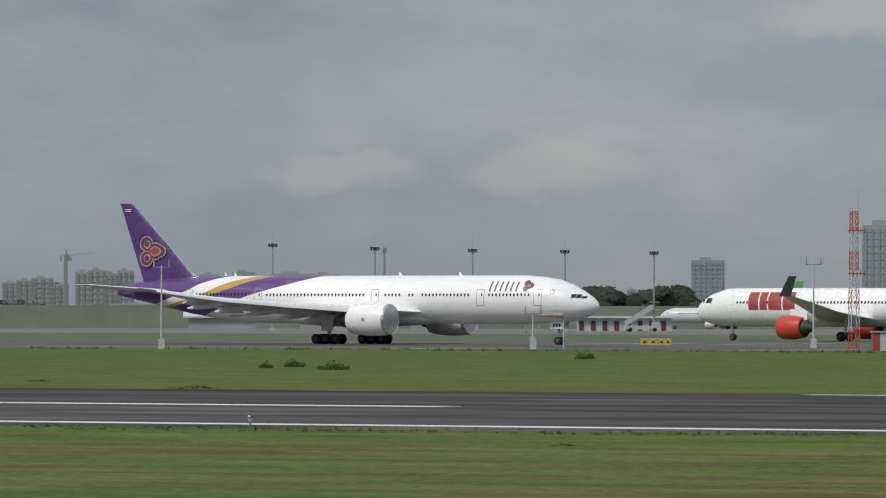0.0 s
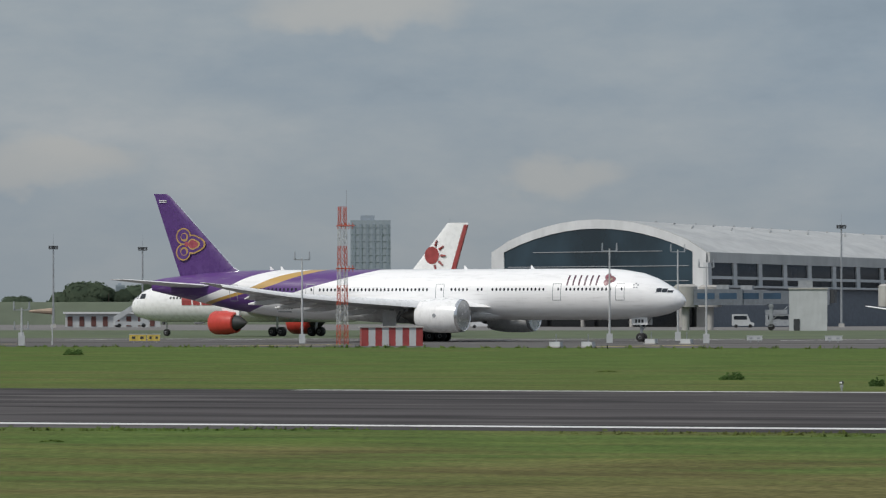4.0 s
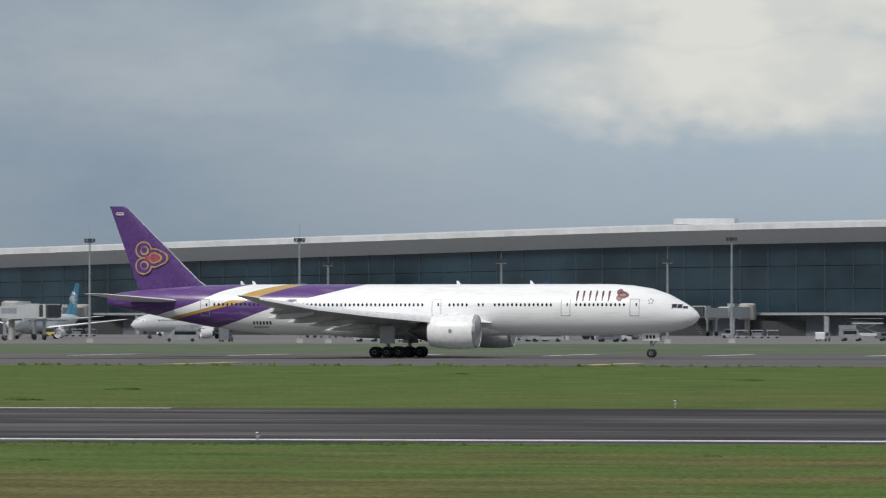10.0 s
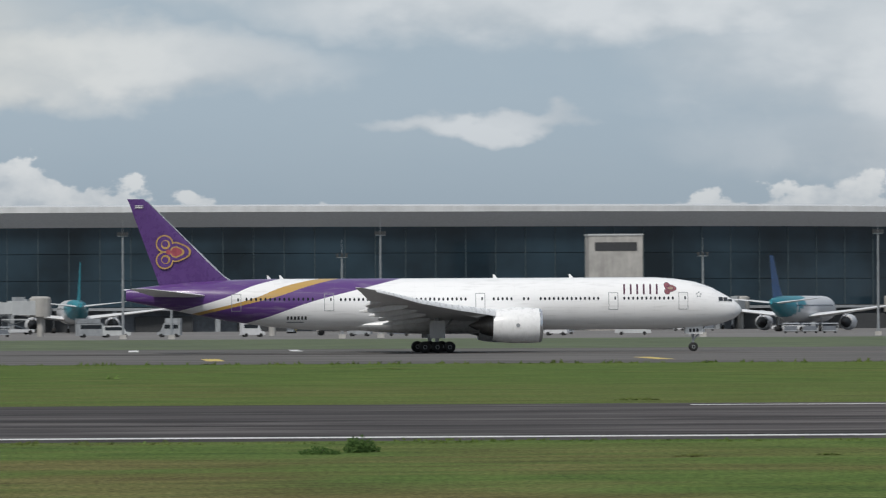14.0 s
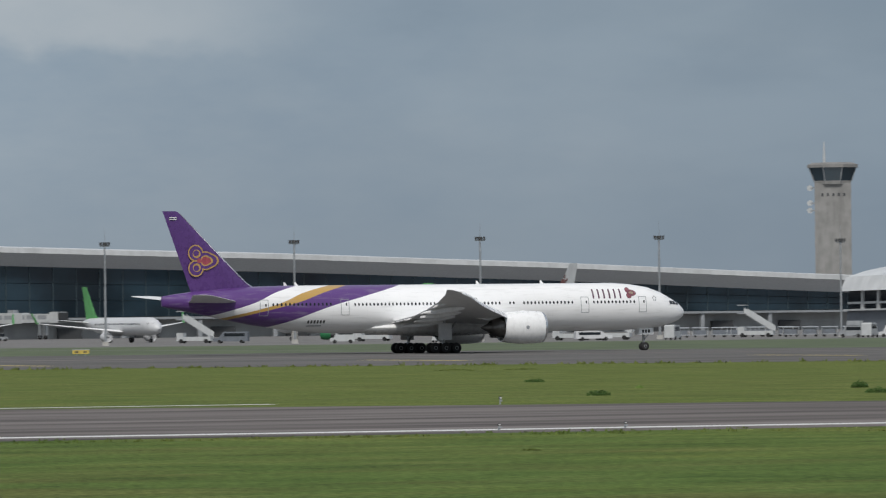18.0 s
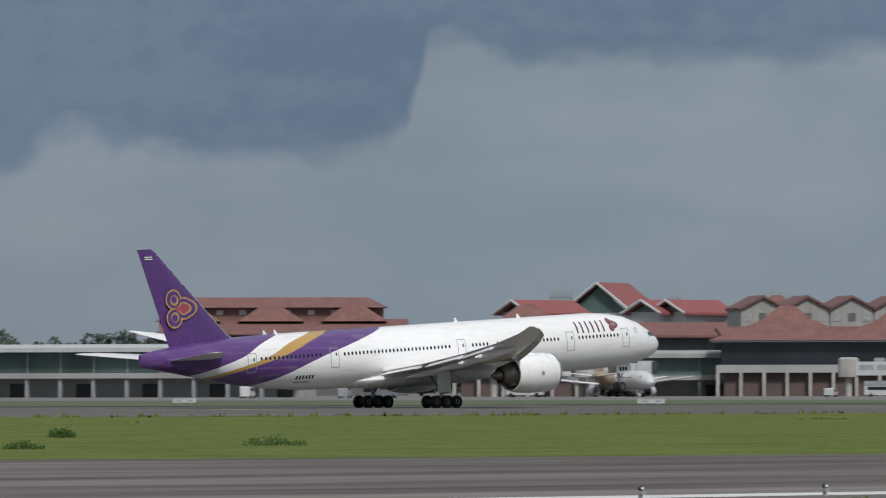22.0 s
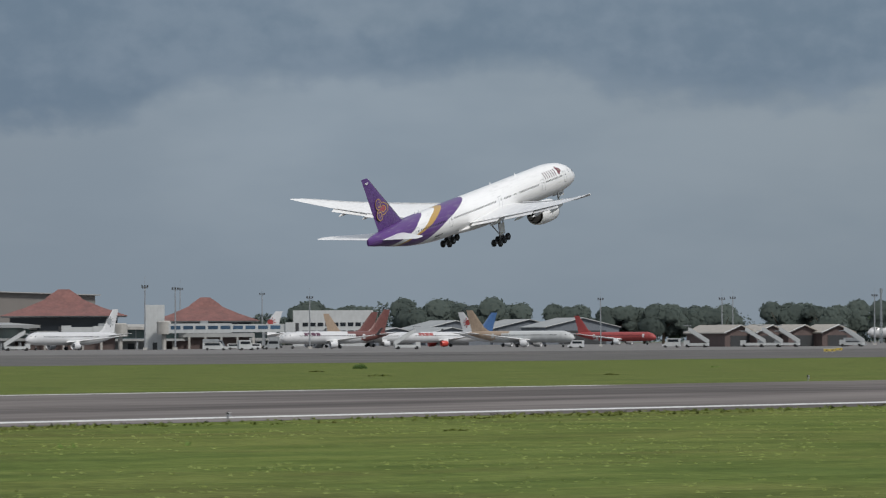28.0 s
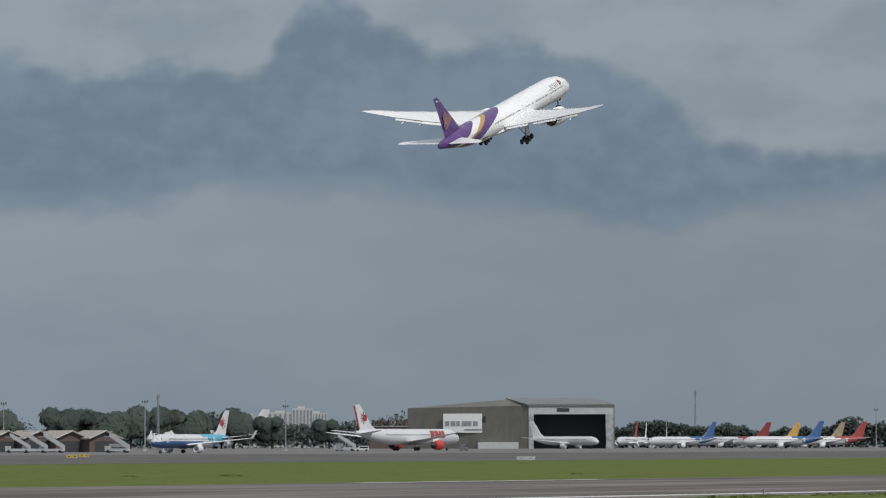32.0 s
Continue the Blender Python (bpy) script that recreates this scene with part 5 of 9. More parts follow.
# ---------------------------------------------------------------- grass
def tufts(name, label, count, box_, tall, wide, seed, keep=None, mat=None, blades=5, soft=0.12):
    """Many small leaning blades as one mesh."""
    r = np.random.RandomState(seed)
    x = r.uniform(box_[0], box_[1], count)
    y = r.uniform(box_[2], box_[3], count)
    if keep:
        m = np.array([keep(a, b) for a, b in zip(x, y)]) > r.uniform(0, 1, count)
        x, y = x[m], y[m]
    k = len(x)
    x, y = np.repeat(x, blades), np.repeat(y, blades)
    n_ = len(x)
    x = x + r.normal(0, wide * 1.2, n_)
    y = y + r.normal(0, wide * 1.2, n_)
    h = tall * r.uniform(0.35, 1.25, n_) * np.repeat(r.uniform(0.6, 1.4, k), blades)
    a = r.uniform(0, math.pi, n_)
    w = wide * r.uniform(0.5, 1.2, n_)
    lx, ly = r.normal(0, 0.35, n_) * h, r.normal(0, 0.35, n_) * h
    v = np.zeros((n_, 3, 3))
    v[:, 0] = np.stack([x - np.cos(a) * w, y - np.sin(a) * w, np.zeros(n_)], 1)
    v[:, 1] = np.stack([x + np.cos(a) * w, y + np.sin(a) * w, np.zeros(n_)], 1)
    v[:, 2] = np.stack([x + lx, y + ly, h], 1)
    turn = np.cross(v[:, 1] - v[:, 0], v[:, 2] - v[:, 0])[:, 1] > 0
    v[turn] = v[turn][:, [1, 0, 2]]
    me = bpy.data.meshes.new(name)
    me.vertices.add(n_ * 3)
    me.vertices.foreach_set("co", v.ravel())
    me.loops.add(n_ * 3)
    me.loops.foreach_set("vertex_index", np.arange(n_ * 3, dtype=np.int32))
    me.polygons.add(n_)
    me.polygons.foreach_set("loop_start", np.arange(0, n_ * 3, 3, dtype=np.int32))
    me.update(calc_edges=True)
    # blades shade softly, like a mown sward seen from afar
    up = np.stack([lx / h * 0.5 + r.normal(0, soft, n_), ly / h * 0.5 + r.normal(0, soft, n_), np.ones(n_)], 1)
    up /= np.linalg.norm(up, axis=1)[:, None]
    me.normals_split_custom_set_from_vertices(np.repeat(up, 3, 0))
    me.materials.append(mat or BLADE)
    return tagged(new(name, me), label, "grass", kind="stuff")


def blade_material(name, a, b, c):
    m, n = material(name)
    isl = n.add("ShaderNodeNewGeometry")
    pos = n.scaled(isl.outputs["Position"], (0.05, 0.12, 0))
    f = n.noise(pos, 1.0, 5.0)
    col = n.mix(isl.outputs["Random Per Island"], a, b)
    leafy(n, n.mix(n.remap(f, 0.46, 0.66), col, c))
    return m


def turf_blades():
    """Standing blades in the same patchy colours as the turf, each a little lighter or darker."""
    m, n = material("grass_blades")
    col, c = grass_colour(n)
    isl = n.add("ShaderNodeNewGeometry").outputs["Random Per Island"]
    gain = n.add("ShaderNodeCombineColor", {0: n.remap(isl, 0, 1, 0.96, 1.14), 1: n.remap(isl, 0, 1, 0.97, 1.12), 2: n.remap(isl, 0, 1, 0.96, 1.08)}).outputs[0]
    finish(n, n.add("ShaderNodeMixRGB", {0: 1.0, 1: col, 2: gain}, blend_type="MULTIPLY").outputs[0], 0.95, 0.0, **{"Specular IOR Level": 0.04})
    return m


BLADE = turf_blades()
WEED = blade_material("weed_leaves", (0.078, 0.128, 0.034), (0.120, 0.185, 0.052), (0.100, 0.150, 0.045))
patchy = lambda f, lo, hi, s: (lambda x, y: max(0.0, min(1.0, (noise.noise((x * f, y * f * 2.2, s)) - lo) / (hi - lo))))
PALE_BLADE = blade_material("pale_blades", (0.185, 0.225, 0.070), (0.250, 0.285, 0.110), (0.205, 0.235, 0.080))
tufts("near_grass", "mown grass with sparse pale blades before the runway", 13000, (95, 340, 55, 143), 0.045, 0.030, 1, patchy(0.045, -0.25, 0.45, 21.0), PALE_BLADE, 3)
tufts("near_grass_edge", "taller ragged grass along the runway edge", 6000, (-220, 420, 139, 146), 0.09, 0.06, 2, patchy(0.09, -0.35, 0.25, 3.0))
tufts("middle_weeds", "dark weeds scattered in the grass", 160, (-420, 640, 250, 500), 0.20, 0.22, 5, patchy(0.030, 0.30, 0.62, 9.0), WEED)
tufts("middle_edge_grass", "ragged grass at the far pavement edge", 16000, (-420, 640, 448, 598), 0.28, 0.16, 6, lambda x, y: 1.0 if FAR_EDGE(x) - 10 < y < FAR_EDGE(x) + 1 else 0.0)
tufts("near_weeds", "low leafy weeds in the foreground grass", 260, (-150, 330, 90, 144), 0.13, 0.09, 7, patchy(0.06, 0.28, 0.6, 5.0), WEED)


def clumps(name, label, count, box_, wide, tall, seed, keep, blades=70):
    """Low rounded mounds of longer grass, each a dome of short blades."""
    r = np.random.RandomState(seed)
    cx, cy = r.uniform(box_[0], box_[1], count), r.uniform(box_[2], box_[3], count)
    m = np.array([keep(a, b) for a, b in zip(cx, cy)]) > r.uniform(0, 1, count)
    cx, cy = cx[m], cy[m]
    k = len(cx)
    s = np.repeat(r.uniform(0.5, 1.5, k), blades)
    d, a = r.uniform(0, 1, k * blades) ** 0.5, r.uniform(0, 2 * math.pi, k * blades)
    ox, oy = d * np.cos(a), d * np.sin(a)
    x, y = np.repeat(cx, blades) + ox * wide * s, np.repeat(cy, blades) + oy * wide * 0.8 * s
    top = tall * s ** 0.5 * (1 - 0.85 * d * d) * r.uniform(0.8, 1.1, k * blades)
    low, w, b = top * 0.35, wide * 0.12, r.uniform(0, math.pi, k * blades)
    v = np.zeros((k * blades, 3, 3))
    v[:, 0] = np.stack([x - np.cos(b) * w, y - np.sin(b) * w, low], 1)
    v[:, 1] = np.stack([x + np.cos(b) * w, y + np.sin(b) * w, low], 1)
    v[:, 2] = np.stack([x + ox * 0.1, y + oy * 0.1, top], 1)
    v[:, :2, 2] = np.where(d[:, None] > 0.7, 0.0, v[:, :2, 2])
    turn = np.cross(v[:, 1] - v[:, 0], v[:, 2] - v[:, 0])[:, 1] > 0
    v[turn] = v[turn][:, [1, 0, 2]]
    n_ = k * blades
    me = bpy.data.meshes.new(name)
    me.vertices.add(n_ * 3)
    me.vertices.foreach_set("co", v.ravel())
    me.loops.add(n_ * 3)
    me.loops.foreach_set("vertex_index", np.arange(n_ * 3, dtype=np.int32))
    me.polygons.add(n_)
    me.polygons.foreach_set("loop_start", np.arange(0, n_ * 3, 3, dtype=np.int32))
    me.update(calc_edges=True)
    up = np.stack([ox * 0.7, oy * 0.7, np.full(n_, 1.1)], 1)
    up /= np.linalg.norm(up, axis=1)[:, None]
    me.normals_split_custom_set_from_vertices(np.repeat(up, 3, 0))
    me.materials.append(BLADE)
    return tagged(new(name, me), label, "grass", kind="stuff")


clumps("grass_clumps", "low rounded clumps of longer grass beyond the runway", 260, (-420, 640, 250, 340), 1.2, 0.17, 31, patchy(0.030, 0.08, 0.6, 12.0))
clumps("far_grass_clumps", "low clumps of longer grass between the runways", 90, (-420, 640, 340, 500), 1.5, 0.15, 32, patchy(0.020, 0.12, 0.6, 14.0), 50)
clumps("near_grass_clumps", "low clumps of grass by the runway edge", 130, (-200, 380, 100, 143), 0.5, 0.10, 33, patchy(0.05, 0.02, 0.6, 16.0), 50)


def shrub(at, w, h, seed):
    ob = thing("shrub", pose(at[0], at[1], 0), "dark green leafy shrub growing in the airfield grass", "shrub", "shrubs in the grass")
    r = random.Random(seed)
    bm = bmesh.new()
    for _ in range(int(260 + 90 * w)):
        a, d = r.uniform(0, 6.28), r.random() ** 0.5
        c = Vector((d * w / 2 * math.cos(a), d * w / 2 * math.sin(a), h * r.uniform(0.05, 1.0) * (1 - 0.6 * d * d) * (0.75 + 0.7 * noise.noise((a * 1.3, d * 2.0, seed * 3.7)))))
        s = r.uniform(0.07, 0.15) * (h / 0.8) ** 0.5
        u = Vector((r.uniform(-1, 1), r.uniform(-1, 1), r.uniform(-0.4, 1))).normalized()
        v = u.orthogonal().normalized()
        bm.faces.new([bm.verts.new(c + k * s) for k in (u, v * 0.5, -u * 0.6, -v * 0.5)])
    part("leaves", bm, SHRUB_LEAF, ob)
    part("stem", rod(bmesh.new(), (0, 0, 0), (r.uniform(-w, w) * 0.25, r.uniform(-w, w) * 0.25, h * 0.6), 0.03, 0.01, 4), BARK, ob)


for i, ((x, y), w, h) in enumerate((((-154.2, 383.0), 1.4, 1.1), ((-155.2, 396.8), 1.9, 1.3), ((-134.7, 381.5), 1.7, 1.1), ((-132.0, 381.9), 2.4, 0.9), ((-129.0, 378.0), 2.0, 1.1), ((-147.2, 402.9), 1.5, 0.8), ((-152.2, 412.1), 1.2, 0.7)) + (
                                    ((-129.8, 268.3), 0.8, 0.5), ((-244.8, 357.4), 2.4, 0.7), ((-259.8, 377.3), 1.6, 0.6), ((-256.1, 367.0), 1.0, 0.5), ((-284.8, 469.2), 1.8, 0.6), ((-148.9, 294.5), 1.4, 0.5)) + (
                                    ((-6.6, 59.6), 2.3, 0.62), ((-5.7, 131.2), 0.9, 0.5), ((14.5, 123.5), 0.9, 0.6), ((-15.0, 125.9), 0.8, 0.7), ((-7.5, 98.6), 1.6, 0.4), ((13.0, 120.8), 1.5, 0.3), ((14.7, 124.7), 1.3, 0.6), ((-15.2, 127.4), 1.2, 0.7)) + (
                                    ((-22.2, 133.1), 1.3, 0.5), ((46.0, 129.0), 1.2, 0.5), ((51.8, 126.3), 1.2, 0.3), ((194.2, 294.7), 1.3, 0.6), ((173.0, 254.0), 2.6, 0.4), ((143.0, 256.0), 1.4, 0.4), ((167.6, 275.3), 1.0, 0.5), ((410.5, 427.4), 1.1, 0.6), ((269.4, 266.3), 1.4, 0.4), ((272.4, 273.4), 1.0, 0.4)) + (
                                    ((157.5, 250.2), 1.6, 0.4), ((170.4, 335.4), 1.4, 0.3), ((597.4, 365.3), 1.5, 0.6), ((338.3, 285.9), 0.9, 0.4))):
    shrub((x, y), w, h, 40 + i)


# ---------------------------------------------------------------- masts and small field buildings
def light_mast(at, h, label="tall galvanised apron light mast", heads=4, group="apron light masts"):
    ob = thing("light_mast", pose(at[0], at[1], 0, 0, 0, -math.degrees(math.atan2(*at))), label, "lamp mast", group)
    part("pole", rod(bmesh.new(), (0, 0, 0), (0, 0, h), 0.26, 0.15, 10), STEEL, ob)
    part("base", boxed((-0.6, -0.6, 0), (0.6, 0.6, 0.8)), CONCRETE, ob)
    part("head_frame", boxed((-0.95, -0.15, h - 0.5), (0.95, 0.15, h - 0.32)), STEEL, ob)
    for i in range(heads):
        x = -0.8 + 1.6 * i / (heads - 1)
        part("floodlight", boxed((x - 0.22, -0.5, h - 0.3), (x + 0.22, 0.12, h + 0.3)), DARK, ob)
    part("spike", rod(bmesh.new(), (0, 0, h), (0, 0, h + 3.0), 0.05, 0.02, 5), STEEL, ob)


for (x, y), h in (((-770.3, 1227.1), 18.9), ((-751.0, 1238.4), 18.2), ((-732.4, 1249.0), 17.8), ((-714.7, 1258.8), 17.6), ((-697.5, 1268.0), 17.3)) + (
                  ((-536.3, 1276.4), 21.2), ((-611.7, 1243.6), 20.6), ((-501.8, 1231.7), 17.7), ((-487.6, 1236.9), 17.5), ((-473.8, 1241.8), 16.6), ((-460.9, 1246.3), 16.3)) + (
                  ((-333.5, 1130.0), 19.2), ((-293.7, 1130.0), 19.2), ((-253.6, 1130.0), 19.2), ((-172.4, 1130.0), 19.2), ((-131.7, 1130.0), 19.2), ((-91.2, 1130.0), 19.2), ((31.6, 1130.0), 19.2), ((78.7, 1130.0), 19.2), ((170.4, 1130.0), 19.2)) + (
                  ((273.3, 1130.0), 19.2), ((318.9, 1130.0), 19.2), ((357.8, 1130.0), 19.2), ((396.2, 1130.0), 19.2), ((434.0, 1130.0), 19.4), ((471.9, 1130.0), 19.8), ((509.1, 1130.0), 19.8), ((547.6, 1130.0), 19.0)):
    light_mast((x, y), h)
for (x, y), h in (((-55.7, 1110.0), 15.0), ((-23.3, 1110.0), 15.0), ((7.5, 1110.0), 15.0), ((39.8, 1110.0), 15.0), ((70.5, 1110.0), 15.0), ((-244.2, 1110.0), 14.6), ((-181.4, 1110.0), 15.0), ((-212.0, 1110.0), 15.0), ((135.8, 1110.0), 15.0), ((231.2, 1110.0), 15.0), ((294.6, 1110.0), 15.0), ((262.9, 1110.0), 15.0)) + (
                  ((559.7, 1111.8), 13.4), ((574.2, 1104.8), 13.6), ((589.1, 1097.3), 13.9), ((604.6, 1089.4), 14.1), ((620.9, 1080.6), 14.2), ((637.1, 1050.9), 15.1)) + (
                  ((1115.2, 1532.2), 25.3), ((1121.9, 1527.4), 24.6), ((1274.2, 1259.6), 31.3), ((1690.1, 1082.4), 18.7), ((1694.8, 1074.9), 18.0), ((1801.1, 1092.9), 15.9)) + (
                  ((2108.9, 1158.6), 16.7), ((2130.6, 1117.7), 16.9), ((2153.0, 1073.5), 17.5), ((2259.7, 1069.4), 16.3), ((2999.5, 1114.9), 18.0), ((2034.8, 1072.1), 16.0), ((1990.4, 1272.4), 21.2), ((1996.7, 1262.1), 20.6), ((2122.3, 1305.6), 19.6)):
    light_mast((x, y), h, "apron light mast with a flat head of floodlights", 3)
for (x, y), h in (((-139.3, 1323.3), 17.3), ((-101.4, 1326.4), 17.2), ((-27.6, 1329.7), 17.8)):
    light_mast((x, y), h, "slim apron light mast before the glass front", 2)


def lattice(at, h, w, label, name="radio_mast", top=None, bands=7, taper=0.7):
    ob = thing(name, pose(at[0], at[1], 0, 0, 0, -math.degrees(math.atan2(*at)) + 20), label, "mast")
    n_ = max(6, int(h / (w * 1.1)))
    for i in range(n_):
        z0, z1 = h * i / n_, h * (i + 1) / n_
        w0, w1 = w * (1 - (1 - taper) * i / n_), w * (1 - (1 - taper) * (i + 1) / n_)
        bm = bmesh.new()
        t = max(0.04, w * 0.045)
        for a, b in ((-1, -1), (1, -1), (1, 1), (-1, 1)):
            rod(bm, (a * w0 / 2, b * w0 / 2, z0), (a * w1 / 2, b * w1 / 2, z1), t, t, 5)
        for (a, b), (c, d) in zip(((-1, -1), (1, -1), (1, 1), (-1, 1)), ((1, -1), (1, 1), (-1, 1), (-1, -1))):
            rod(bm, (a * w0 / 2, b * w0 / 2, z0), (c * w1 / 2, d * w1 / 2, z1), t * 0.6, t * 0.6, 4)
            rod(bm, (c * w0 / 2, d * w0 / 2, z0), (a * w1 / 2, b * w1 / 2, z1), t * 0.6, t * 0.6, 4)
            rod(bm, (a * w1 / 2, b * w1 / 2, z1), (c * w1 / 2, d * w1 / 2, z1), t * 0.7, t * 0.7, 4)
        part("lattice_section", bm, MAST_RED if int(bands * (i + 0.5) / n_) % 2 == (bands - 1) % 2 else WHITE_DULL, ob)
    return ob


m = lattice((-338.0, 631.8), 15.5, 1.0, "red and white lattice mast carrying navigation aerials")
for z in (8.2, 13.0):
    bm = bmesh.new()
    for a in range(5):
        rod(bm, (-0.9 + 0.45 * a, -0.9, z), (-0.9 + 0.45 * a, -0.9, z + 0.7), 0.05, 0.05, 5)
    rod(bm, (-1.1, -0.9, z + 0.35), (1.1, -0.9, z + 0.35), 0.07, 0.07, 5)
    part("aerial_array", bm, MAST_RED, m)
part("lightning_rod", rod(bmesh.new(), (0.5, 0, 15.6), (0.5, 0, 17.4), 0.04, 0.02, 5), STEEL, m)
r = lattice((296.4, 967.1), 24.0, 4.1, "red and white radar tower of steel lattice", "radar_tower", bands=5, taper=0.9)
hh = 24.0
part("deck", boxed((-2.1, -2.1, hh), (2.1, 2.1, hh + 0.3)), MAST_RED, r)
part("rail", boxed((-2.0, -2.05, hh + 0.6), (2.0, -1.95, hh + 0.7)), MAST_RED, r)
part("radar_sail", boxed((-2.6, -0.2, hh + 1.2), (2.6, 0.2, hh + 1.6)), STEEL, r)
part("radar_post", rod(bmesh.new(), (0, 0, hh + 0.3), (0, 0, hh + 1.3), 0.3, 0.2), STEEL, r)


def instrument_mast(at, h, label):
    ob = thing("instrument_mast", pose(at[0], at[1], 0, 0, 0, -math.degrees(math.atan2(*at))), label, "mast", "thin field masts")
    part("pole", rod(bmesh.new(), (0, 0, 0), (0, 0, h), 0.13, 0.08, 8), WHITE_DULL, ob)
    part("cross_arm", boxed((-0.9, -0.05, h - 0.3), (0.9, 0.05, h - 0.2)), STEEL, ob)
    for s in (-0.85, 0.85):
        part("sensor", rod(bmesh.new(), (s, 0, h - 0.2), (s, 0, h + 0.7), 0.12, 0.05, 6), STEEL, ob)
    part("cabinet", boxed((-0.35, -0.3, 0), (0.35, 0.3, 1.1)), WHITE_DULL, ob)


for (x, y), h in (((-355.4, 656.7), 10.0), ((-322.9, 672.0), 11.0), ((-335.3, 721.1), 11.3), ((-308.6, 667.2), 9.0), ((-400.8, 585.7), 9.3), ((-365.2, 606.5), 4.2), ((-413.3, 694.2), 1.8)):
    instrument_mast((x, y), h, "thin white instrument mast beside the runway")
# striped equipment hut
px, py = (-320.1, 607.2)
hut = thing("equipment_hut", pose(px, py, 0, 0, 0, 29.6), "small hut painted in broad red and white stripes", "hut")
for i in range(9):
    x = -3.3 + 6.6 * i / 9
    part("wall_panel", boxed((x, -1.6, 0), (x + 6.6 / 9, 1.6, 2.0)), RED if i % 2 == 0 else WHITE_DULL, hut)
part("roof_slab", boxed((-3.45, -1.75, 2.0), (3.45, 1.75, 2.16)), CONCRETE, hut)
# wind sock
px, py = (-370.5, 623.4)
sock = thing("wind_sock", pose(px, py, 0, 0, 0, 25), "faded orange wind sock on a short pole", "wind sock")
part("pole", rod(bmesh.new(), (0, 0, 0), (0, 0, 4.0), 0.07, 0.05), WHITE_DULL, sock)
bm = bmesh.new()
lathe(bm, [(0, 0.38), (-1.4, 0.26), (-2.6, 0.12)], (0, 0, 3.8), 10, "x")
part("sock", bm, SAND, sock)
for (x, y) in ((-306.5, 646.4), (-302.8, 647.9), (-290.3, 584.4), (-287.2, 585.6), (-251.3, 620.4)):
    ob = thing("sensor_box", pose(x, y, 0), "low white sensor box on the runway verge", "box", "sensor boxes")
    part("body", boxed((-0.6, -0.4, 0.15), (0.6, 0.4, 0.6)), WHITE_DULL, ob)
    part("base", boxed((-0.7, -0.5, 0), (0.7, 0.5, 0.15)), CONCRETE, ob)
    part("post", rod(bmesh.new(), (0, 0, 0.6), (0, 0, 1.4), 0.05), STEEL, ob)


# ---------------------------------------------------------------- the long glass terminal
T_X = [-680, -620, -548, -424, -332, -248, -101, 12, 120, 234, 361, 455, 524, 614, 643, 710, 740, 827, 880]
T_H = [18.3, 20.0, 21.6, 24.2, 26.2, 28.0, 29.7, 30.5, 30.7, 30.7, 29.3, 27.6, 26.2, 24.0, 23.4, 21.3, 20.4, 17.0, 15.2]


def front(x):
    return 1542 + 0.000856 * x * x if x < 350 else 1646.9 + (x - 350) * 0.30


def eave(x):
    i = max(0, min(len(T_X) - 2, int(np.searchsorted(T_X, x)) - 1))
    a, b = max(0, i - 1), min(len(T_X) - 1, i + 2)
    f = (x - T_X[i]) / (T_X[i + 1] - T_X[i])
    m0 = (T_H[i + 1] - T_H[a]) / (T_X[i + 1] - T_X[a])
    m1 = (T_H[b] - T_H[i]) / (T_X[b] - T_X[i])
    w = T_X[i + 1] - T_X[i]
    return (2 * f ** 3 - 3 * f * f + 1) * T_H[i] + (f ** 3 - 2 * f * f + f) * w * m0 + (3 * f * f - 2 * f ** 3) * T_H[i + 1] + (f ** 3 - f * f) * w * m1


def profile(bm, xs, pts, caps=True):
    """A section of (back offset, height above or below the eave, or absolute if marked) carried along the front."""
    rings = []
    for x in xs:
        y, h = front(x), eave(x)
        rings.append([(x, y + o, (h + z) if rel else z) for o, z, rel in pts])
    loft(bm, rings, caps=caps)
    bmesh.ops.recalc_face_normals(bm, faces=bm.faces)
    return bm


XS = [-680 + 13 * i for i in range(121)]
terminal = thing("terminal_building", pose(0, 0, 0), "long glass-fronted terminal under a gently arched metal roof", "terminal")
part("roof", profile(bmesh.new(), XS, [(-5.6, -1.6, 1), (-5.6, -0.2, 1), (14, 0.5, 1), (50, 0.3, 1), (70, -1.8, 1), (70, -2.6, 1), (24, -2.6, 1)]), ROOF, terminal, "pale metal roof with a white edge", smooth=True)
part("soffit", profile(bmesh.new(), XS, [(-5.5, -1.66, 1), (-0.1, -5.2, 1), (1.0, -5.2, 1), (1.0, -1.7, 1)]), PARK_WHITE, terminal, "pale sloping eave panel")
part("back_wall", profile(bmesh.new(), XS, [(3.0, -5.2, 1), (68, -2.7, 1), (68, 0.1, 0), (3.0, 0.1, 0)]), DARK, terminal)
part("walkway", profile(bmesh.new(), XS, [(-5.0, 5.2, 0), (-5.0, 5.8, 0), (2.9, 5.9, 0), (2.9, 5.2, 0)]), GREY, terminal, "pale concrete ledge below the glass")
for xs, mat in (([x for x in XS if x < 500], BLUE_GREY), ([x for x in XS if x > 480], FASCIA)):
    part("lower_wall", profile(bmesh.new(), xs, [(-0.4, 0.0, 0), (-0.4, 5.2, 0), (2.9, 5.2, 0), (2.9, 0.0, 0)]), mat, terminal, "shaded blue-grey ground-floor wall")
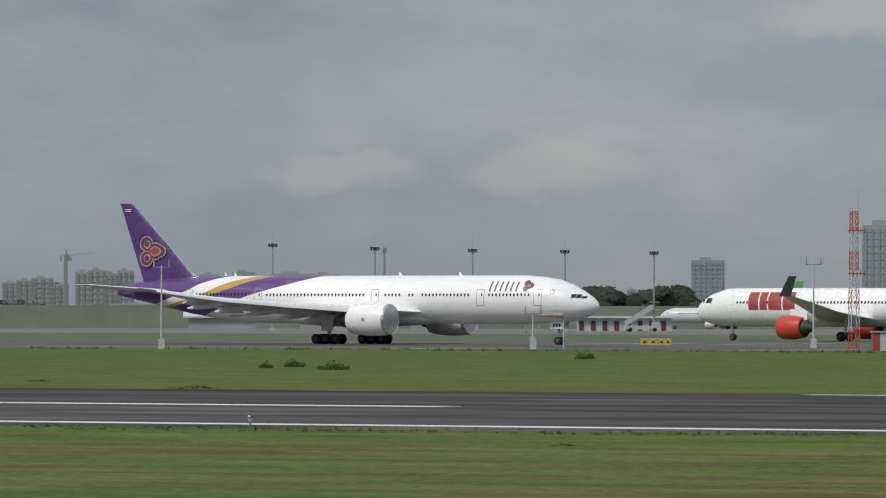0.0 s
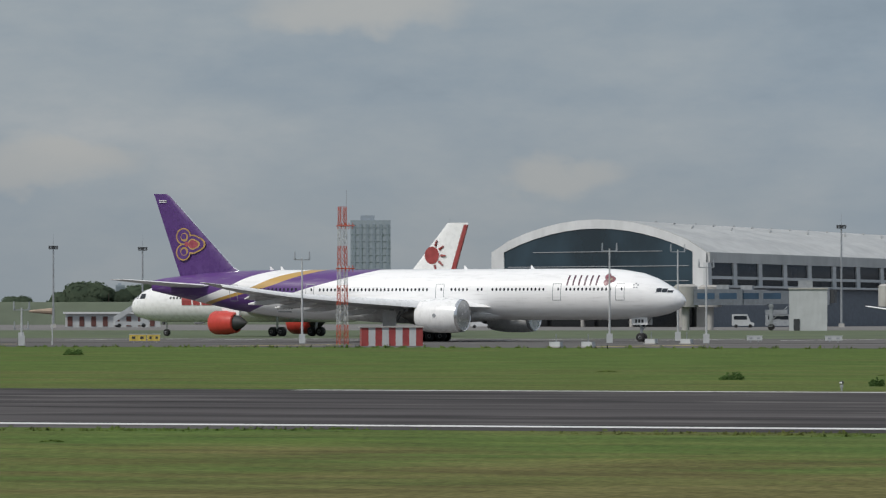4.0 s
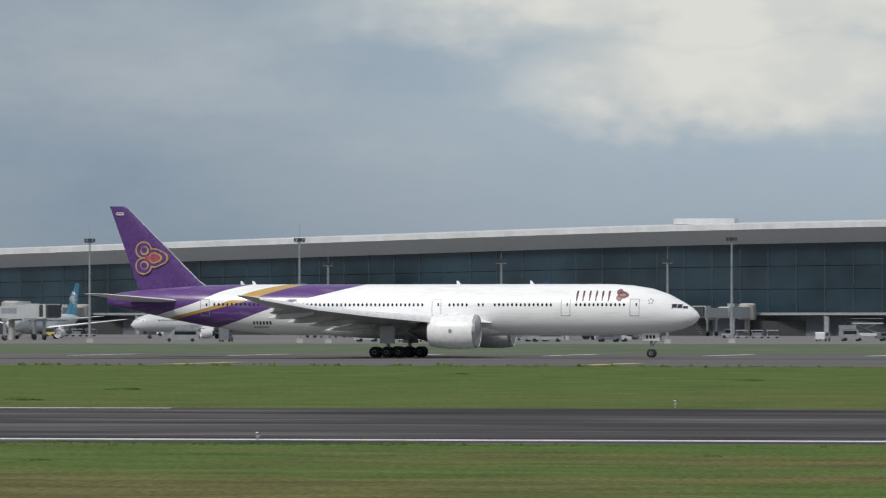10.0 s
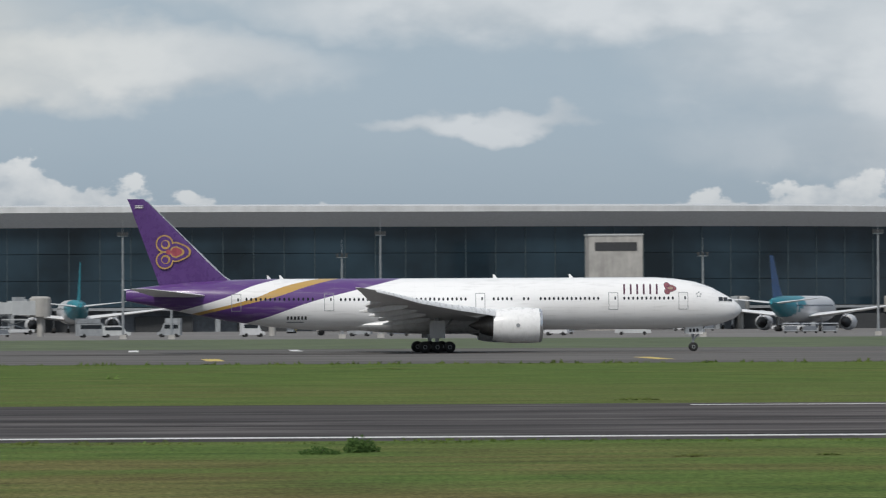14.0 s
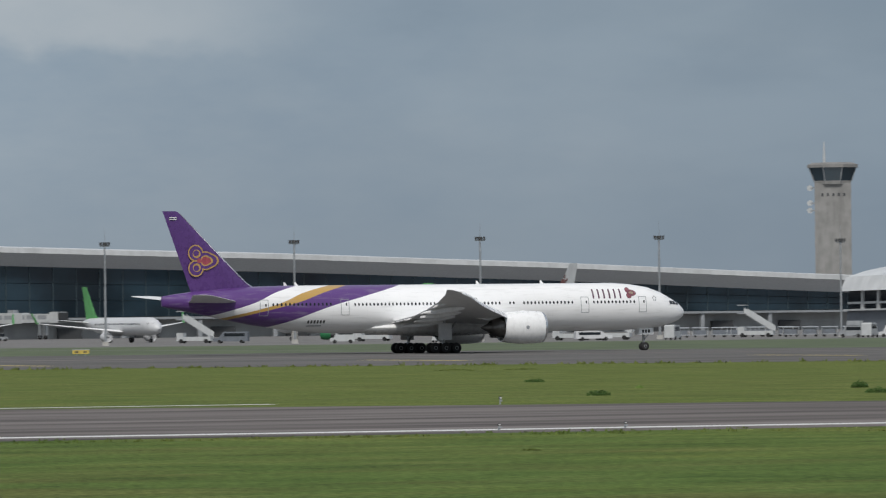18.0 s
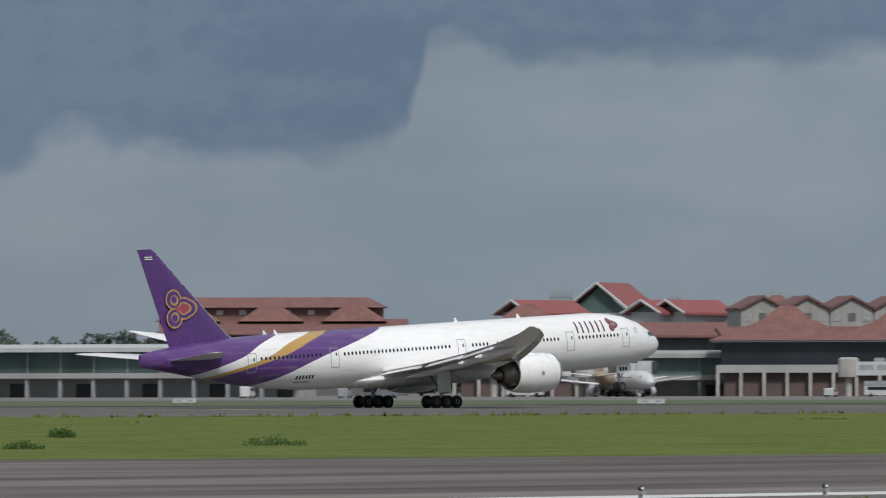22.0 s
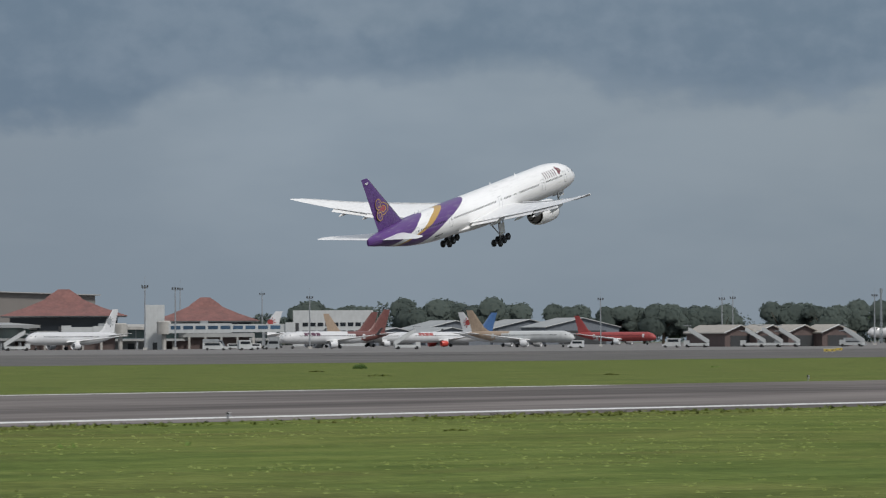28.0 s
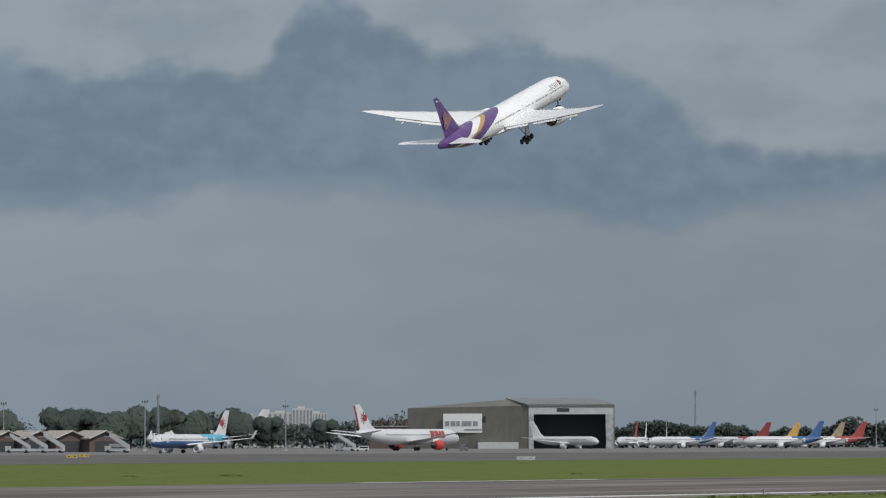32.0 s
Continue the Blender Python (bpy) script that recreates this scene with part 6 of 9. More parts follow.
for i in range(60):
    x = -660 + 25.0 * i
    part("column", boxed((x - 0.6, front(x) - 4.6, 0), (x + 0.6, front(x) - 3.6, 5.2)), GREY, terminal)
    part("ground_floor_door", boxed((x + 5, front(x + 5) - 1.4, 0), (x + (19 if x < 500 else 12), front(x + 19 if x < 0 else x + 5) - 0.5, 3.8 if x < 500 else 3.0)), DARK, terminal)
# mullions
bm = bmesh.new()
for i in range(206):
    x = -676 + 7.5 * i
    if x < 870:
        y, h = front(x), eave(x)
        box(bm, (x - 0.10, y - 0.12, 5.9), (x + 0.10, y + 0.3, h - 5.1))
tagged(part("mullions", bm, MULLION, terminal), kind="stuff")
# panes: three rows, each tilted a hair so that reflections break up
rest = bmesh.new()
rr = random.Random(4)
for i in range(205):
    x0, x1 = -676 + 7.5 * i, -676 + 7.5 * (i + 1)
    for j in range(3):
        bm = bmesh.new() if -330 <= x0 <= 375 else rest
        z = lambda x, k: 5.95 + (eave(x) - 5.1 - 5.95) * k / 3
        t = rr.uniform(-0.05, 0.05)
        v = [(x0 + 0.1, front(x0) + t, z(x0, j) + 0.06), (x1 - 0.1, front(x1) - t, z(x1, j) + 0.06), (x1 - 0.1, front(x1) - t + 0.02, z(x1, j + 1) - 0.06), (x0 + 0.1, front(x0) + t + 0.02, z(x0, j + 1) - 0.06)]
        a = [bm.verts.new(p) for p in v]
        b = [bm.verts.new((p[0], p[1] + 0.2, p[2])) for p in v]
        bm.faces.new(a)
        for k in range(4):
            bm.faces.new((a[k], b[k], b[(k + 1) % 4], a[(k + 1) % 4]))
        if bm is not rest:
            part("pane", bm, FACADE_GLASS, terminal)
tagged(part("far_panes", rest, FACADE_GLASS, terminal), kind="stuff")
for x, w in (((-244.2, 1590.0)[0], 15.0), ((-245.3, 1590.0)[0], 14.0)):
    part("roof_hatch", boxed((x - w / 2, front(x) + 8, eave(x) + 0.2), (x + w / 2, front(x) + 16, eave(x) + 1.7)), ROOF, terminal)
x, y = (157.6, 1500.0)
block = thing("service_tower", pose(x, y, 0), "pale square service tower standing before the glass front", "building")
hh = 22.5
part("shaft", boxed((-6.4, -5, 0), (6.4, 5, hh)), CONCRETE, block)
part("louvre_band", boxed((-5.0, -5.12, hh - 3.6), (5.0, -5.0, hh - 1.6)), DARK, block)
part("parapet", boxed((-6.6, -5.2, hh), (6.6, 5.2, hh + 0.4)), WHITE_DULL, block)


# ---------------------------------------------------------------- vaulted halls
def vault(a, b, c, eave_b, eave_a, apex, taper, label, bays, band=(0.36, 0.72), skin=None, lean=0.0):
    """Gable from a to b, long side from b to c; the height shrinks to taper at the far end."""
    a, b, c = (Vector((*p, 0)) for p in (a, b, c))
    u, v = c - b, a - b
    hall = thing("vaulted_hall", pose(0, 0, 0), label, "terminal")
    up = Vector((0, 0, 1))

    def arch(s, g, inset=0.0):
        k = 1 - (1 - taper) * s
        e = eave_b + (eave_a - eave_b) * g
        return b + u * s + v * (g + (0.5 - g) * inset) + up * (k * (e + (apex - max(eave_a, eave_b)) * math.sin(math.pi * g) ** 0.75 * 1.06) - inset * 8)

    n_ = 14
    gs = [i / 12 for i in range(13)]
    bm = bmesh.new()
    rings = []
    for i in range(n_ + 1):
        s = i / n_
        outer = [arch(s, g) for g in gs]
        inner = [p - up * 1.3 for p in outer[::-1]]
        rings.append(outer + inner)
    loft(bm, rings)
    bmesh.ops.recalc_face_normals(bm, faces=bm.faces)
    part("vault_roof", bm, skin or ROOF, hall, "pale ribbed metal vault", smooth=True)
    for i in range(1, n_):
        s = i / n_
        bm = bmesh.new()
        for g0, g1 in zip(gs[3:8], gs[4:9]):
            rod(bm, arch(s, g0) + up * 0.12, arch(s + 0.035, g1) + up * 0.12, 0.16, 0.16, 4)
        part("roof_seam", bm, FASCIA, hall)
    # side wall: lower wall, glazing bays with fins, upper panel
    def wall(lo, hi, out, mat, name, s0=0.0, s1=1.0, lab="", lean=0.0):
        bm = bmesh.new()
        nrm = Vector((u.y, -u.x, 0)).normalized()
        if nrm.dot(b) > 0:
            nrm = -nrm
        rings = []
        for i in range(9):
            s = s0 + (s1 - s0) * i / 8
            k = (1 - (1 - taper) * s) * eave_b
            p = b + u * s
            rings.append([p + nrm * (out + lean) + up * k * lo, p + nrm * (out - 0.5 * (hi - lo)) + up * k * hi, p - nrm * 0.6 + up * k * hi, p - nrm * 0.6 + up * k * lo])
        loft(bm, rings)
        bmesh.ops.recalc_face_normals(bm, faces=bm.faces)
        part(name, bm, mat, hall, lab)
    wall(0.0, band[0] - 0.03, 0.6, BLUE_GREY, "lower_wall", lab="shaded blue-grey lower wall")
    wall(band[0] - 0.03, band[0], 1.6, WHITE_DULL, "ledge")
    wall(band[1], 0.995, 0.7, skin or ROOF, "upper_panel", lab="pale metal upper wall", lean=lean)
    for i in range(bays):
        s0, s1 = i / bays, (i + 1) / bays
        m_ = band[0] + (band[1] - band[0]) * 0.34
        wall(band[0], m_ - 0.012, 0.35, WINDOW, "window_bay", s0 + 0.08 / bays, s1 - 0.08 / bays)
        wall(m_ + 0.012, band[1], 0.35, WINDOW, "window_bay", s0 + 0.08 / bays, s1 - 0.08 / bays)
        wall(band[0], band[1], 0.75, WHITE_DULL, "fin", s0 - 0.07 / bays, s0 + 0.07 / bays)
        wall(m_ - 0.02, m_ + 0.02, 0.6, WHITE_DULL, "rail", s0 + 0.07 / bays, s1 - 0.07 / bays)
    # gable
    out = -u.normalized() * 0.25
    bm = bmesh.new()
    top = [arch(0, 0.06 + 0.88 * g) - up * 2.0 + out for g in gs]
    low = [Vector((p.x, p.y, 0.42 * eave_b)) for p in top]
    for (p, q), (r_, s_) in zip(zip(top, top[1:]), zip(low, low[1:])):
        bm.faces.new([bm.verts.new(k) for k in (r_, s_, q, p)])
    part("gable_glass", bm, FACADE_GLASS, hall, "dark tinted gable window")
    for i in range(1, 4):
        bm = bmesh.new()
        z = eave_b * (0.42 + 0.2 * i)
        g0 = 0.08 if i < 3 else 0.2
        rod(bm, (b + v * g0 + out * 1.5 + up * z), (b + v * (1 - g0) + out * 1.5 + up * z), 0.10, 0.10, 4)
        part("glazing_bar", bm, GREY, hall)
    bm = bmesh.new()
    rim = [arch(0, g) for g in gs]
    inn = [arch(0, 0.06 + 0.88 * g) - up * 2.0 for g in gs]
    for k in range(12):
        q = [bm.verts.new(p + out * 2) for p in (inn[k], inn[k + 1], rim[k + 1], rim[k])]
        bm.faces.new(q)
    for e0, e1 in ((rim[0], inn[0]), (rim[-1], inn[-1])):
        q = [bm.verts.new(p) for p in (Vector((e0.x, e0.y, 0.3 * eave_b)) + out * 2, Vector((e1.x, e1.y, 0.3 * eave_b)) + out * 2, e1 + out * 2, e0 + out * 2)]
        bm.faces.new(q)
    part("gable_frame", bm, ROOF, hall, "broad white frame round the gable window")
    for g in (0.02, 0.98):
        p = b + v * g
        part("gable_pier", boxed((p.x - 1, p.y - 1, 0), (p.x + 1, p.y + 1, 0.45 * eave_b)), CONCRETE, hall)
    part("gable_canopy", loft(bmesh.new(), [[b + v * g + out * 30 + up * (0.36 * eave_b), b + v * g + out * 30 + up * (0.42 * eave_b), b + v * g + up * (0.42 * eave_b), b + v * g + up * (0.36 * eave_b)] for g in (-0.04, 0.5, 1.06)]), CONCRETE, hall, "pale canopy slab")
    part("gable_lower", loft(bmesh.new(), [[b + v * g - out * 12, b + v * g - out * 12 + up * 0.4 * eave_b, b + v * g - out * 16 + up * 0.4 * eave_b, b + v * g - out * 16] for g in (0.02, 0.98)]), WINDOW, hall)
    for i in range(5):
        p = b + v * (0.05 + 0.225 * i) + out * 24
        part("canopy_post", rod(bmesh.new(), p, p + up * 0.37 * eave_b, 0.5, 0.5, 8), CONCRETE, hall)
    return hall


vault((-641.3, 1329.1), (-572.1, 1288.7), (-537.4, 1515.9), 16.1, 16.5, 23.3, 0.80, "vaulted terminal hall with a dark glass gable", 22, band=(0.56, 0.86), skin=HALL_ROOF)
vault((752.2, 1156.2), (683.6, 1116.3), (675.0, 1411.2), 16.9, 17.3, 21.5, 0.80, "white vaulted terminal hall with an arched glass gable", 34, band=(0.42, 0.74), lean=1.6)

# ---------------------------------------------------------------- control tower
x, y = (872.2, 1863.3)
tower = thing("control_tower", pose(x, y, 0, 0, 0, -24.0), "concrete airport control tower with a flared glass cab", "tower")
zt = 45.6
bm = bmesh.new()
loft(bm, [[(sx * 5.7, sy * 4.6, z) for sx, sy in ((-1, -1), (1, -1), (1, 1), (-1, 1))] for z in (0, zt)])
part("shaft", bm, TOWER_CONCRETE, tower, "stained concrete shaft with shade put into its tone")
for i in range(5):
    part("slit_window", boxed((-3.6 + i * 1.7, -4.66, zt - 4.2), (-2.9 + i * 1.7, -4.55, zt - 3.2)), DARK, tower)
octo = lambda r, z: [(r * math.cos(a), r * math.sin(a), z) for a in (math.pi / 8 + math.pi / 4 * i for i in range(8))]
part("corbel", loft(bmesh.new(), [octo(6.1, zt - 0.4), octo(6.3, zt + 0.7)]), TOWER_CONCRETE, tower)
part("cab_glass", loft(bmesh.new(), [octo(6.3, zt + 0.7), octo(7.9, zt + 4.8)]), FACADE_GLASS, tower, "dark outward-leaning cab windows")
part("cab_roof", loft(bmesh.new(), [octo(8.6, zt + 4.8), octo(8.6, zt + 5.7), octo(6.5, zt + 6.4)]), TOWER_CONCRETE, tower)
for i in range(8):
    a = math.pi / 8 + math.pi / 4 * i
    part("cab_mullion", rod(bmesh.new(), (6.35 * math.cos(a), 6.35 * math.sin(a), zt + 0.7), (7.95 * math.cos(a), 7.95 * math.sin(a), zt + 4.8), 0.16, 0.16, 5), GREY, tower)
    part("roof_aerial", rod(bmesh.new(), (7.2 * math.cos(a), 7.2 * math.sin(a), zt + 5.6), (7.2 * math.cos(a), 7.2 * math.sin(a), zt + 7.6), 0.07, 0.04, 4), STEEL, tower)
part("roof_mast", rod(bmesh.new(), (-2.6, 0, zt + 6.1), (-2.6, 0, zt + 13.0), 0.5, 0.16, 8), WHITE_DULL, tower)
for z in (-6.2, -8.5, -1.5):
    part("dish", lathe(bmesh.new(), [(0, 0.9), (0.5, 0.8), (0.7, 0.3)], (-7.2, 0, zt + z), 12, "y"), WHITE_DULL, tower)
    part("dish_arm", boxed((-7.0, -0.2, zt + z - 0.2), (-5.4, 0.2, zt + z + 0.2)), STEEL, tower)

# ---------------------------------------------------------------- red-roofed office tower
x, y = (964.9, 1453.9)
s_ = 1750 / 12120.0
office = thing("office_building", pose(x, y, 0, 0, 0, -33.5), "pale office building with brick piers and a red hipped roof", "building")
w, ze, zr = 126 * s_, 27.4, 33.9
part("wall", boxed((-w, -14, 0), (w, 16, ze)), WHITE_DULL, office)
part("roof_slab", boxed((-w - 4.4, -18, ze + 0.4), (w + 4.4, 20, ze + 1.2)), WHITE_DULL, office, "broad white overhanging slab")
part("roof", loft(bmesh.new(), [[(-w - 1, -15, ze + 1.3), (w + 1, -15, ze + 1.3), (w + 1, 17, ze + 1.3), (-w - 1, 17, ze + 1.3)], [(-w * 0.72, -7, zr), (w * 0.72, -7, zr), (w * 0.72, 9, zr), (-w * 0.72, 9, zr)]]), TILE_RED, office, "red tiled hipped roof")
part("roof_deck", boxed((-w * 0.4, -4, zr), (w * 0.4, 4, zr + 0.7)), DARK, office)
part("plant_room", boxed((-w * 0.95, -14.5, ze + 1.3), (-w * 0.7, -11, ze + 4.6)), BROWN_RED, office)
for i, x in enumerate((-0.30, 0.30, 0.92, -0.95)):
    part("brick_pier", boxed((w * x - 1.6, -14.6, 0), (w * x + 1.6, -13.9, ze - 1)), PIER, office)
for i in range(17):
    x = -w * 0.93 + w * 1.86 * i / 16
    part("window", boxed((x - 0.75, -14.15, ze - 3.4), (x + 0.75, -13.95, ze - 0.8)), WINDOW, office)
    for j in range(4):
        if i % 4 != 2:
            part("window", boxed((x - 0.8, -14.15, ze - 8.2 - 3.7 * j), (x + 0.8, -13.95, ze - 5.4 - 3.7 * j)), WINDOW, office)
part("balustrade", boxed((-w - 4.2, -17.9, ze + 1.3), (w + 4.2, -17.8, ze + 2.2)), STEEL, office)


# ---------------------------------------------------------------- long low concourse
def concourse(a, b, h, label, roof=WHITE_DULL, posts=12, deep=12.0, glassy=True):
    a, b = Vector((*a, 0)), Vector((*b, 0))
    L = (b - a).length
    turn = math.degrees(math.atan2(b.y - a.y, b.x - a.x))
    ob = thing("concourse", pose(a.x, a.y, 0, 0, 0, turn), label, "building", "low concourses")
    part("roof", loft(bmesh.new(), [[(-2, -3, h), (-2, -3, h + 0.9), (-2, deep / 2, h + 1.7), (-2, deep, h + 0.9), (-2, deep, h)], [(L + 2, -3, h), (L + 2, -3, h + 0.9), (L + 2, deep / 2, h + 1.7), (L + 2, deep, h + 0.9), (L + 2, deep, h)]]), roof, ob, "pale roof with a thick edge")
    part("floor_slab", boxed((0, -1.0, h * 0.42), (L, deep, h * 0.54)), FASCIA, ob)
    part("ground_wall", boxed((0, 5.0, 0), (L, deep, h * 0.42)), FASCIA, ob)
    for i in range(posts):
        x0, x1 = L * i / posts, L * (i + 1) / posts
        part("window", boxed((x0 + 0.15, 0, h * 0.55), (x1 - 0.15, 0.3, h)), TEAL_GLASS if glassy else FACADE_GLASS, ob)
        part("post", boxed((x0 - 0.35, -0.6, 0), (x0 + 0.35, 0.2, h * 0.42)), GREY, ob)
        part("frame", boxed((x0 - 0.15, -0.05, h * 0.54), (x0 + 0.15, 0.35, h)), GREY, ob)
        if i % 2:
            part("ground_door", boxed((x0 + 1.5, 4.8, 0), (x0 + 5.0, 5.0, h * 0.3)), DARK, ob)
    return ob


concourse((839.5, 1290.3), (921.4, 1144.2), 9.6, "low concourse with a pale roof edge and dark windows", posts=22)
concourse((1010.4, 1162.1), (1200.7, 990.8), 8.4, "low pier building with open ground floor", posts=24, roof=FASCIA)
concourse((1206.0, 983.9), (1796.8, 1189.6), 6.9, "low pier building with open ground floor", posts=26, roof=FASCIA)
concourse((1727.6, 1200.4), (1896.8, 1166.2), 6.3, "low white service building with parked vans", posts=14, roof=CONCRETE)


# ---------------------------------------------------------------- red-roofed old terminal
def hip(parent, cx, cy, w, d, z0, z1, mat=TILE_RED, cap=True, name="roof", turn=0.0):
    m = pose(cx, cy, 0, 0, 0, turn)
    bm = bmesh.new()
    rings = [[(sx * w / 2 * k, sy * d / 2 * k, z0 + (z1 - z0) * f) for sx, sy in ((-1, -1), (1, -1), (1, 1), (-1, 1))] for k, f in ((1.0, 0.0), (0.62, 0.30), (0.26, 0.66))]
    loft(bm, rings)
    part(name, bm, mat, parent, m=m)
    if cap:
        bm = bmesh.new()
        loft(bm, [[(sx * w / 2 * k, sy * d / 2 * k, z0 + (z1 - z0) * f) for sx, sy in ((-1, -1), (1, -1), (1, 1), (-1, 1))] for k, f in ((0.30, 0.62), (0.26, 0.72), (0.09, 1.0))])
        part("roof_cap", bm, mat, parent, m=m)


def gable_block(parent, x, w, y, d, z0, ze, zp, wall, roof):
    """A small gabled bay facing -y."""
    bm = bmesh.new()
    loft(bm, [[(x - w / 2, yy, z0), (x + w / 2, yy, z0), (x + w / 2, yy, ze), (x, yy, zp), (x - w / 2, yy, ze)] for yy in (y, y + d)])
    bmesh.ops.recalc_face_normals(bm, faces=bm.faces)
    part("gable_wall", bm, wall, parent)
    bm = bmesh.new()
    for s in (-1, 1):
        loft(bm, [[(x, yy, zp + 0.1), (x, yy, zp + 0.65), (x + s * (w / 2 + 0.5), yy, ze + 0.35), (x + s * (w / 2 + 0.5), yy, ze - 0.2)] for yy in (y - 0.9, y + d)])
    bmesh.ops.recalc_face_normals(bm, faces=bm.faces)
    part("gable_roof", bm, roof, parent)
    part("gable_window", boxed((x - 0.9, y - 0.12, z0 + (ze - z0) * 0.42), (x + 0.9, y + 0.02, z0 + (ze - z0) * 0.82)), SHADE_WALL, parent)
    for s in (-1, 1):
        part("side_window", boxed((x + s * w * 0.33 - 0.8, y - 0.12, z0 + (ze - z0) * 0.4), (x + s * w * 0.33 + 0.8, y + 0.02, z0 + (ze - z0) * 0.8)), GREY, parent)


def long_local(a, b):
    a, b = Vector((*a, 0)), Vector((*b, 0))
    return pose(a.x, a.y, 0, 0, 0, math.degrees(math.atan2(b.y - a.y, b.x - a.x))), (b - a).length


m, L = long_local((1080.7, 1175.7), (1282.9, 1047.9))
old = thing("old_terminal", m, "old terminal with red tiled roofs and a row of grey gables", "terminal")
zp, ze, zb, z2 = 22.3, 19.7, 15.8, 11.7
ng = 23
for i in range(ng):
    gable_block(old, L * (i + 0.5) / ng, L / ng * 0.98, 2.0, 16, zb - 0.6, ze, zp, GABLE_WALL, ROOF_DARK)
part("lower_roof", loft(bmesh.new(), [[(-6, -12, z2), (-6, -12, z2 + 0.5), (-6, 2, zb), (-6, 2, zb - 1.0)], [(L + 4, -12, z2), (L + 4, -12, z2 + 0.5), (L + 4, 2, zb), (L + 4, 2, zb - 1.0)]]), TILE_RED, old, "long red tiled lower roof")
part("window_storey", boxed((-6, -7, z2 * 0.56), (L + 4, 2, z2)), WINDOW, old, "dark window storey under the deep eaves")
part("gallery_front", boxed((-6, -11.4, z2 * 0.44), (L + 4, -10.9, z2 * 0.60)), FASCIA, old, "pale gallery front")
part("gallery_floor", boxed((-6, -11.2, z2 * 0.40), (L + 4, 2, z2 * 0.44)), CONCRETE, old)
# brown wall takes the darkness of the openings behind the columns into its colour
part("ground_storey", boxed((-6, -6, 0), (L + 4, 2, z2 * 0.40)), BROWN_DULL, old, "dull brown ground storey with shade put into its colour")
for i in range(40):
    part("column", boxed((L * i / 39 - 0.45, -11, 0), (L * i / 39 + 0.45, -10, z2 * 0.40)), CONCRETE, old)
for i in range(21):
    part("mullion", boxed((L * i / 20 - 0.2, -7.2, z2 * 0.56), (L * i / 30 + 0.2, -7.0, z2)), BROWN_WALL, old)
# front pavilions
def pavilion(at, turn, w, z0, z1, label):
    p = thing("pavilion", pose(at[0], at[1], 0, 0, 0, turn), label, "building", "red-roofed pavilions")
    hip(p, 0, 0, w, w * 0.9, z0, z1)
    part("eave_band", boxed((-w * 0.49, -w * 0.44, z0 - 0.4), (w * 0.49, w * 0.44, z0)), FASCIA, p)
    part("glazed_storey", boxed((-w * 0.42, -w * 0.38, z0 * 0.42), (w * 0.42, w * 0.38, z0 - 0.5)), WINDOW, p, "dark glazed storey")
    part("gallery_front", boxed((-w * 0.45, -w * 0.42, z0 * 0.42), (w * 0.45, -w * 0.405, z0 * 0.56)), FASCIA, p, "pale gallery front")
    # base wall colour stands for the shaded openings between columns
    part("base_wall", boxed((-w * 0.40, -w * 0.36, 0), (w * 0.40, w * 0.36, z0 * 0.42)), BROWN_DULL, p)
    for i in range(7):
        x = -w * 0.44 + w * 0.88 * i / 6
        part("column", boxed((x - 0.35, -w * 0.43, 0), (x + 0.35, -w * 0.41, z0 * 0.42)), CONCRETE, p)


for (x, y), a, w, z0, z1 in (((1039.3, 1118.3), -44.2, 34, 12.1, 19.7), ((1057.2, 1100.6), -45.2, 34, 12.1, 19.7),
                             ((998.0, 1157.0), -41.7, 36, 12.0, 20.1), ((1706.0, 1244.8), -54.3, 33, 10.8, 19.4), ((1740.4, 1195.3), -56.0, 32, 10.3, 18.1),
                             ((1806.4, 1186.1), -57.2, 40, 10.6, 19.0), ((1872.6, 1174.9), -58.3, 35, 9.0, 16.6), ((1188.1, 1275.5), -44.3, 26, 18.5, 24.8)):
    pavilion((x, y), a, w, z0, z1, "pavilion under a red tiled pyramid roof with a cap")
# linking red roofs between pavilions
m, L = long_local((1300.4, 1058.0), (1825.9, 1240.3))
link = thing("terminal_wing", m, "long terminal wing under a red tiled roof", "terminal")
z0, z1 = 9.7, 14.1
part("roof", loft(bmesh.new(), [[(x, -10, z0), (x, -10, z0 + 0.5), (x, 4, z1), (x, 18, z0)] for x in (0, L)]), TILE_RED, link, "red tiled roof")
# wall grey includes the shade below the roof edge
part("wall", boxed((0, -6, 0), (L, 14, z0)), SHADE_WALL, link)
for i in range(18):
    part("column", boxed((L * i / 17 - 0.4, -9, 0), (L * i / 17 + 0.4, -8.2, z0)), CONCRETE, link)
m, L = long_local((1085.0, 1240.2), (1159.1, 1188.4))
link = thing("terminal_wing", m, "terminal wing under a red tiled roof", "terminal")
z0, z1 = 13.6, 17.3
part("roof", loft(bmesh.new(), [[(x, -8, z0), (x, -8, z0 + 0.5), (x, 4, z1), (x, 16, z0)] for x in (0, L)]), TILE_RED, link, "red tiled roof")
part("wall", boxed((0, -5, 0), (L, 12, z0)), SHADE_WALL, link)


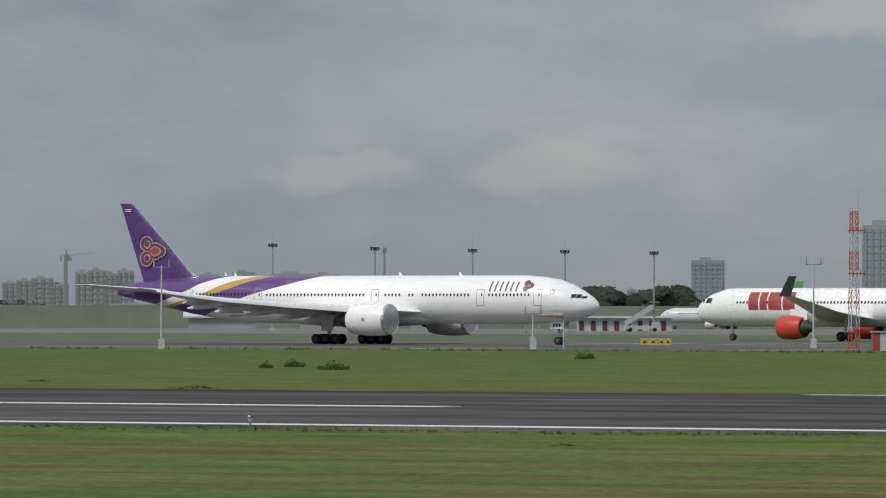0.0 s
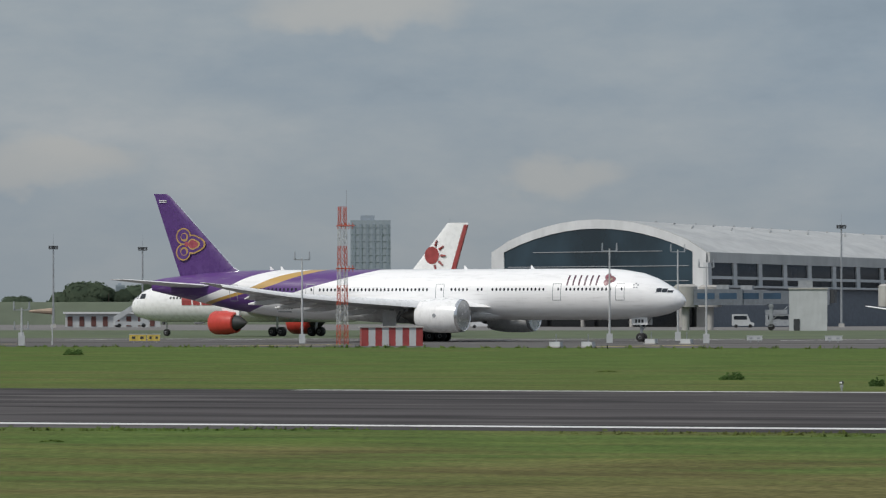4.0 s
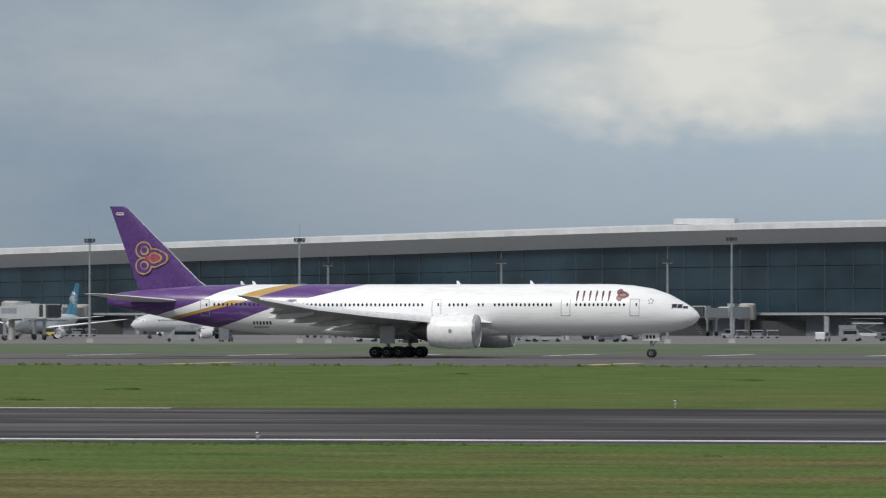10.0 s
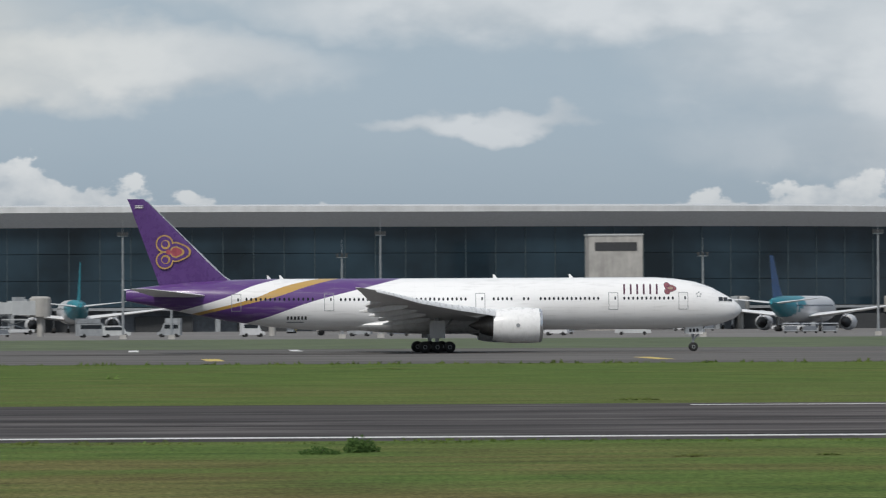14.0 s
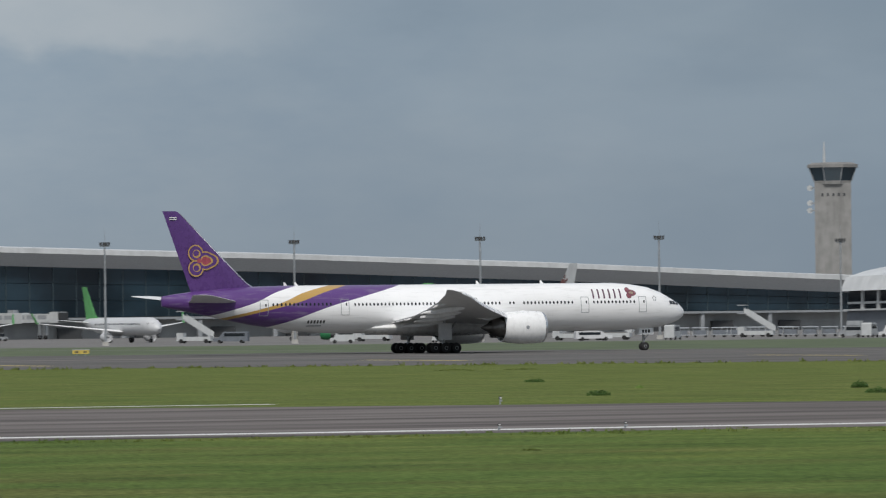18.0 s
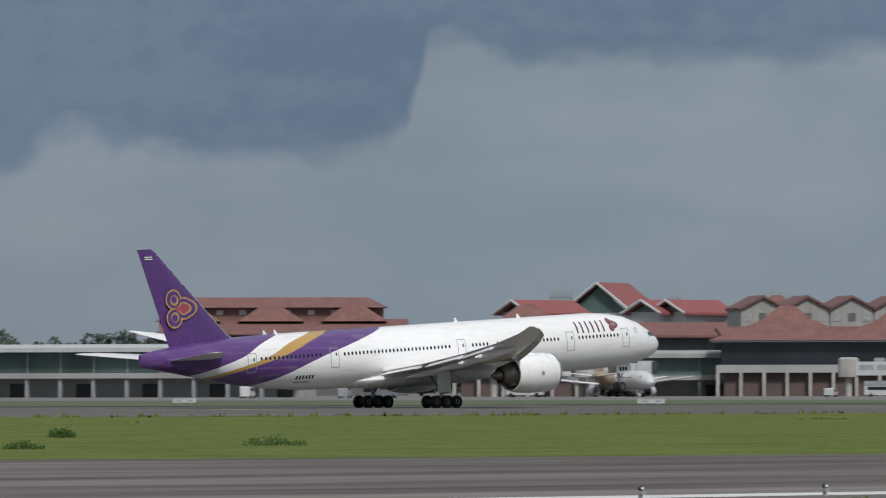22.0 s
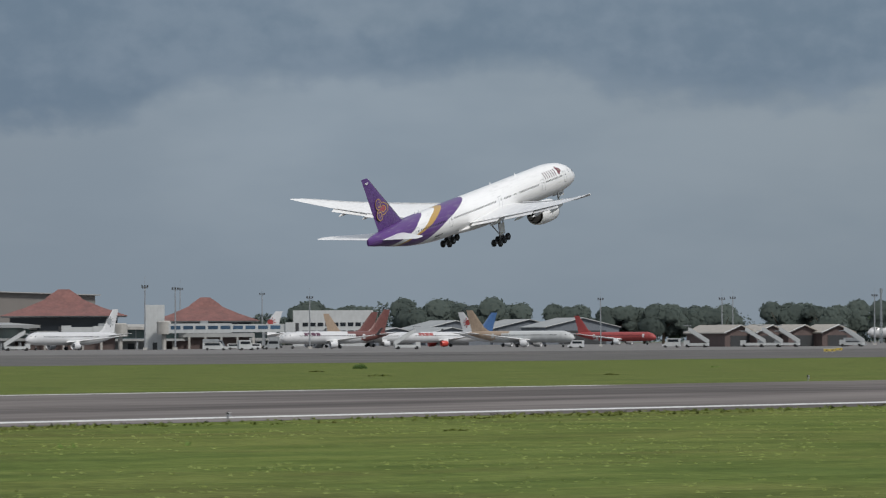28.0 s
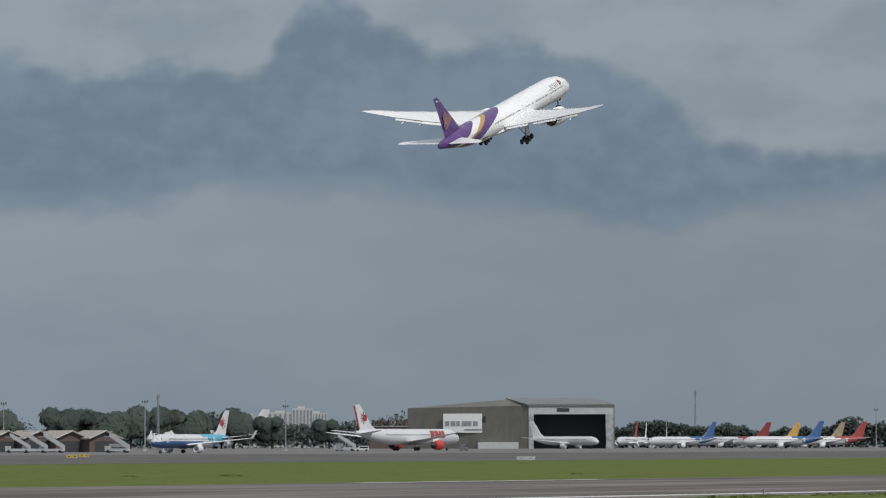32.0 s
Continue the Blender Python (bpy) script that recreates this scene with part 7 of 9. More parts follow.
def gable_hall(at, turn, w, L, ze, zp, label, glazed=True):
    """A hall whose glazed gable faces the field; white verges."""
    p = thing("gabled_hall", pose(at[0], at[1], 0, 0, 0, turn), label, "building", "red-roofed halls")
    part("wall", boxed((-w / 2, 0, 0), (w / 2, L, ze)), WHITE_DULL, p)
    bm = bmesh.new()
    v = [bm.verts.new(k) for k in ((-w / 2 + 0.6, -0.1, ze), (w / 2 - 0.6, -0.1, ze), (0, -0.1, zp - 0.8))]
    bm.faces.new(v)
    part("gable_glass", bm, TEAL_GLASS, p, "blue-green gable window")
    for s in (-1, 1):
        bm = bmesh.new()
        loft(bm, [[(0, y, zp), (0, y, zp + 0.5), (s * (w / 2 + 1.5), y, ze - 0.2), (s * (w / 2 + 1.5), y, ze - 0.8)] for y in (-2, L + 2)])
        bmesh.ops.recalc_face_normals(bm, faces=bm.faces)
        part("roof_slope", bm, HALL_RED, p)
        bm = bmesh.new()
        rod(bm, (0, -2.3, zp + 0.3), (s * (w / 2 + 1.5), -2.3, ze - 0.4), 0.36, 0.36, 6)
        part("verge", bm, WHITE_DULL, p)


gable_hall((1174.7, 1326.4), -60.0, 17, 24, 20.9, 28.1, "hall with a red roof, white verges and a blue-green gable")
gable_hall((1363.4, 1175.1), -10.7, 13, 17, 27.1, 32.1, "hall with a red roof, white verges and a blue-green gable")
for (x, y), a, w, L, ze, zp in (((1326.8, 1250.1), -7.9, 11, 24, 26.9, 30.5), ((1331.4, 1245.0), -8.1, 11, 16, 26.9, 30.5), ((1336.1, 1239.7), -8.4, 11, 16, 26.9, 30.5), ((1340.6, 1234.5), -8.7, 11, 16, 26.9, 30.5), ((1345.2, 1229.3), -9.0, 11, 16, 26.9, 30.5),
                                ((1269.1, 1194.6), -8.1, 9, 16, 24.2, 26.7), ((1273.5, 1189.7), -8.4, 9, 16, 24.2, 26.7), ((1289.7, 1171.1), -8.9, 10, 29, 24.2, 26.9), ((1310.4, 1145.2), -10.1, 9, 18, 25.2, 27.8),
                                ((1134.5, 1312.7), -82.0, 9, 20, 20.6, 23.2), ((1158.1, 1291.1), -78.0, 9, 9, 20.6, 23.2), ((1162.6, 1286.9), -80.0, 9, 18, 20.6, 23.2)):
    gable_hall((x, y), a, w, L, ze, zp, "stepped red roofs with white verges")
# maroon-walled terminal with red roofs
x, y = (1075.6, 1336.3)
k = 1700 / 12120.0
p = thing("maroon_terminal", pose(x, y, 0, 0, 0, -39.3), "maroon-walled terminal under low red tiled roofs", "terminal")
z0, z1 = 18.2, 24.2
part("wall", boxed((-200 * k, 0, 0), (235 * k, 22, z0)), BROWN_WALL, p)
part("upper_roof", loft(bmesh.new(), [[(-205 * k, -2, z1 - 2.6), (200 * k, -2, z1 - 2.6), (200 * k, 20, z1 - 2.6), (-205 * k, 20, z1 - 2.6)], [(-165 * k, 7, z1), (165 * k, 7, z1), (165 * k, 12, z1), (-165 * k, 12, z1)]]), TILE_RED, p)
part("upper_wall", boxed((-195 * k, 0, z0), (192 * k, 18, z1 - 2.6)), PIER, p)
for i in range(3):
    xc = (-150 + 145 * i) * k
    part("roof_bay", loft(bmesh.new(), [[(xc - 8, -6, z0), (xc + 8, -6, z0), (xc + 8, 2, z0), (xc - 8, 2, z0)], [(xc - 2.5, -1.5, z0 + 3.8), (xc + 2.5, -1.5, z0 + 3.8), (xc + 2.5, 1.5, z0 + 3.8), (xc - 2.5, 1.5, z0 + 3.8)]]), TILE_RED, p)
part("lower_roof", loft(bmesh.new(), [[(s_, -16, 14.8), (s_, -16, 15.1), (s_, 0, z0 + 0.6), (s_, 0, z0)] for s_ in (-200 * k, 235 * k)]), TILE_RED, p)
# lower wall coloured dark for the shade under its roof
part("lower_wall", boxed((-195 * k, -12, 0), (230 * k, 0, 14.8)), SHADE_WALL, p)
for i in range(9):
    part("window", boxed((-180 * k + i * 5.6, -0.1, z1 - 4.4), (-180 * k + i * 5.6 + 1.6, 0.0, z1 - 3.2)), WHITE_DULL, p)
# far grey hall behind the pavilions
m, L = long_local((2196.5, 1628.8), (2316.4, 1502.3))
p = thing("far_hall", m, "long hazy grey-brown hall behind the pavilions", "building")
part("wall", loft(bmesh.new(), [[(x_, 0, 0), (x_, 20, 0), (x_, 20, z_), (x_, 0, z_)] for x_, z_ in ((0, 27.0), (L, 21.0))]), FAR_HALL, p)
part("roof", loft(bmesh.new(), [[(x_, -2, z_), (x_, 22, z_), (x_, 22, z_ + 0.4), (x_, -2, z_ + 0.4)] for x_, z_ in ((-2, 27.1), (L + 2, 20.9))]), FASCIA, p)
x, y = (1439.2, 1139.8)
p = thing("dormer_block", pose(x, y, 0, 0, 0, -53.1), "block with a row of dark pointed dormers under red tiles", "building")
k = 1800 / 12120.0
zz, z3 = 21.6, 26.2
part("wall", boxed((-170 * k, 0, 0), (98 * k, 14, z3 - 1)), PIER, p)
part("roof", boxed((-172 * k, -1, z3 - 1), (100 * k, 15, z3)), TILE_RED, p)
for i in range(11):
    xc = (-156 + 24 * i) * k
    bm = bmesh.new()
    loft(bm, [[(xc - 1.7, -1.3, z3 - 3.2), (xc + 1.7, -1.3, z3 - 3.2), (xc, -1.3, z3 - 0.6)], [(xc - 1.7, 0, z3 - 3.2), (xc + 1.7, 0, z3 - 3.2), (xc, 0, z3 - 0.6)]])
    part("dormer", bm, DARK, p)
    part("dormer_window", boxed((xc - 1.0, -0.2, zz), (xc + 1.0, 0.0, z3 - 3.4)), WINDOW, p)


# ---------------------------------------------------------------- jet bridges, stairs and vehicles
def jet_bridge(at, turn, length, label, z=4.6, mat=None, glazed=False):
    """Local x runs from the round house out to the cab."""
    mat = mat or WHITE_DULL
    ob = thing("jet_bridge", pose(at[0], at[1], 0, 0, 0, turn), label, "jet bridge", "jet bridges")
    part("rotunda", lathe(bmesh.new(), [(0, 0.7), (z - 0.6, 0.7), (z - 0.5, 2.2), (z + 3.2, 2.2), (z + 3.6, 1.6)], k=14, axis="z"), CONCRETE, ob, smooth=True)
    part("tunnel", boxed((1.5, -1.5, z - 0.2), (length * 0.55, 1.5, z + 2.7)), mat, ob)
    part("sliding_tunnel", boxed((length * 0.5, -1.25, z), (length, 1.25, z + 2.4)), mat, ob)
    n_ = max(3, int(length / 4))
    for i in range(n_):
        x0, x1 = 2.2 + (length - 3) * i / n_, 2.2 + (length - 3) * (i + 0.8) / n_
        w = 1.53 if x1 < length * 0.55 else 1.28
        part("tunnel_window", boxed((x0, -w, z + 0.9), (x1, -w + 0.04, z + 2.0)), BLUE_GLASS if glazed else GREY, ob)
    part("cab", boxed((length, -1.8, z - 0.1), (length + 3.0, 1.8, z + 2.9)), mat, ob)
    part("canopy", boxed((length + 3.0, -1.6, z + 0.2), (length + 3.8, 1.6, z + 2.7)), DARK, ob)
    for y in (-1.2, 1.2):
        part("drive_leg", boxed((length * 0.82 - 0.3, y - 0.25, 0.6), (length * 0.82 + 0.3, y + 0.25, z)), STEEL, ob)
        part("drive_wheel", lathe(bmesh.new(), [(-0.25, 0.6), (0.25, 0.6)], (length * 0.82, y, 0.6), 12, "y"), BLACK, ob)
    part("cross_beam", boxed((length * 0.82 - 0.4, -1.6, z - 0.6), (length * 0.82 + 0.4, 1.6, z - 0.2)), STEEL, ob)
    bm = bmesh.new()
    for i in range(7):
        box(bm, (length + 0.3 - i * 0.7, -3.0, z - 0.35 - i * 0.62), (length + 1.1 - i * 0.7, -1.9, z - 0.25 - i * 0.62))
    rod(bm, (length + 1.0, -3.0, z + 0.6), (length - 4.0, -3.0, z - 3.6), 0.07, 0.07, 5)
    part("service_stair", bm, STEEL, ob)
    part("roof_unit", boxed((length * 0.3, -0.9, z + 2.7), (length * 0.3 + 2.2, 0.9, z + 3.5)), GREY, ob)


for (x, y), a, l in (((-352.2, 1224.8), 14.7, 22), ((-345.3, 1278.2), -46.1, 14), ((-227.6, 1281.6), 24.2, 14), ((-222.2, 1323.0), 198.8, 10), ((-148.9, 1251.9), 8.2, 12), ((-143.1, 1272.7), -9.1, 14)) + (
                     ((-81.8, 1267.6), 11.4, 12), ((-70.9, 1278.2), -9.1, 16), ((64.9, 1258.5), 3.3, 12), ((94.0, 1276.8), 184.1, 14), ((18.5, 1279.9), 199.2, 12), ((335.7, 1228.8), -17.0, 20), ((497.6, 1310.2), -14.6, 16), ((575.6, 1115.4), 159.4, 13), ((582.5, 1112.0), -16.0, 14)) + (
                     ((610.4, 1112.4), -22.8, 13), ((606.4, 1159.2), 157.9, 13), ((624.8, 1149.6), 157.0, 13), ((594.6, 1165.1), -18.6, 13), ((1013.7, 1073.4), -42.7, 18), ((1030.4, 1056.5), 134.3, 10), ((949.4, 1113.4), -39.0, 13), ((964.3, 1102.5), -52.0, 12)) + (
                     ((1159.3, 878.8), 133.3, 12), ((1404.0, 1068.0), -53.8, 27), ((1449.0, 1043.6), -52.4, 23), ((1766.7, 1139.8), 121.9, 15)):
    jet_bridge((x, y), a, l, "pale steel jet bridge on a wheeled leg")
jet_bridge((1751.7, 1114.6), -64.5, 37, "long jet bridge with blue glazed sides", 5.2, WHITE_DULL, True)
x, y = (1755.8, 1120.4)
p = thing("bridge_tower", pose(x, y, 0, 0, 0, -58.4), "tall plain white tower carrying a jet bridge", "building")
part("shaft", boxed((-2.9, -2, 0), (2.9, 2, 13.6)), WHITE_DULL, p)
part("side_door", boxed((-0.7, -2.1, 0), (0.7, -2.0, 2.2)), DARK, p)


def van(at, turn, mat, label, long=5.2, tall=2.3, kind=0):
    ob = thing("service_vehicle", pose(at[0], at[1], 0, 0, 0, turn), label, "vehicle", "service vehicles")
    bm = bmesh.new()
    prof = [(-long / 2, 0.4), (long / 2, 0.4), (long / 2, 1.0), (long * 0.34, 1.15), (long * 0.2, tall), (-long * 0.48, tall), (-long / 2, tall - 0.2)]
    loft(bm, [[(px_, yy, pz) for px_, pz in prof] for yy in (-0.95, 0.95)])
    bmesh.ops.recalc_face_normals(bm, faces=bm.faces)
    part("body", bm, mat, ob)
    for s in (-1, 1):
        part("side_window", boxed((-long * 0.42, s * 0.96 - 0.01, tall * 0.6), (long * 0.18, s * 0.96 + 0.01, tall * 0.88)), WINDOW, ob)
        for x_ in (-long * 0.32, long * 0.32):
            part("wheel", lathe(bmesh.new(), [(-0.12, 0.36), (0.12, 0.36)], (x_, s * 0.9, 0.36), 12, "y"), BLACK, ob)
    if kind:
        part("load", boxed((-long * 0.5, -1.05, tall), (long * 0.15, 1.05, tall + 0.9)), STEEL, ob)
    return ob


PALE = (WHITE_DULL, PARK_WHITE, WHITE_DULL, GREY, WHITE_DULL, PARK_WHITE, GREY, BLUE_GREY, WHITE_DULL)
r = random.Random(8)
spots = ((-357.1, 1182.1), (-353.3, 1183.1), (-349.6, 1184.2), (-366.7, 1179.4), (-332.4, 1188.6), (-398.9, 1119.3), (-389.2, 1122.4), (-392.7, 1121.3), (-383.5, 1124.1), (-379.0, 1146.4), (-370.7, 1148.9), (-547.7, 1250.1), (-540.2, 1253.2), (-534.8, 1255.5), (-588.9, 1210.1)) + (
         (-287.0, 1178.7), (-278.4, 1180.5), (-251.6, 1186.0), (-240.8, 1188.0), (-232.2, 1189.6), (-238.2, 1198.7), (-220.8, 1201.7), (-204.5, 1194.2), (-167.9, 1229.6), (-162.3, 1230.3), (-154.5, 1231.2), (-135.8, 1213.1), (-135.6, 1213.1), (-130.2, 1213.7), (-90.6, 1216.9), (-85.1, 1217.3), (-242.4, 1177.6), (-230.6, 1179.7), (-215.6, 1182.3), (-203.8, 1184.2)) + (
         (-28.4, 1209.7), (-22.4, 1209.8), (-15.3, 1209.9), (-10.3, 1210.0), (28.0, 1209.7), (32.4, 1209.6), (58.7, 1208.7), (79.5, 1207.6), (87.1, 1207.1), (-48.7, 1209.1), (-72.8, 1208.0), (117.6, 1204.8), (132.4, 1203.4), (42.6, 1209.3), (288.7, 1178.3), (309.6, 1173.5), (314.9, 1172.2), (296.7, 1176.5)) + (
         (436.9, 1111.4), (454.0, 1105.2), (480.9, 1094.8), (494.8, 1089.1), (532.3, 1091.4), (535.7, 1089.9), (539.6, 1088.1), (559.3, 1078.9), (442.4, 1191.9), (635.4, 1087.4), (639.6, 1085.0), (644.3, 1082.4), (647.0, 1080.8), (651.2, 1078.4), (580.5, 1127.4), (834.7, 1055.3), (849.1, 1043.5), (855.0, 1038.6), (948.0, 1011.8), (958.1, 1007.7), (971.4, 994.2), (943.7, 879.8)) + (
         (1006.2, 929.4), (1062.5, 971.2), (1119.2, 899.8), (1121.6, 896.6), (1125.4, 891.5), (1637.6, 1147.8), (1651.3, 1127.2), (1653.4, 1124.1), (1655.6, 1120.7), (1620.1, 1173.4), (1718.5, 1069.0), (1721.0, 1064.8), (1724.0, 1059.8), (1715.9, 1073.3), (1616.0, 1002.4), (1611.5, 1009.7), (1749.8, 971.8), (1807.3, 970.8), (1877.3, 944.4), (2054.0, 1034.9), (2089.8, 960.6), (2132.0, 988.5), (2195.3, 969.9))
for i, (x, y) in enumerate(spots):
    van((x, y), -math.degrees(math.atan2(x, y)) + r.choice((0, 180, 15, 170, 80)), PALE[i % len(PALE)], r.choice(("small pale service van on the apron", "white baggage truck on the apron", "pale crew bus beside parked aircraft")), r.choice((4.6, 5.4, 7.0)), r.choice((1.8, 2.3, 2.8)), i % 3 == 0)


def stairs(at, turn):
    ob = thing("boarding_stairs", pose(at[0], at[1], 0, 0, 0, turn), "white mobile boarding stairs parked on the apron", "stairs", "boarding stairs")
    part("truck", boxed((-3.6, -1.1, 0.5), (2.4, 1.1, 1.3)), WHITE_DULL, ob)
    part("truck_cab", boxed((2.4, -1.0, 0.5), (3.8, 1.0, 2.1)), WHITE_DULL, ob)
    for i in range(10):
        part("step", boxed((-3.4 + i * 0.55, -0.9, 1.3 + i * 0.34), (-2.8 + i * 0.55, 0.9, 1.4 + i * 0.34)), STEEL, ob)
    for s in (-1, 1):
        bm = bmesh.new()
        loft(bm, [[(-3.6, y_, 1.2), (2.4, y_, 4.9), (2.4, y_, 6.0), (-3.6, y_, 2.3)] for y_ in (s * 0.95, s * 1.0)])
        part("side_panel", bm, WHITE_DULL, ob)
    part("top_platform", boxed((2.0, -1.1, 4.7), (3.8, 1.1, 4.95)), STEEL, ob)
    part("platform_hood", boxed((2.0, -1.1, 6.4), (3.8, 1.1, 6.6)), GREY, ob)
    for x in (-2.6, 2.8):
        for y in (-1.0, 1.0):
            part("wheel", lathe(bmesh.new(), [(-0.15, 0.45), (0.15, 0.45)], (x, y, 0.45), 12, "y"), BLACK, ob)


for (x, y), a in (((-699.9, 1266.7), 37.8), ((323.9, 1190.6), 136.1), ((328.2, 1189.5), 135.9), ((488.5, 1124.0), 138.5), ((495.6, 1121.2), 143.1), ((445.3, 1222.6), 141.2), ((479.5, 1210.4), 139.7), ((917.5, 1068.0), 123.3), ((546.5, 1169.2), 141.7),
                  ((1641.2, 1095.0), -47.3), ((1818.7, 949.1), 107.5), ((1821.1, 944.6), 102.3), ((1823.4, 940.1), 102.2), ((1810.9, 964.1), 103.0), ((1859.0, 936.2), 96.7), ((2178.2, 1007.8), 104.8), ((1682.2, 989.5), -49.6)):
    stairs((x, y), a)


# ---------------------------------------------------------------- baggage carts in rows before the terminals
def baggage_cart(at, turn):
    ob = thing("baggage_cart", pose(at[0], at[1], 0, 0, 0, turn), "covered grey baggage cart standing on the apron", "cart", "baggage carts")
    part("deck", boxed((-1.6, -0.8, 0.45), (1.6, 0.8, 0.62)), STEEL, ob)
    part("end_panel", boxed((-1.6, -0.8, 0.62), (-1.52, 0.8, 1.9)), WHITE_DULL, ob)
    part("end_panel", boxed((1.52, -0.8, 0.62), (1.6, 0.8, 1.9)), WHITE_DULL, ob)
    part("roof", loft(bmesh.new(), [[(x_, -0.85, 1.9), (x_, 0.85, 1.9), (x_, 0.85, 1.96), (x_, 0, 2.12), (x_, -0.85, 1.96)] for x_ in (-1.65, 1.65)]), GREY, ob)
    part("luggage", boxed((-1.4, -0.7, 0.63), (1.2, 0.7, 1.5)), BLUE_GREY, ob)
    bm = bmesh.new()
    for x_ in (-1.1, 1.1):
        for y_ in (-0.7, 0.7):
            lathe(bm, [(-0.1, 0.25), (0.1, 0.25)], (x_, y_, 0.25), 8, "y")
    part("running_gear", bm, BLACK, ob)
    return ob


cart = None
for (x, y), n_, a in (((540.2, 1193.6), 5, 0), ((557.0, 1208.2), 4, 5), ((552.8, 1166.5), 5, -4), ((641.0, 1118.6), 4, 0), ((292.4, 1228.7), 4, 4), ((314.6, 1233.9), 4, 0), ((113.2, 1265.4), 4, -5), ((169.0, 1249.6), 3, 0), ((-1.1, 1260.0), 4, 6), ((-121.3, 1264.7), 4, 0), ((-239.2, 1249.3), 4, 0), ((-391.4, 1224.4), 4, 0), ((602.2, 1127.6), 3, 3), ((1655.7, 1144.2), 4, 0)):
    turn = -math.degrees(math.atan2(x, y)) + a
    c_, s_ = math.cos(math.radians(turn)), math.sin(math.radians(turn))
    for i in range(n_):
        px_, py_ = x + 3.9 * i * c_, y + 3.9 * i * s_
        if cart is None:
            cart = baggage_cart((px_, py_), turn)
        else:
            copy_thing(cart, pose(px_, py_, 0, 0, 0, turn))


# ---------------------------------------------------------------- sheds, hangars, hoardings
def shed(at, turn, w, d, ze, zp, label, wall, roof, door=True):
    ob = thing("shed", pose(at[0], at[1], 0, 0, 0, turn), label, "building", "apron sheds")
    bm = bmesh.new()
    loft(bm, [[(-w / 2, y, 0), (w / 2, y, 0), (w / 2, y, ze), (0, y, zp), (-w / 2, y, ze)] for y in (0, d)])
    bmesh.ops.recalc_face_normals(bm, faces=bm.faces)
    part("wall", bm, wall, ob)
    for s in (-1, 1):
        bm = bmesh.new()
        loft(bm, [[(0, y, zp + 0.05), (0, y, zp + 0.45), (s * (w / 2 + 0.8), y, ze + 0.1), (s * (w / 2 + 0.8), y, ze - 0.3)] for y in (-1.2, d + 1)])
        bmesh.ops.recalc_face_normals(bm, faces=bm.faces)
        part("roof_sheet", bm, roof, ob)
    if door:
        # flat dark sheet on the wall stands for the shade inside an open front
        part("door_opening", boxed((-w * 0.32, -0.12, 0), (w * 0.32, 0.02, ze * 0.8)), DARK, ob)
    part("verge", rod(bmesh.new(), (-w / 2 - 0.8, -1.25, ze), (0, -1.25, zp + 0.3), 0.18, 0.18, 5), WHITE_DULL, ob)
    return ob


for i, ((x, y), a) in enumerate((((1950.2, 1021.6), -34.2), ((1954.8, 1012.6), -34.5), ((1959.5, 1003.5), -34.7), ((1964.4, 993.9), -35.0), ((1991.7, 1049.9), -34.0))):
    shed((x, y), a, 11, 14, 4.4, 6.6, "open-fronted brown parking shed with a pale roof", BROWN_DULL, TAN_ROOF)
for (x, y), a, w, ze, zp, lab in (((2738.6, 1576.7), -40.4, 34, 7.0, 11.0, "blue-grey hangar with a pitched metal roof"), ((2798.9, 1571.5), -41.0, 36, 7.5, 11.5, "blue-grey hangar with a pitched metal roof"), ((2767.0, 1525.6), -41.5, 36, 8.0, 12.0, "blue-grey hangar with a pitched metal roof"),
                                  ((2552.0, 1500.0), -39.9, 24, 5, 7.5, "dark hangar with a pale roof"), ((2564.1, 1478.9), -40.4, 24, 5, 7.5, "dark hangar with a pale roof"), ((1168.4, 1000.3), -39.2, 13, 5.4, 8.2, "grey shed with a pale pitched roof")):
    shed((x, y), a, w, 34, ze, zp, lab, BLUE_GREY, FASCIA)
x, y = (2495.4, 1497.6)
p = thing("office_block", pose(x, y, 0, 0, 0, -59.2), "long white office block behind the apron", "building", "white blocks")
part("wall", boxed((-17, 0, 0), (17, 12, 15.2)), WHITE_DULL, p)
for i in range(9):
    part("window", boxed((-13 + i * 3.2, -0.1, 5.0), (-10.6 + i * 3.2, 0.02, 6.6)), WINDOW, p)
    part("window", boxed((-13 + i * 3.2, -0.1, 8.4), (-10.6 + i * 3.2, 0.02, 10.0)), WINDOW, p)
# maintenance hangar
x, y = (2893.3, 1245.6)
k = 3150 / 12120.0
p = thing("maintenance_hangar", pose(x, y, 0, 0, 0, -66.7), "large taupe maintenance hangar with an open front", "hangar")
zl, zr, zt = 18.8, 19.8, 22.6
bm = bmesh.new()
loft(bm, [[(-216 * k, 24, 0), (-216 * k, 24, zl), (-40 * k, 10, zt), (0, 0, zr), (0, 0, 0)], [(-206 * k, 60, 0), (-206 * k, 60, zl), (-30 * k, 60, zt), (10 * k, 60, zt), (10 * k, 60, 0)]])
bmesh.ops.recalc_face_normals(bm, faces=bm.faces)
part("side_wall", bm, TAUPE, p, "taupe ribbed metal side wall")
part("front_wall", boxed((0, -0.4, zr * 0.80), (150 * k, 3, zr)), WHITE_DULL, p, "white band over the door")
part("left_pier", boxed((0, -0.4, 0), (9 * k, 3, zr * 0.80)), CHECK, p)
part("right_pier", boxed((137 * k, -0.4, 0), (150 * k, 3, zr * 0.80)), CHECK, p)
# dark sheet behind the door, painted for the unlit hall
part("hall_dark", boxed((9 * k, 20, 0), (137 * k, 21, zr * 0.80)), DARK, p, "dark sheet standing in for the hangar's inner shade")
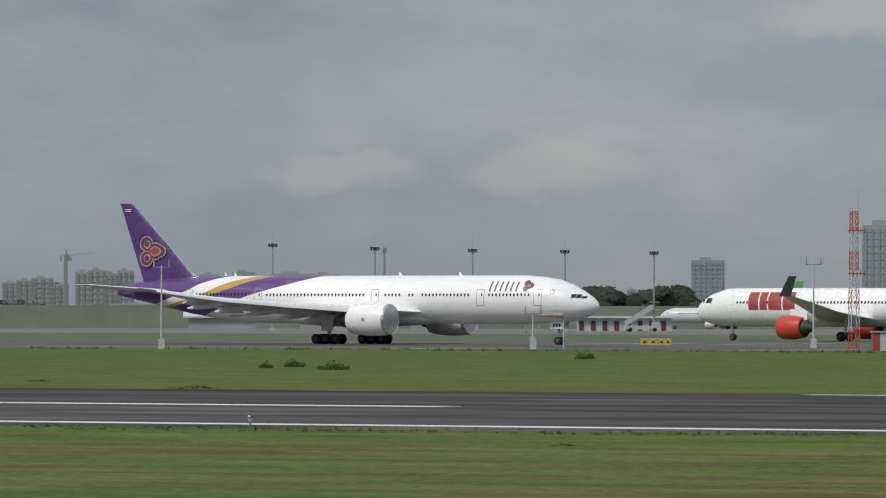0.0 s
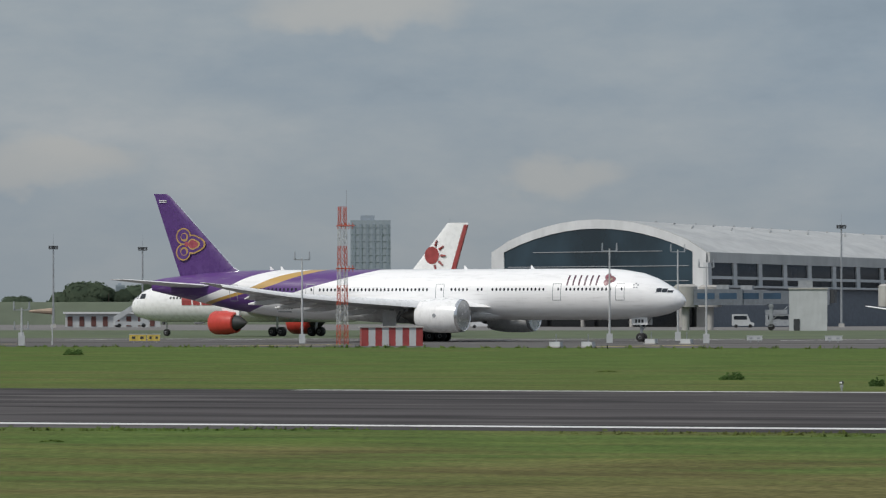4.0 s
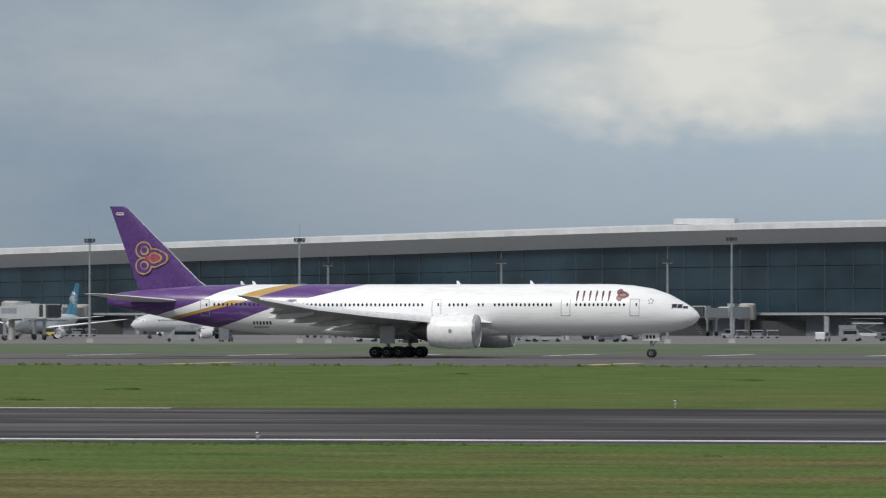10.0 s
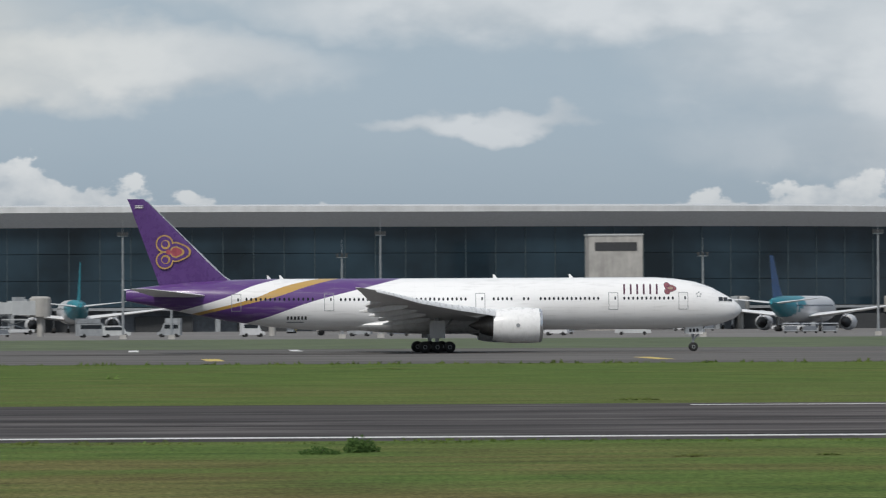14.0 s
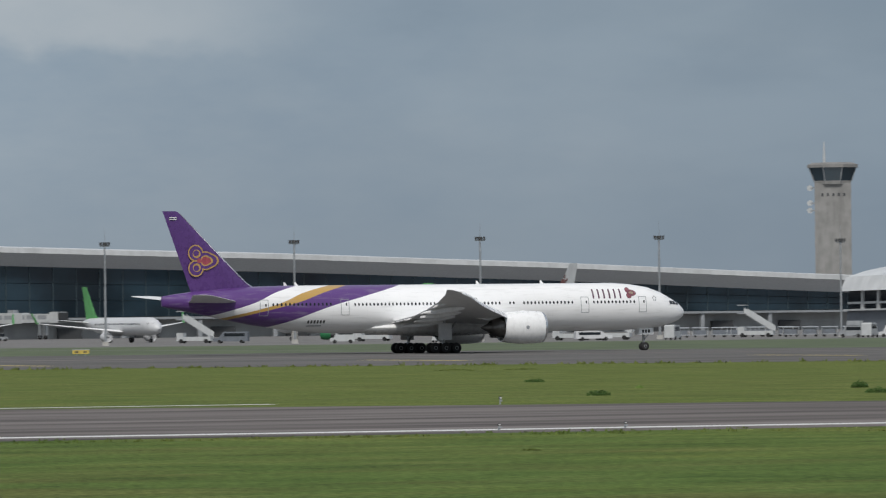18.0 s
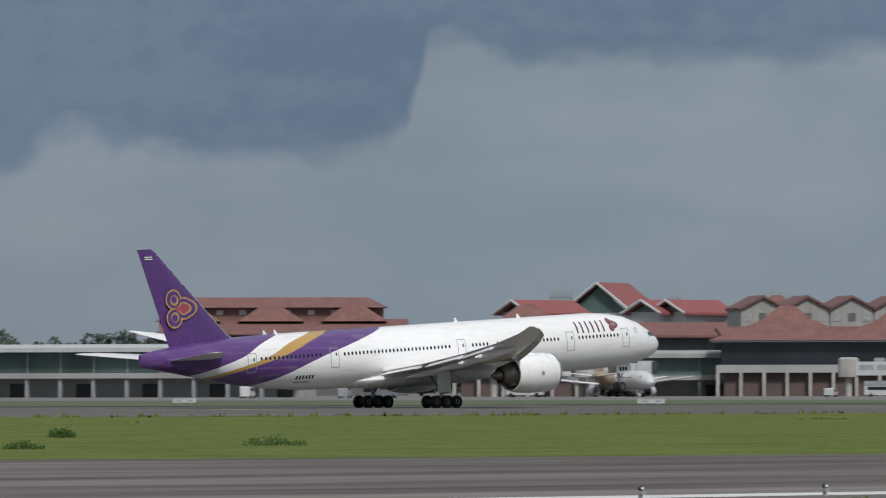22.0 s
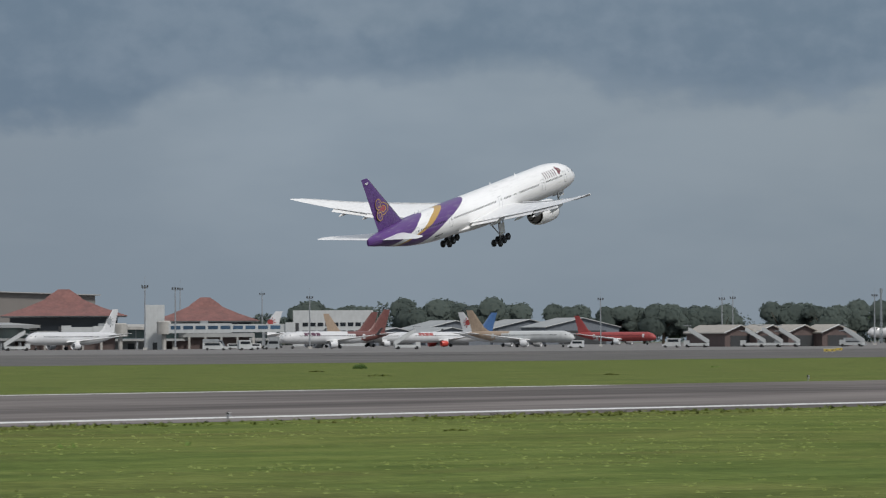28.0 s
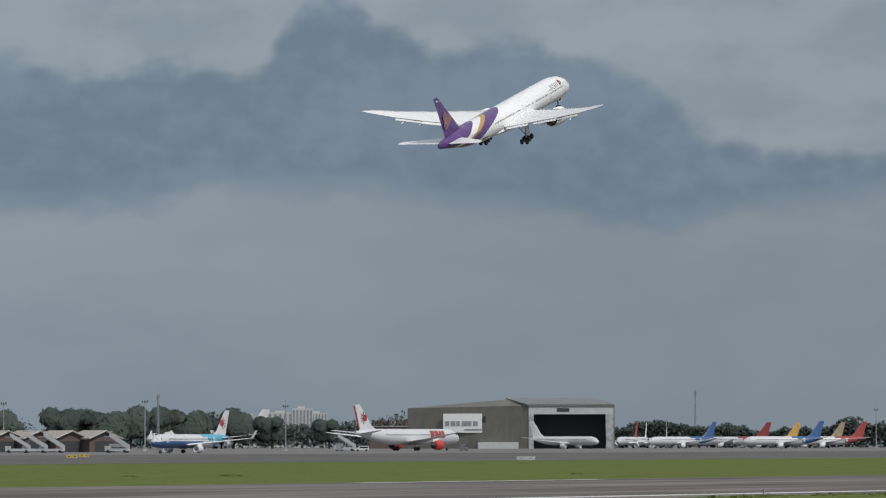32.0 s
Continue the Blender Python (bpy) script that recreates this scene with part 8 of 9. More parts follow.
for name_, low_ in (("front_roof", [(-3 * k, -1.2, zr), (152 * k, -1.2, zr), (112 * k, 16, zt), (-40 * k, 10.2, zt)]), ("back_roof", [(-40 * k, 10.2, zt), (112 * k, 16, zt), (122 * k, 60, zt), (-30 * k, 60, zt)]), ("end_roof", [(112 * k, 16, zt), (152 * k, -1.2, zr), (152 * k, 60, zr), (122 * k, 60, zt)])):
    part(name_, loft(bmesh.new(), [low_, [(a, b, c + 0.7) for a, b, c in low_]]), ROOF_GREY, p, "grey ribbed metal roof")
part("far_wall", boxed((150 * k, 0, 0), (152 * k, 60, zr)), TAUPE, p)
board = pose(-108 * k, 11.2, 0, 0, 0, -17)
part("sign_panel", boxed((-46 * k, 0, 7.4), (46 * k, 0.5, 16.2)), WHITE, p, "white company board", m=board)
for i, w in enumerate((2.0, 2.2, 1.6, 2.4, 1.8, 2.2)):
    part("lettering_bar", boxed((-42 * k + i * 2.7, -0.2, 10.6), (-42 * k + i * 2.7 + w, 0.0, 12.7)), GREY, p, m=board)
part("small_bar", boxed((-6 * k, -0.2, 8.5), (26 * k, 0.0, 9.2)), GREY, p, m=board)
part("sign_mark", lathe(bmesh.new(), [(-0.2, 1.7), (0.0, 1.7)], (33 * k, 0, 13.4), 14, "y"), DARK, p, m=board)
part("lean_to", boxed((-90 * k, 2, 0), (-14 * k, 9, 3.0)), WHITE_DULL, p)
part("roof_vent", boxed((50 * k, -0.6, zr * 0.86), (72 * k, -0.4, zr * 0.94)), DARK, p)

# brown plant house with a row of short flues behind the hangar
p = thing("plant_house", pose(2958.4, 1345.6, 0, 0, 0, -65.2), "dull brown plant house with a row of short flues", "building")
part("wall", boxed((-9.5, 0, 0), (9.5, 12, 10.4)), BROWN_DULL, p)
part("roof_slab", boxed((-9.9, -0.4, 10.4), (9.9, 12.4, 10.4 + 0.4)), FASCIA, p)
for i in range(5):
    part("flue", lathe(bmesh.new(), [(10.4 + 0.4, 0.75), (10.4 + 2.6, 0.75), (10.4 + 2.7, 0.9), (10.4 + 3.2, 0.9)], (-7.6 + i * 3.8, 3, 0), 10, "z"), BROWN_WALL, p)

# hoarding, canopy, hut and frame tower by the apron edge
x, y = (1047.2, 878.6)
k = 1330 / 12120.0
p = thing("hoarding", pose(x, y, 0, 0, 0, -51.9), "long grey-green hoarding raised on white posts", "hoarding")
part("panel", boxed((-108 * k, -0.2, 5.2), (108 * k, 0.2, 9.5)), HOARDING, p)
for i in range(5):
    xx = (-95 + 47 * i) * k
    part("post", boxed((xx - 0.35, -0.3, 0), (xx + 0.35, 0.3, 5.2)), WHITE_DULL, p)
for i in range(4):
    part("lettering_bar", boxed((-80 * k + i * 5.0, -0.26, 3.6), (-80 * k + i * 5.0 + 3.6, -0.21, 4.0)), GREY, p)
x, y = (1302.0, 982.0)
k = 1606 / 12120.0
p = thing("checkered_building", pose(x, y, 0, 0, 0, -54.2), "low building with a red and white checked parapet", "building")
z0, z1 = 4.1, 6.3
part("wall", boxed((-90 * k, 0, 0), (120 * k, 7, z0)), FASCIA, p)
part("deck", boxed((-120 * k, -1.5, z0 - 0.3), (128 * k, 8, z0)), CONCRETE, p)
for i in range(26):
    xx = (-120 + 248 * i / 26) * k
    part("parapet_panel", boxed((xx, -1.6, z0), (xx + 248 / 26 * k, -1.4, z1)), WHITE_DULL if i % 2 else MAST_RED, p)
for i in range(4):
    part("post", boxed((-100 * k + i * 8.0, -1.2, 0), (-100 * k + i * 8.0 + 0.8, -0.6, z0 - 0.3)), CONCRETE, p)
x, y = (936.1, 872.9)
p = thing("guard_hut", pose(x, y, 0, 0, 0, -49.0), "small white guard hut with a maroon side wall", "hut")
part("wall", boxed((-2.4, 0, 0), (3.4, 4, 3.2)), WHITE_DULL, p)
part("side_wall", boxed((-4.2, 0.3, 0), (-2.4, 4, 3.4)), BROWN_WALL, p)
part("roof_slab", boxed((-4.6, -0.8, 3.4), (3.9, 4.6, 3.7)), CONCRETE, p)
for xx in (-1.7, 0.3, 2.0):
    part("window", boxed((xx, -0.08, 0.9), (xx + 0.9, 0.02, 2.4)), WINDOW, p)
x, y = (1002.6, 887.1)
p = thing("frame_tower", pose(x, y, 0, 0, 0, -42.5), "open white concrete frame tower", "tower")
k = 1300 / 12120.0
zt = 12.2
for sx in (-27, 27):
    for yy in (0, 5):
        part("post", boxed((sx * k - 0.3, yy - 0.3, 0), (sx * k + 0.3, yy + 0.3, zt)), CONCRETE, p)
for z in (0.3, 0.55, 0.8, 1.0):
    part("beam", boxed((-29 * k, -0.3, zt * z - 0.25), (29 * k, 5.3, zt * z)), CONCRETE, p)
part("tank", boxed((-24 * k, 0.3, zt * 0.8), (24 * k, 4.7, zt)), BROWN_WALL, p)
# low gate building and earth bank far beyond the runway
x, y = (-712.6, 1282.6)
k = 1520 / 12120.0
p = thing("gate_building", pose(x, y, 0, 0, 0, 28.0), "long low white building with dark bays", "building")
zt = 3.0
part("wall", boxed((-84 * k, 0, 0), (84 * k, 6, zt)), WHITE_DULL, p)
part("roof_slab", boxed((-88 * k, -1, zt), (88 * k, 7, zt + 0.4)), ROOF, p)
for i in range(8):
    part("bay", boxed((-80 * k + i * 2.6, -0.1, 0.2), (-80 * k + i * 2.6 + 1.1, 0.02, zt * 0.8)), BROWN_WALL, p)
m, L = long_local((-1069.5, 1387.8), (-730.0, 1563.4))
p = thing("ground_bank", m, "long grassy earth bank behind the field", "bank", kind="structure")
zt = 5.9
part("slope", loft(bmesh.new(), [[(x_, -8, 0), (x_, 0, zt + 0.3 * noise.noise((x_ * 0.05, 0, 0))), (x_, 10, zt)] for x_ in [L * i / 40 for i in range(41)]], close=False, caps=False), BANK, p)


for (x, y), a, w in (((-784.0, 1262.0), 31.0, 17), ((-806.0, 1250.0), 31.6, 15), ((-762.0, 1274.0), 30.6, 10)):
    shed((x, y), a - 90, 9, w, 3.2, 4.6, "long low shed with a pale metal roof", FASCIA, PARK_WHITE, False)


# ---------------------------------------------------------------- trees
def tree(at, h, w, seed, label="broad dark green tree beyond the airfield"):
    ob = thing("tree", pose(at[0], at[1], 0), label, "tree", "trees beyond the field")
    r = random.Random(seed)
    bm = bmesh.new()
    rod(bm, (0, 0, 0), (0.1, 0, h * 0.45), w * 0.035, w * 0.022, 7)
    for i in range(5):
        a = i * 1.3 + r.random()
        rod(bm, (0, 0, h * (0.28 + 0.03 * i)), (w * 0.3 * math.cos(a), w * 0.3 * math.sin(a), h * r.uniform(0.55, 0.8)), w * 0.016, w * 0.006, 5)
    part("trunk", bm, BARK, ob)
    bm = bmesh.new()
    lobes = [(r.uniform(-0.34, 0.34) * w, r.uniform(-0.3, 0.3) * w, h * r.uniform(0.42, 0.82), r.uniform(0.16, 0.27) * w) for _ in range(11)]
    for _ in range(2600):
        lx, ly, lz, lr = r.choice(lobes)
        d = Vector((r.gauss(0, 1), r.gauss(0, 1), r.gauss(0, 1))).normalized() * lr * r.uniform(0.78, 1.04)
        d.z *= 0.75
        c = Vector((lx, ly, max(h * 0.14, lz))) + d
        s = r.uniform(0.34, 0.66) * w / 14
        # leaf clusters lie along the crown's surface, a little ruffled
        w_ = (d.normalized() + Vector((r.gauss(0, 0.28), r.gauss(0, 0.28), r.gauss(0, 0.28)))).normalized()
        u = w_.orthogonal().normalized()
        u.rotate(Matrix.Rotation(r.uniform(0, 6.28), 3, w_))
        v = w_.cross(u)
        bm.faces.new([bm.verts.new(c + q_ * s) for q_ in (u, v * 0.7, -u, -v * 0.7)])
    # dense inner foliage closes the lobes
    for lx, ly, lz, lr in lobes:
        bmesh.ops.create_icosphere(bm, subdivisions=2, radius=1.0, matrix=Matrix.Translation((lx, ly, max(h * 0.14, lz))) @ Matrix.Diagonal((lr * 0.95, lr * 0.95, lr * 0.71, 1)))
    crown = part("crown", bm, LEAF, ob)
    # soft shading: every leaf takes the round of its crown
    mid = np.array((0.0, 0.0, h * 0.42))
    co = np.zeros(len(crown.data.vertices) * 3)
    crown.data.vertices.foreach_get("co", co)
    co = co.reshape(-1, 3)
    co[:2600 * 4] = np.repeat(co[:2600 * 4].reshape(-1, 4, 3).mean(1), 4, 0)
    up = co - mid
    up = up / np.linalg.norm(up, axis=1)[:, None] + np.array((0, 0, 0.35))
    up += np.repeat(np.random.RandomState(seed).normal(0, 0.10, (len(up) // 2 + 1, 3)), 2, 0)[:len(up)]
    up /= np.linalg.norm(up, axis=1)[:, None]
    crown.data.normals_split_custom_set_from_vertices(up)
    return ob


kinds = [tree((x, y), 10, 14, 70 + i) for i, (x, y) in enumerate(((2937.1, 1507.7), (2945.1, 1492.0), (2913.1, 1553.6), (2888.5, 1599.0)))]
r = random.Random(3)
for (x, y), h in (((-1001.5, 1495.5), 5.5), ((-993.1, 1500.8), 5.0), ((-1009.8, 1490.1), 6.0), ((-986.1, 1505.3), 5.5), ((-873.4, 1570.9), 10.5), ((-868.6, 1573.4), 10), ((-859.9, 1578.0), 10), ((-855.1, 1580.5), 11), ((-848.4, 1584.0), 8.5), ((-844.3, 1586.1), 9), ((-878.1, 1568.3), 8), ((-949.3, 1527.8), 8), ((-932.3, 1537.9), 7), ((-796.2, 1609.9), 9), ((-890.0, 1561.8), 7)) + (
                  ((1085.5, 1553.3), 10), ((1091.3, 1549.3), 9), ((1112.3, 1534.3), 9), ((1117.3, 1530.7), 11), ((1123.6, 1526.1), 11), ((1080.3, 1556.9), 8), ((1149.3, 1532.8), 13), ((1155.5, 1528.1), 13), ((1167.9, 1518.5), 13), ((1138.0, 1541.3), 11), ((1053.0, 1255.3), 11), ((1058.9, 1250.1), 12), ((1062.9, 1246.6), 11), ((1102.1, 1265.2), 13.5)) + (
                  ((1007.4, 912.5), 9.5), ((1010.9, 908.4), 10), ((1013.4, 905.4), 8.5), ((1083.6, 946.1), 7), ((1205.0, 952.0), 11), ((1208.0, 948.0), 10), ((1214.5, 939.0), 11), ((1067.7, 901.1), 6), ((1072.1, 879.1), 7.5), ((1693.0, 1250.4), 12), ((1697.0, 1244.8), 13), ((1797.8, 1282.1), 14), ((1814.5, 1257.7), 15), ((1818.9, 1251.0), 15), ((1823.4, 1244.1), 14), ((1776.1, 1313.1), 14)) + (
                  ((3003.4, 1483.9), 19), ((3005.8, 1479.0), 18)):
    o = copy_thing(r.choice(kinds), pose(x, y, -0.1, 0, 0, r.uniform(0, 360)))
    s = h / 10 * r.uniform(0.92, 1.08)
    o.scale = (s, s, s)


# the dense belt behind the parked row
for (x, y), h in (((2807.0, 1735.2), 21.9), ((2813.2, 1725.0), 22.7), ((2822.6, 1709.7), 22.7), ((2827.3, 1701.8), 20.3), ((2840.4, 1679.9), 20.5), ((2845.4, 1671.5), 21.3), ((2850.9, 1662.1), 23.4), ((2855.4, 1654.3), 24.0), ((2860.4, 1645.6), 24.0), ((2863.9, 1639.5), 23.1), ((2868.0, 1632.4), 21.2), ((2873.6, 1622.5), 21.5), ((2877.6, 1615.3), 22.0), ((2882.9, 1605.8), 20.6), ((2886.9, 1598.7), 21.1), ((2895.4, 1583.2), 20.6), ((2900.0, 1574.8), 20.8)) + (
                  ((2905.8, 1564.1), 18.9), ((2910.3, 1555.7), 17.8), ((2917.0, 1543.2), 18.9), ((2921.2, 1535.2), 20.5), ((2925.8, 1526.3), 20.7), ((2930.0, 1518.3), 20.2), ((2932.2, 1514.0), 20.4), ((2935.1, 1508.4), 21.2), ((2939.3, 1500.2), 20.9), ((2941.8, 1495.3), 20.1), ((2946.1, 1486.8), 21.2), ((2950.4, 1478.3), 21.7), ((2954.0, 1471.0), 20.9), ((2957.9, 1463.2), 22.2), ((2961.2, 1456.4), 21.1), ((2966.6, 1445.4), 15.6), ((2971.4, 1435.6), 15.6), ((2977.8, 1422.1), 15.6), ((2983.1, 1411.1), 16.1), ((2988.3, 1400.0), 17.7)):
    o = copy_thing(r.choice(kinds), pose(x, y + r.uniform(-30, 30), -0.1, 0, 0, r.uniform(0, 360)))
    s = h / 11.2
    o.scale = (s * 0.85, s * 0.85, s)
    # belt crowns swap to the leaves with haze in their colour
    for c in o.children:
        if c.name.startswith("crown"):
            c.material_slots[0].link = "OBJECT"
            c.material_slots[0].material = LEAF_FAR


def tree_line(name, label, points, h, count, seed, size=2.2):
    """A far belt of crowns as one thing that nobody could count."""
    rr_ = np.random.RandomState(seed)
    verts, faces = [], []
    total = len(points) - 1
    for _ in range(count):
        f = rr_.uniform(0, total)
        i = min(int(f), total - 1)
        f -= i
        x = points[i][0] + (points[i + 1][0] - points[i][0]) * f
        y = points[i][1] + (points[i + 1][1] - points[i][1]) * f + rr_.uniform(0, 25)
        top = h * (0.72 + 0.55 * noise.noise((x * 0.035, y * 0.035, seed)) + 0.22 * noise.noise((x * 0.15, y * 0.15, seed)))
        z = top * rr_.uniform(0, 1) ** 0.6
        c = np.array((x, y, z))
        u, v = rr_.normal(0, 1, 3), rr_.normal(0, 1, 3)
        u, v = u / np.linalg.norm(u) * size * rr_.uniform(0.4, 1.0), v / np.linalg.norm(v) * size * rr_.uniform(0.4, 1.0)
        if np.cross(u, v)[1] > 0:
            u, v = v, u
        k_ = len(verts)
        verts += [tuple(c + u), tuple(c + v), tuple(c - u), tuple(c - v)]
        faces.append((k_, k_ + 1, k_ + 2, k_ + 3))
    me = bpy.data.meshes.new(name)
    me.from_pydata(verts, [], faces)
    up = rr_.normal(0, 0.35, (len(faces), 3)) + np.array((0, 0, 1.0))
    me.normals_split_custom_set_from_vertices(np.repeat(up / np.linalg.norm(up, axis=1)[:, None], 4, 0))
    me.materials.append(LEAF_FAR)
    return tagged(new(name, me), label, "trees", kind="stuff")


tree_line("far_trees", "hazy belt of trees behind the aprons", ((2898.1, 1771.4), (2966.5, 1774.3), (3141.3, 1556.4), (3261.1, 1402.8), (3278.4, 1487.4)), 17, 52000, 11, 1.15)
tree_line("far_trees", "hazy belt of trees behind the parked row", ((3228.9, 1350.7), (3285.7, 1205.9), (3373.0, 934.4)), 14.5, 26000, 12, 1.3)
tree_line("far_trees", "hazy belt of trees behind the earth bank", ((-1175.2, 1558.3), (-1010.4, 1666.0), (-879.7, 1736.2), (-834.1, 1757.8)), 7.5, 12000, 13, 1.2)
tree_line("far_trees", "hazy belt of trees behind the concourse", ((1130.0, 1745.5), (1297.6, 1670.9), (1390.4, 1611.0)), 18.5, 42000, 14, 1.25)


# ---------------------------------------------------------------- the far city
def tower_block(at, turn, w, d, h, mat, label, floors=12, bays=6, group="far city blocks"):
    ob = thing("city_block", pose(at[0], at[1], 0, 0, 0, turn), label, "building", group)
    part("wall", boxed((-w / 2, 0, 0), (w / 2, d, h)), mat, ob)
    part("roof_plant", boxed((-w * 0.25, d * 0.2, h), (w * 0.1, d * 0.7, h + h * 0.05)), mat, ob)
    for i in range(bays):
        x = -w / 2 + w * (i + 0.5) / bays
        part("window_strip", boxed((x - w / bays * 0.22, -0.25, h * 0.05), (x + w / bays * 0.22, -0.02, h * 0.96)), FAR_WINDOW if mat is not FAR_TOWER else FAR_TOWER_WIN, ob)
    for j in range(1, floors):
        part("floor_band", boxed((-w / 2 - 0.05, -0.31, h * j / floors - 0.14), (w / 2 + 0.1, -0.26, h * j / floors + 0.14)), mat, ob)


for (x, y), a, w, h in (((-1801.2, 2705.1), 33.1, 9, 18.5), ((-1795.5, 2708.8), 33.0, 9, 19.6), ((-1788.7, 2713.2), 32.8, 11, 20.7), ((-1781.8, 2717.6), 32.7, 9, 17.7), ((-1718.3, 2639.5), 32.5, 8, 23.1),
                        ((-1713.0, 2642.9), 32.4, 9, 23.9), ((-1707.4, 2646.4), 32.2, 7, 22.4), ((-1701.8, 2649.9), 32.1, 8, 23.7), ((-1773.0, 2841.1), 31.4, 10, 23.0), ((-1758.1, 2850.2), 31.1, 12, 24.2), ((-1737.0, 2862.8), 30.7, 24, 23.4), ((-1723.7, 2870.7), 30.5, 14, 23.1),
                        ((-1125.9, 1712.7), 32.4, 18, 5.5), ((-1114.9, 1719.6), 32.1, 14, 6.7)):
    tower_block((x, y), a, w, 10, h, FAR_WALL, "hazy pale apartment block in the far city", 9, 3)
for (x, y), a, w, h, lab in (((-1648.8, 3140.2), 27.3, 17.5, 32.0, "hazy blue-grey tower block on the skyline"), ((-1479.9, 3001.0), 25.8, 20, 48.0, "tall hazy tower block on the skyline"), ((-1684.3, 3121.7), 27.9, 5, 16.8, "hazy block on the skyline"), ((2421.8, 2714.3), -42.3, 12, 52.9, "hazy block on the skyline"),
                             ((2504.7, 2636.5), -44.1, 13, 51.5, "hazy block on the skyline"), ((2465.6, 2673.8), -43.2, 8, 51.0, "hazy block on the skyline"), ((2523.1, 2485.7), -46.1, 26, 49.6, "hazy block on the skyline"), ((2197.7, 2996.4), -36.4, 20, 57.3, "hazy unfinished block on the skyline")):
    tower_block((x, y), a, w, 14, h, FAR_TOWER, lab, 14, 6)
for (x, y), a, w, h in (((3696.5, 1773.6), -64.4, 22, 19.0), ((3614.9, 1712.5), -64.7, 18, 20.5), ((3574.6, 1680.8), -64.8, 12, 22.6), ((3623.6, 1694.0), -64.9, 11, 20.2), ((3683.3, 1801.0), -63.9, 9, 18.8)):
    tower_block((x, y), a, w, 12, h, WHITE_DULL, "white flat-roofed city block among trees", 4, 6, "white blocks")
# tower crane
x, y = (-1617.6, 2466.6)
k = 3000 / 12120.0
p = thing("tower_crane", pose(x, y, 0, 0, 0, 32.6), "tower crane over the far city", "crane")
zt = 29.1
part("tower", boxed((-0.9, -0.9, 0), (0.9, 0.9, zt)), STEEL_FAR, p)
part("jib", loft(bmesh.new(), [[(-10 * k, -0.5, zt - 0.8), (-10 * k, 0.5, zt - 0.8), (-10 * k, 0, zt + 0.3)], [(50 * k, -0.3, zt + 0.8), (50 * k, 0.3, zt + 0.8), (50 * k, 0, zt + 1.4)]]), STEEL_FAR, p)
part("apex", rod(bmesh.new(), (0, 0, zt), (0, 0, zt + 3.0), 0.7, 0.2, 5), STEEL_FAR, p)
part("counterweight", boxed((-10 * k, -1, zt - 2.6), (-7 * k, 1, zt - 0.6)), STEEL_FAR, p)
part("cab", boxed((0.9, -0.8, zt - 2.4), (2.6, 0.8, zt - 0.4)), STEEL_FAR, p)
for (x, y), h, lab in (((-1298.6, 2192.4), 29.0, "slim far lattice mast"), ((1224.8, 1699.7), 39.0, "tall telecom lattice mast"), ((3340.3, 1342.7), 30.0, "slim far lattice mast"), ((2687.3, 1333.5), 24.0, "slim far lattice mast")):
    o = thing("telecom_mast", pose(x, y, 0), lab, "mast", "far masts")
    wide = 1.25 if h > 38 else 0.45
    for sx, sy in ((-1, -1), (1, -1), (1, 1), (-1, 1)):
        part("leg", rod(bmesh.new(), (sx * wide, sy * wide, 0), (sx * wide * 0.35, sy * wide * 0.35, h), 0.14, 0.10, 4), STEEL_FAR, o)
    brace = bmesh.new()
    for i in range(int(h / 2.4)):
        z, u = 2.4 * i, wide * (1 - 0.65 * 2.4 * i / h)
        rod(brace, (-u, -u, z), (u, -u, z + 2.4), 0.09, 0.09, 4)
        rod(brace, (u, -u, z), (-u, -u, z + 2.4), 0.09, 0.09, 4)
    part("lattice_bracing", brace, STEEL_FAR, o)
    for z in (0.66, 0.74, 0.83, 0.92) if h > 38 else (0.92,):
        for sx in (-1, 1):
            part("antenna_panel", boxed((sx * wide * 1.1 - wide * 0.24, -0.4, h * z), (sx * wide * 1.1 + wide * 0.24, 0.4, h * z + 1.9)), STEEL_FAR, o)


# ---------------------------------------------------------------- ground equipment on the apron
def baggage_train(at, turn, mat, n_):
    ob = thing("baggage_train", pose(at[0], at[1], 0, 0, 0, turn), "tug with open baggage carts standing on the apron", "vehicle", "baggage trains")
    part("tug_body", boxed((0, -0.7, 0.35), (2.6, 0.7, 1.1)), mat, ob)
    for xx in (0.5, 2.1):
        part("tug_wheel", lathe(bmesh.new(), [(-0.72, 0.36), (0.72, 0.36)], (xx, 0, 0.36), 12, "y"), BLACK, ob)
    part("tug_cab", boxed((0.7, -0.65, 1.1), (1.8, 0.65, 1.95)), WINDOW, ob)
    part("tug_roof", boxed((0.6, -0.7, 1.95), (1.9, 0.7, 2.05)), mat, ob)
    for i in range(n_):
        x = -3.4 * (i + 1)
        part("cart_bed", boxed((x, -0.75, 0.4), (x + 2.9, 0.75, 0.6)), GREY, ob)
        part("cart_cover", boxed((x + 0.1, -0.72, 1.75), (x + 2.8, 0.72, 1.85)), PARK_WHITE, ob)
        part("cart_load", boxed((x + 0.3, -0.6, 0.6), (x + 2.5, 0.6, 1.3)), BLUE_GREY if i % 2 else DARK, ob)
        for xx in (x + 0.5, x + 2.4):
            part("cart_wheel", lathe(bmesh.new(), [(-0.75, 0.21), (0.75, 0.21)], (xx, 0, 0.21), 10, "y"), BLACK, ob)
        for xx in (x + 0.15, x + 2.7):
            part("cart_post", boxed((xx - 0.05, -0.72, 0.6), (xx + 0.05, -0.62, 1.75)), STEEL, ob)


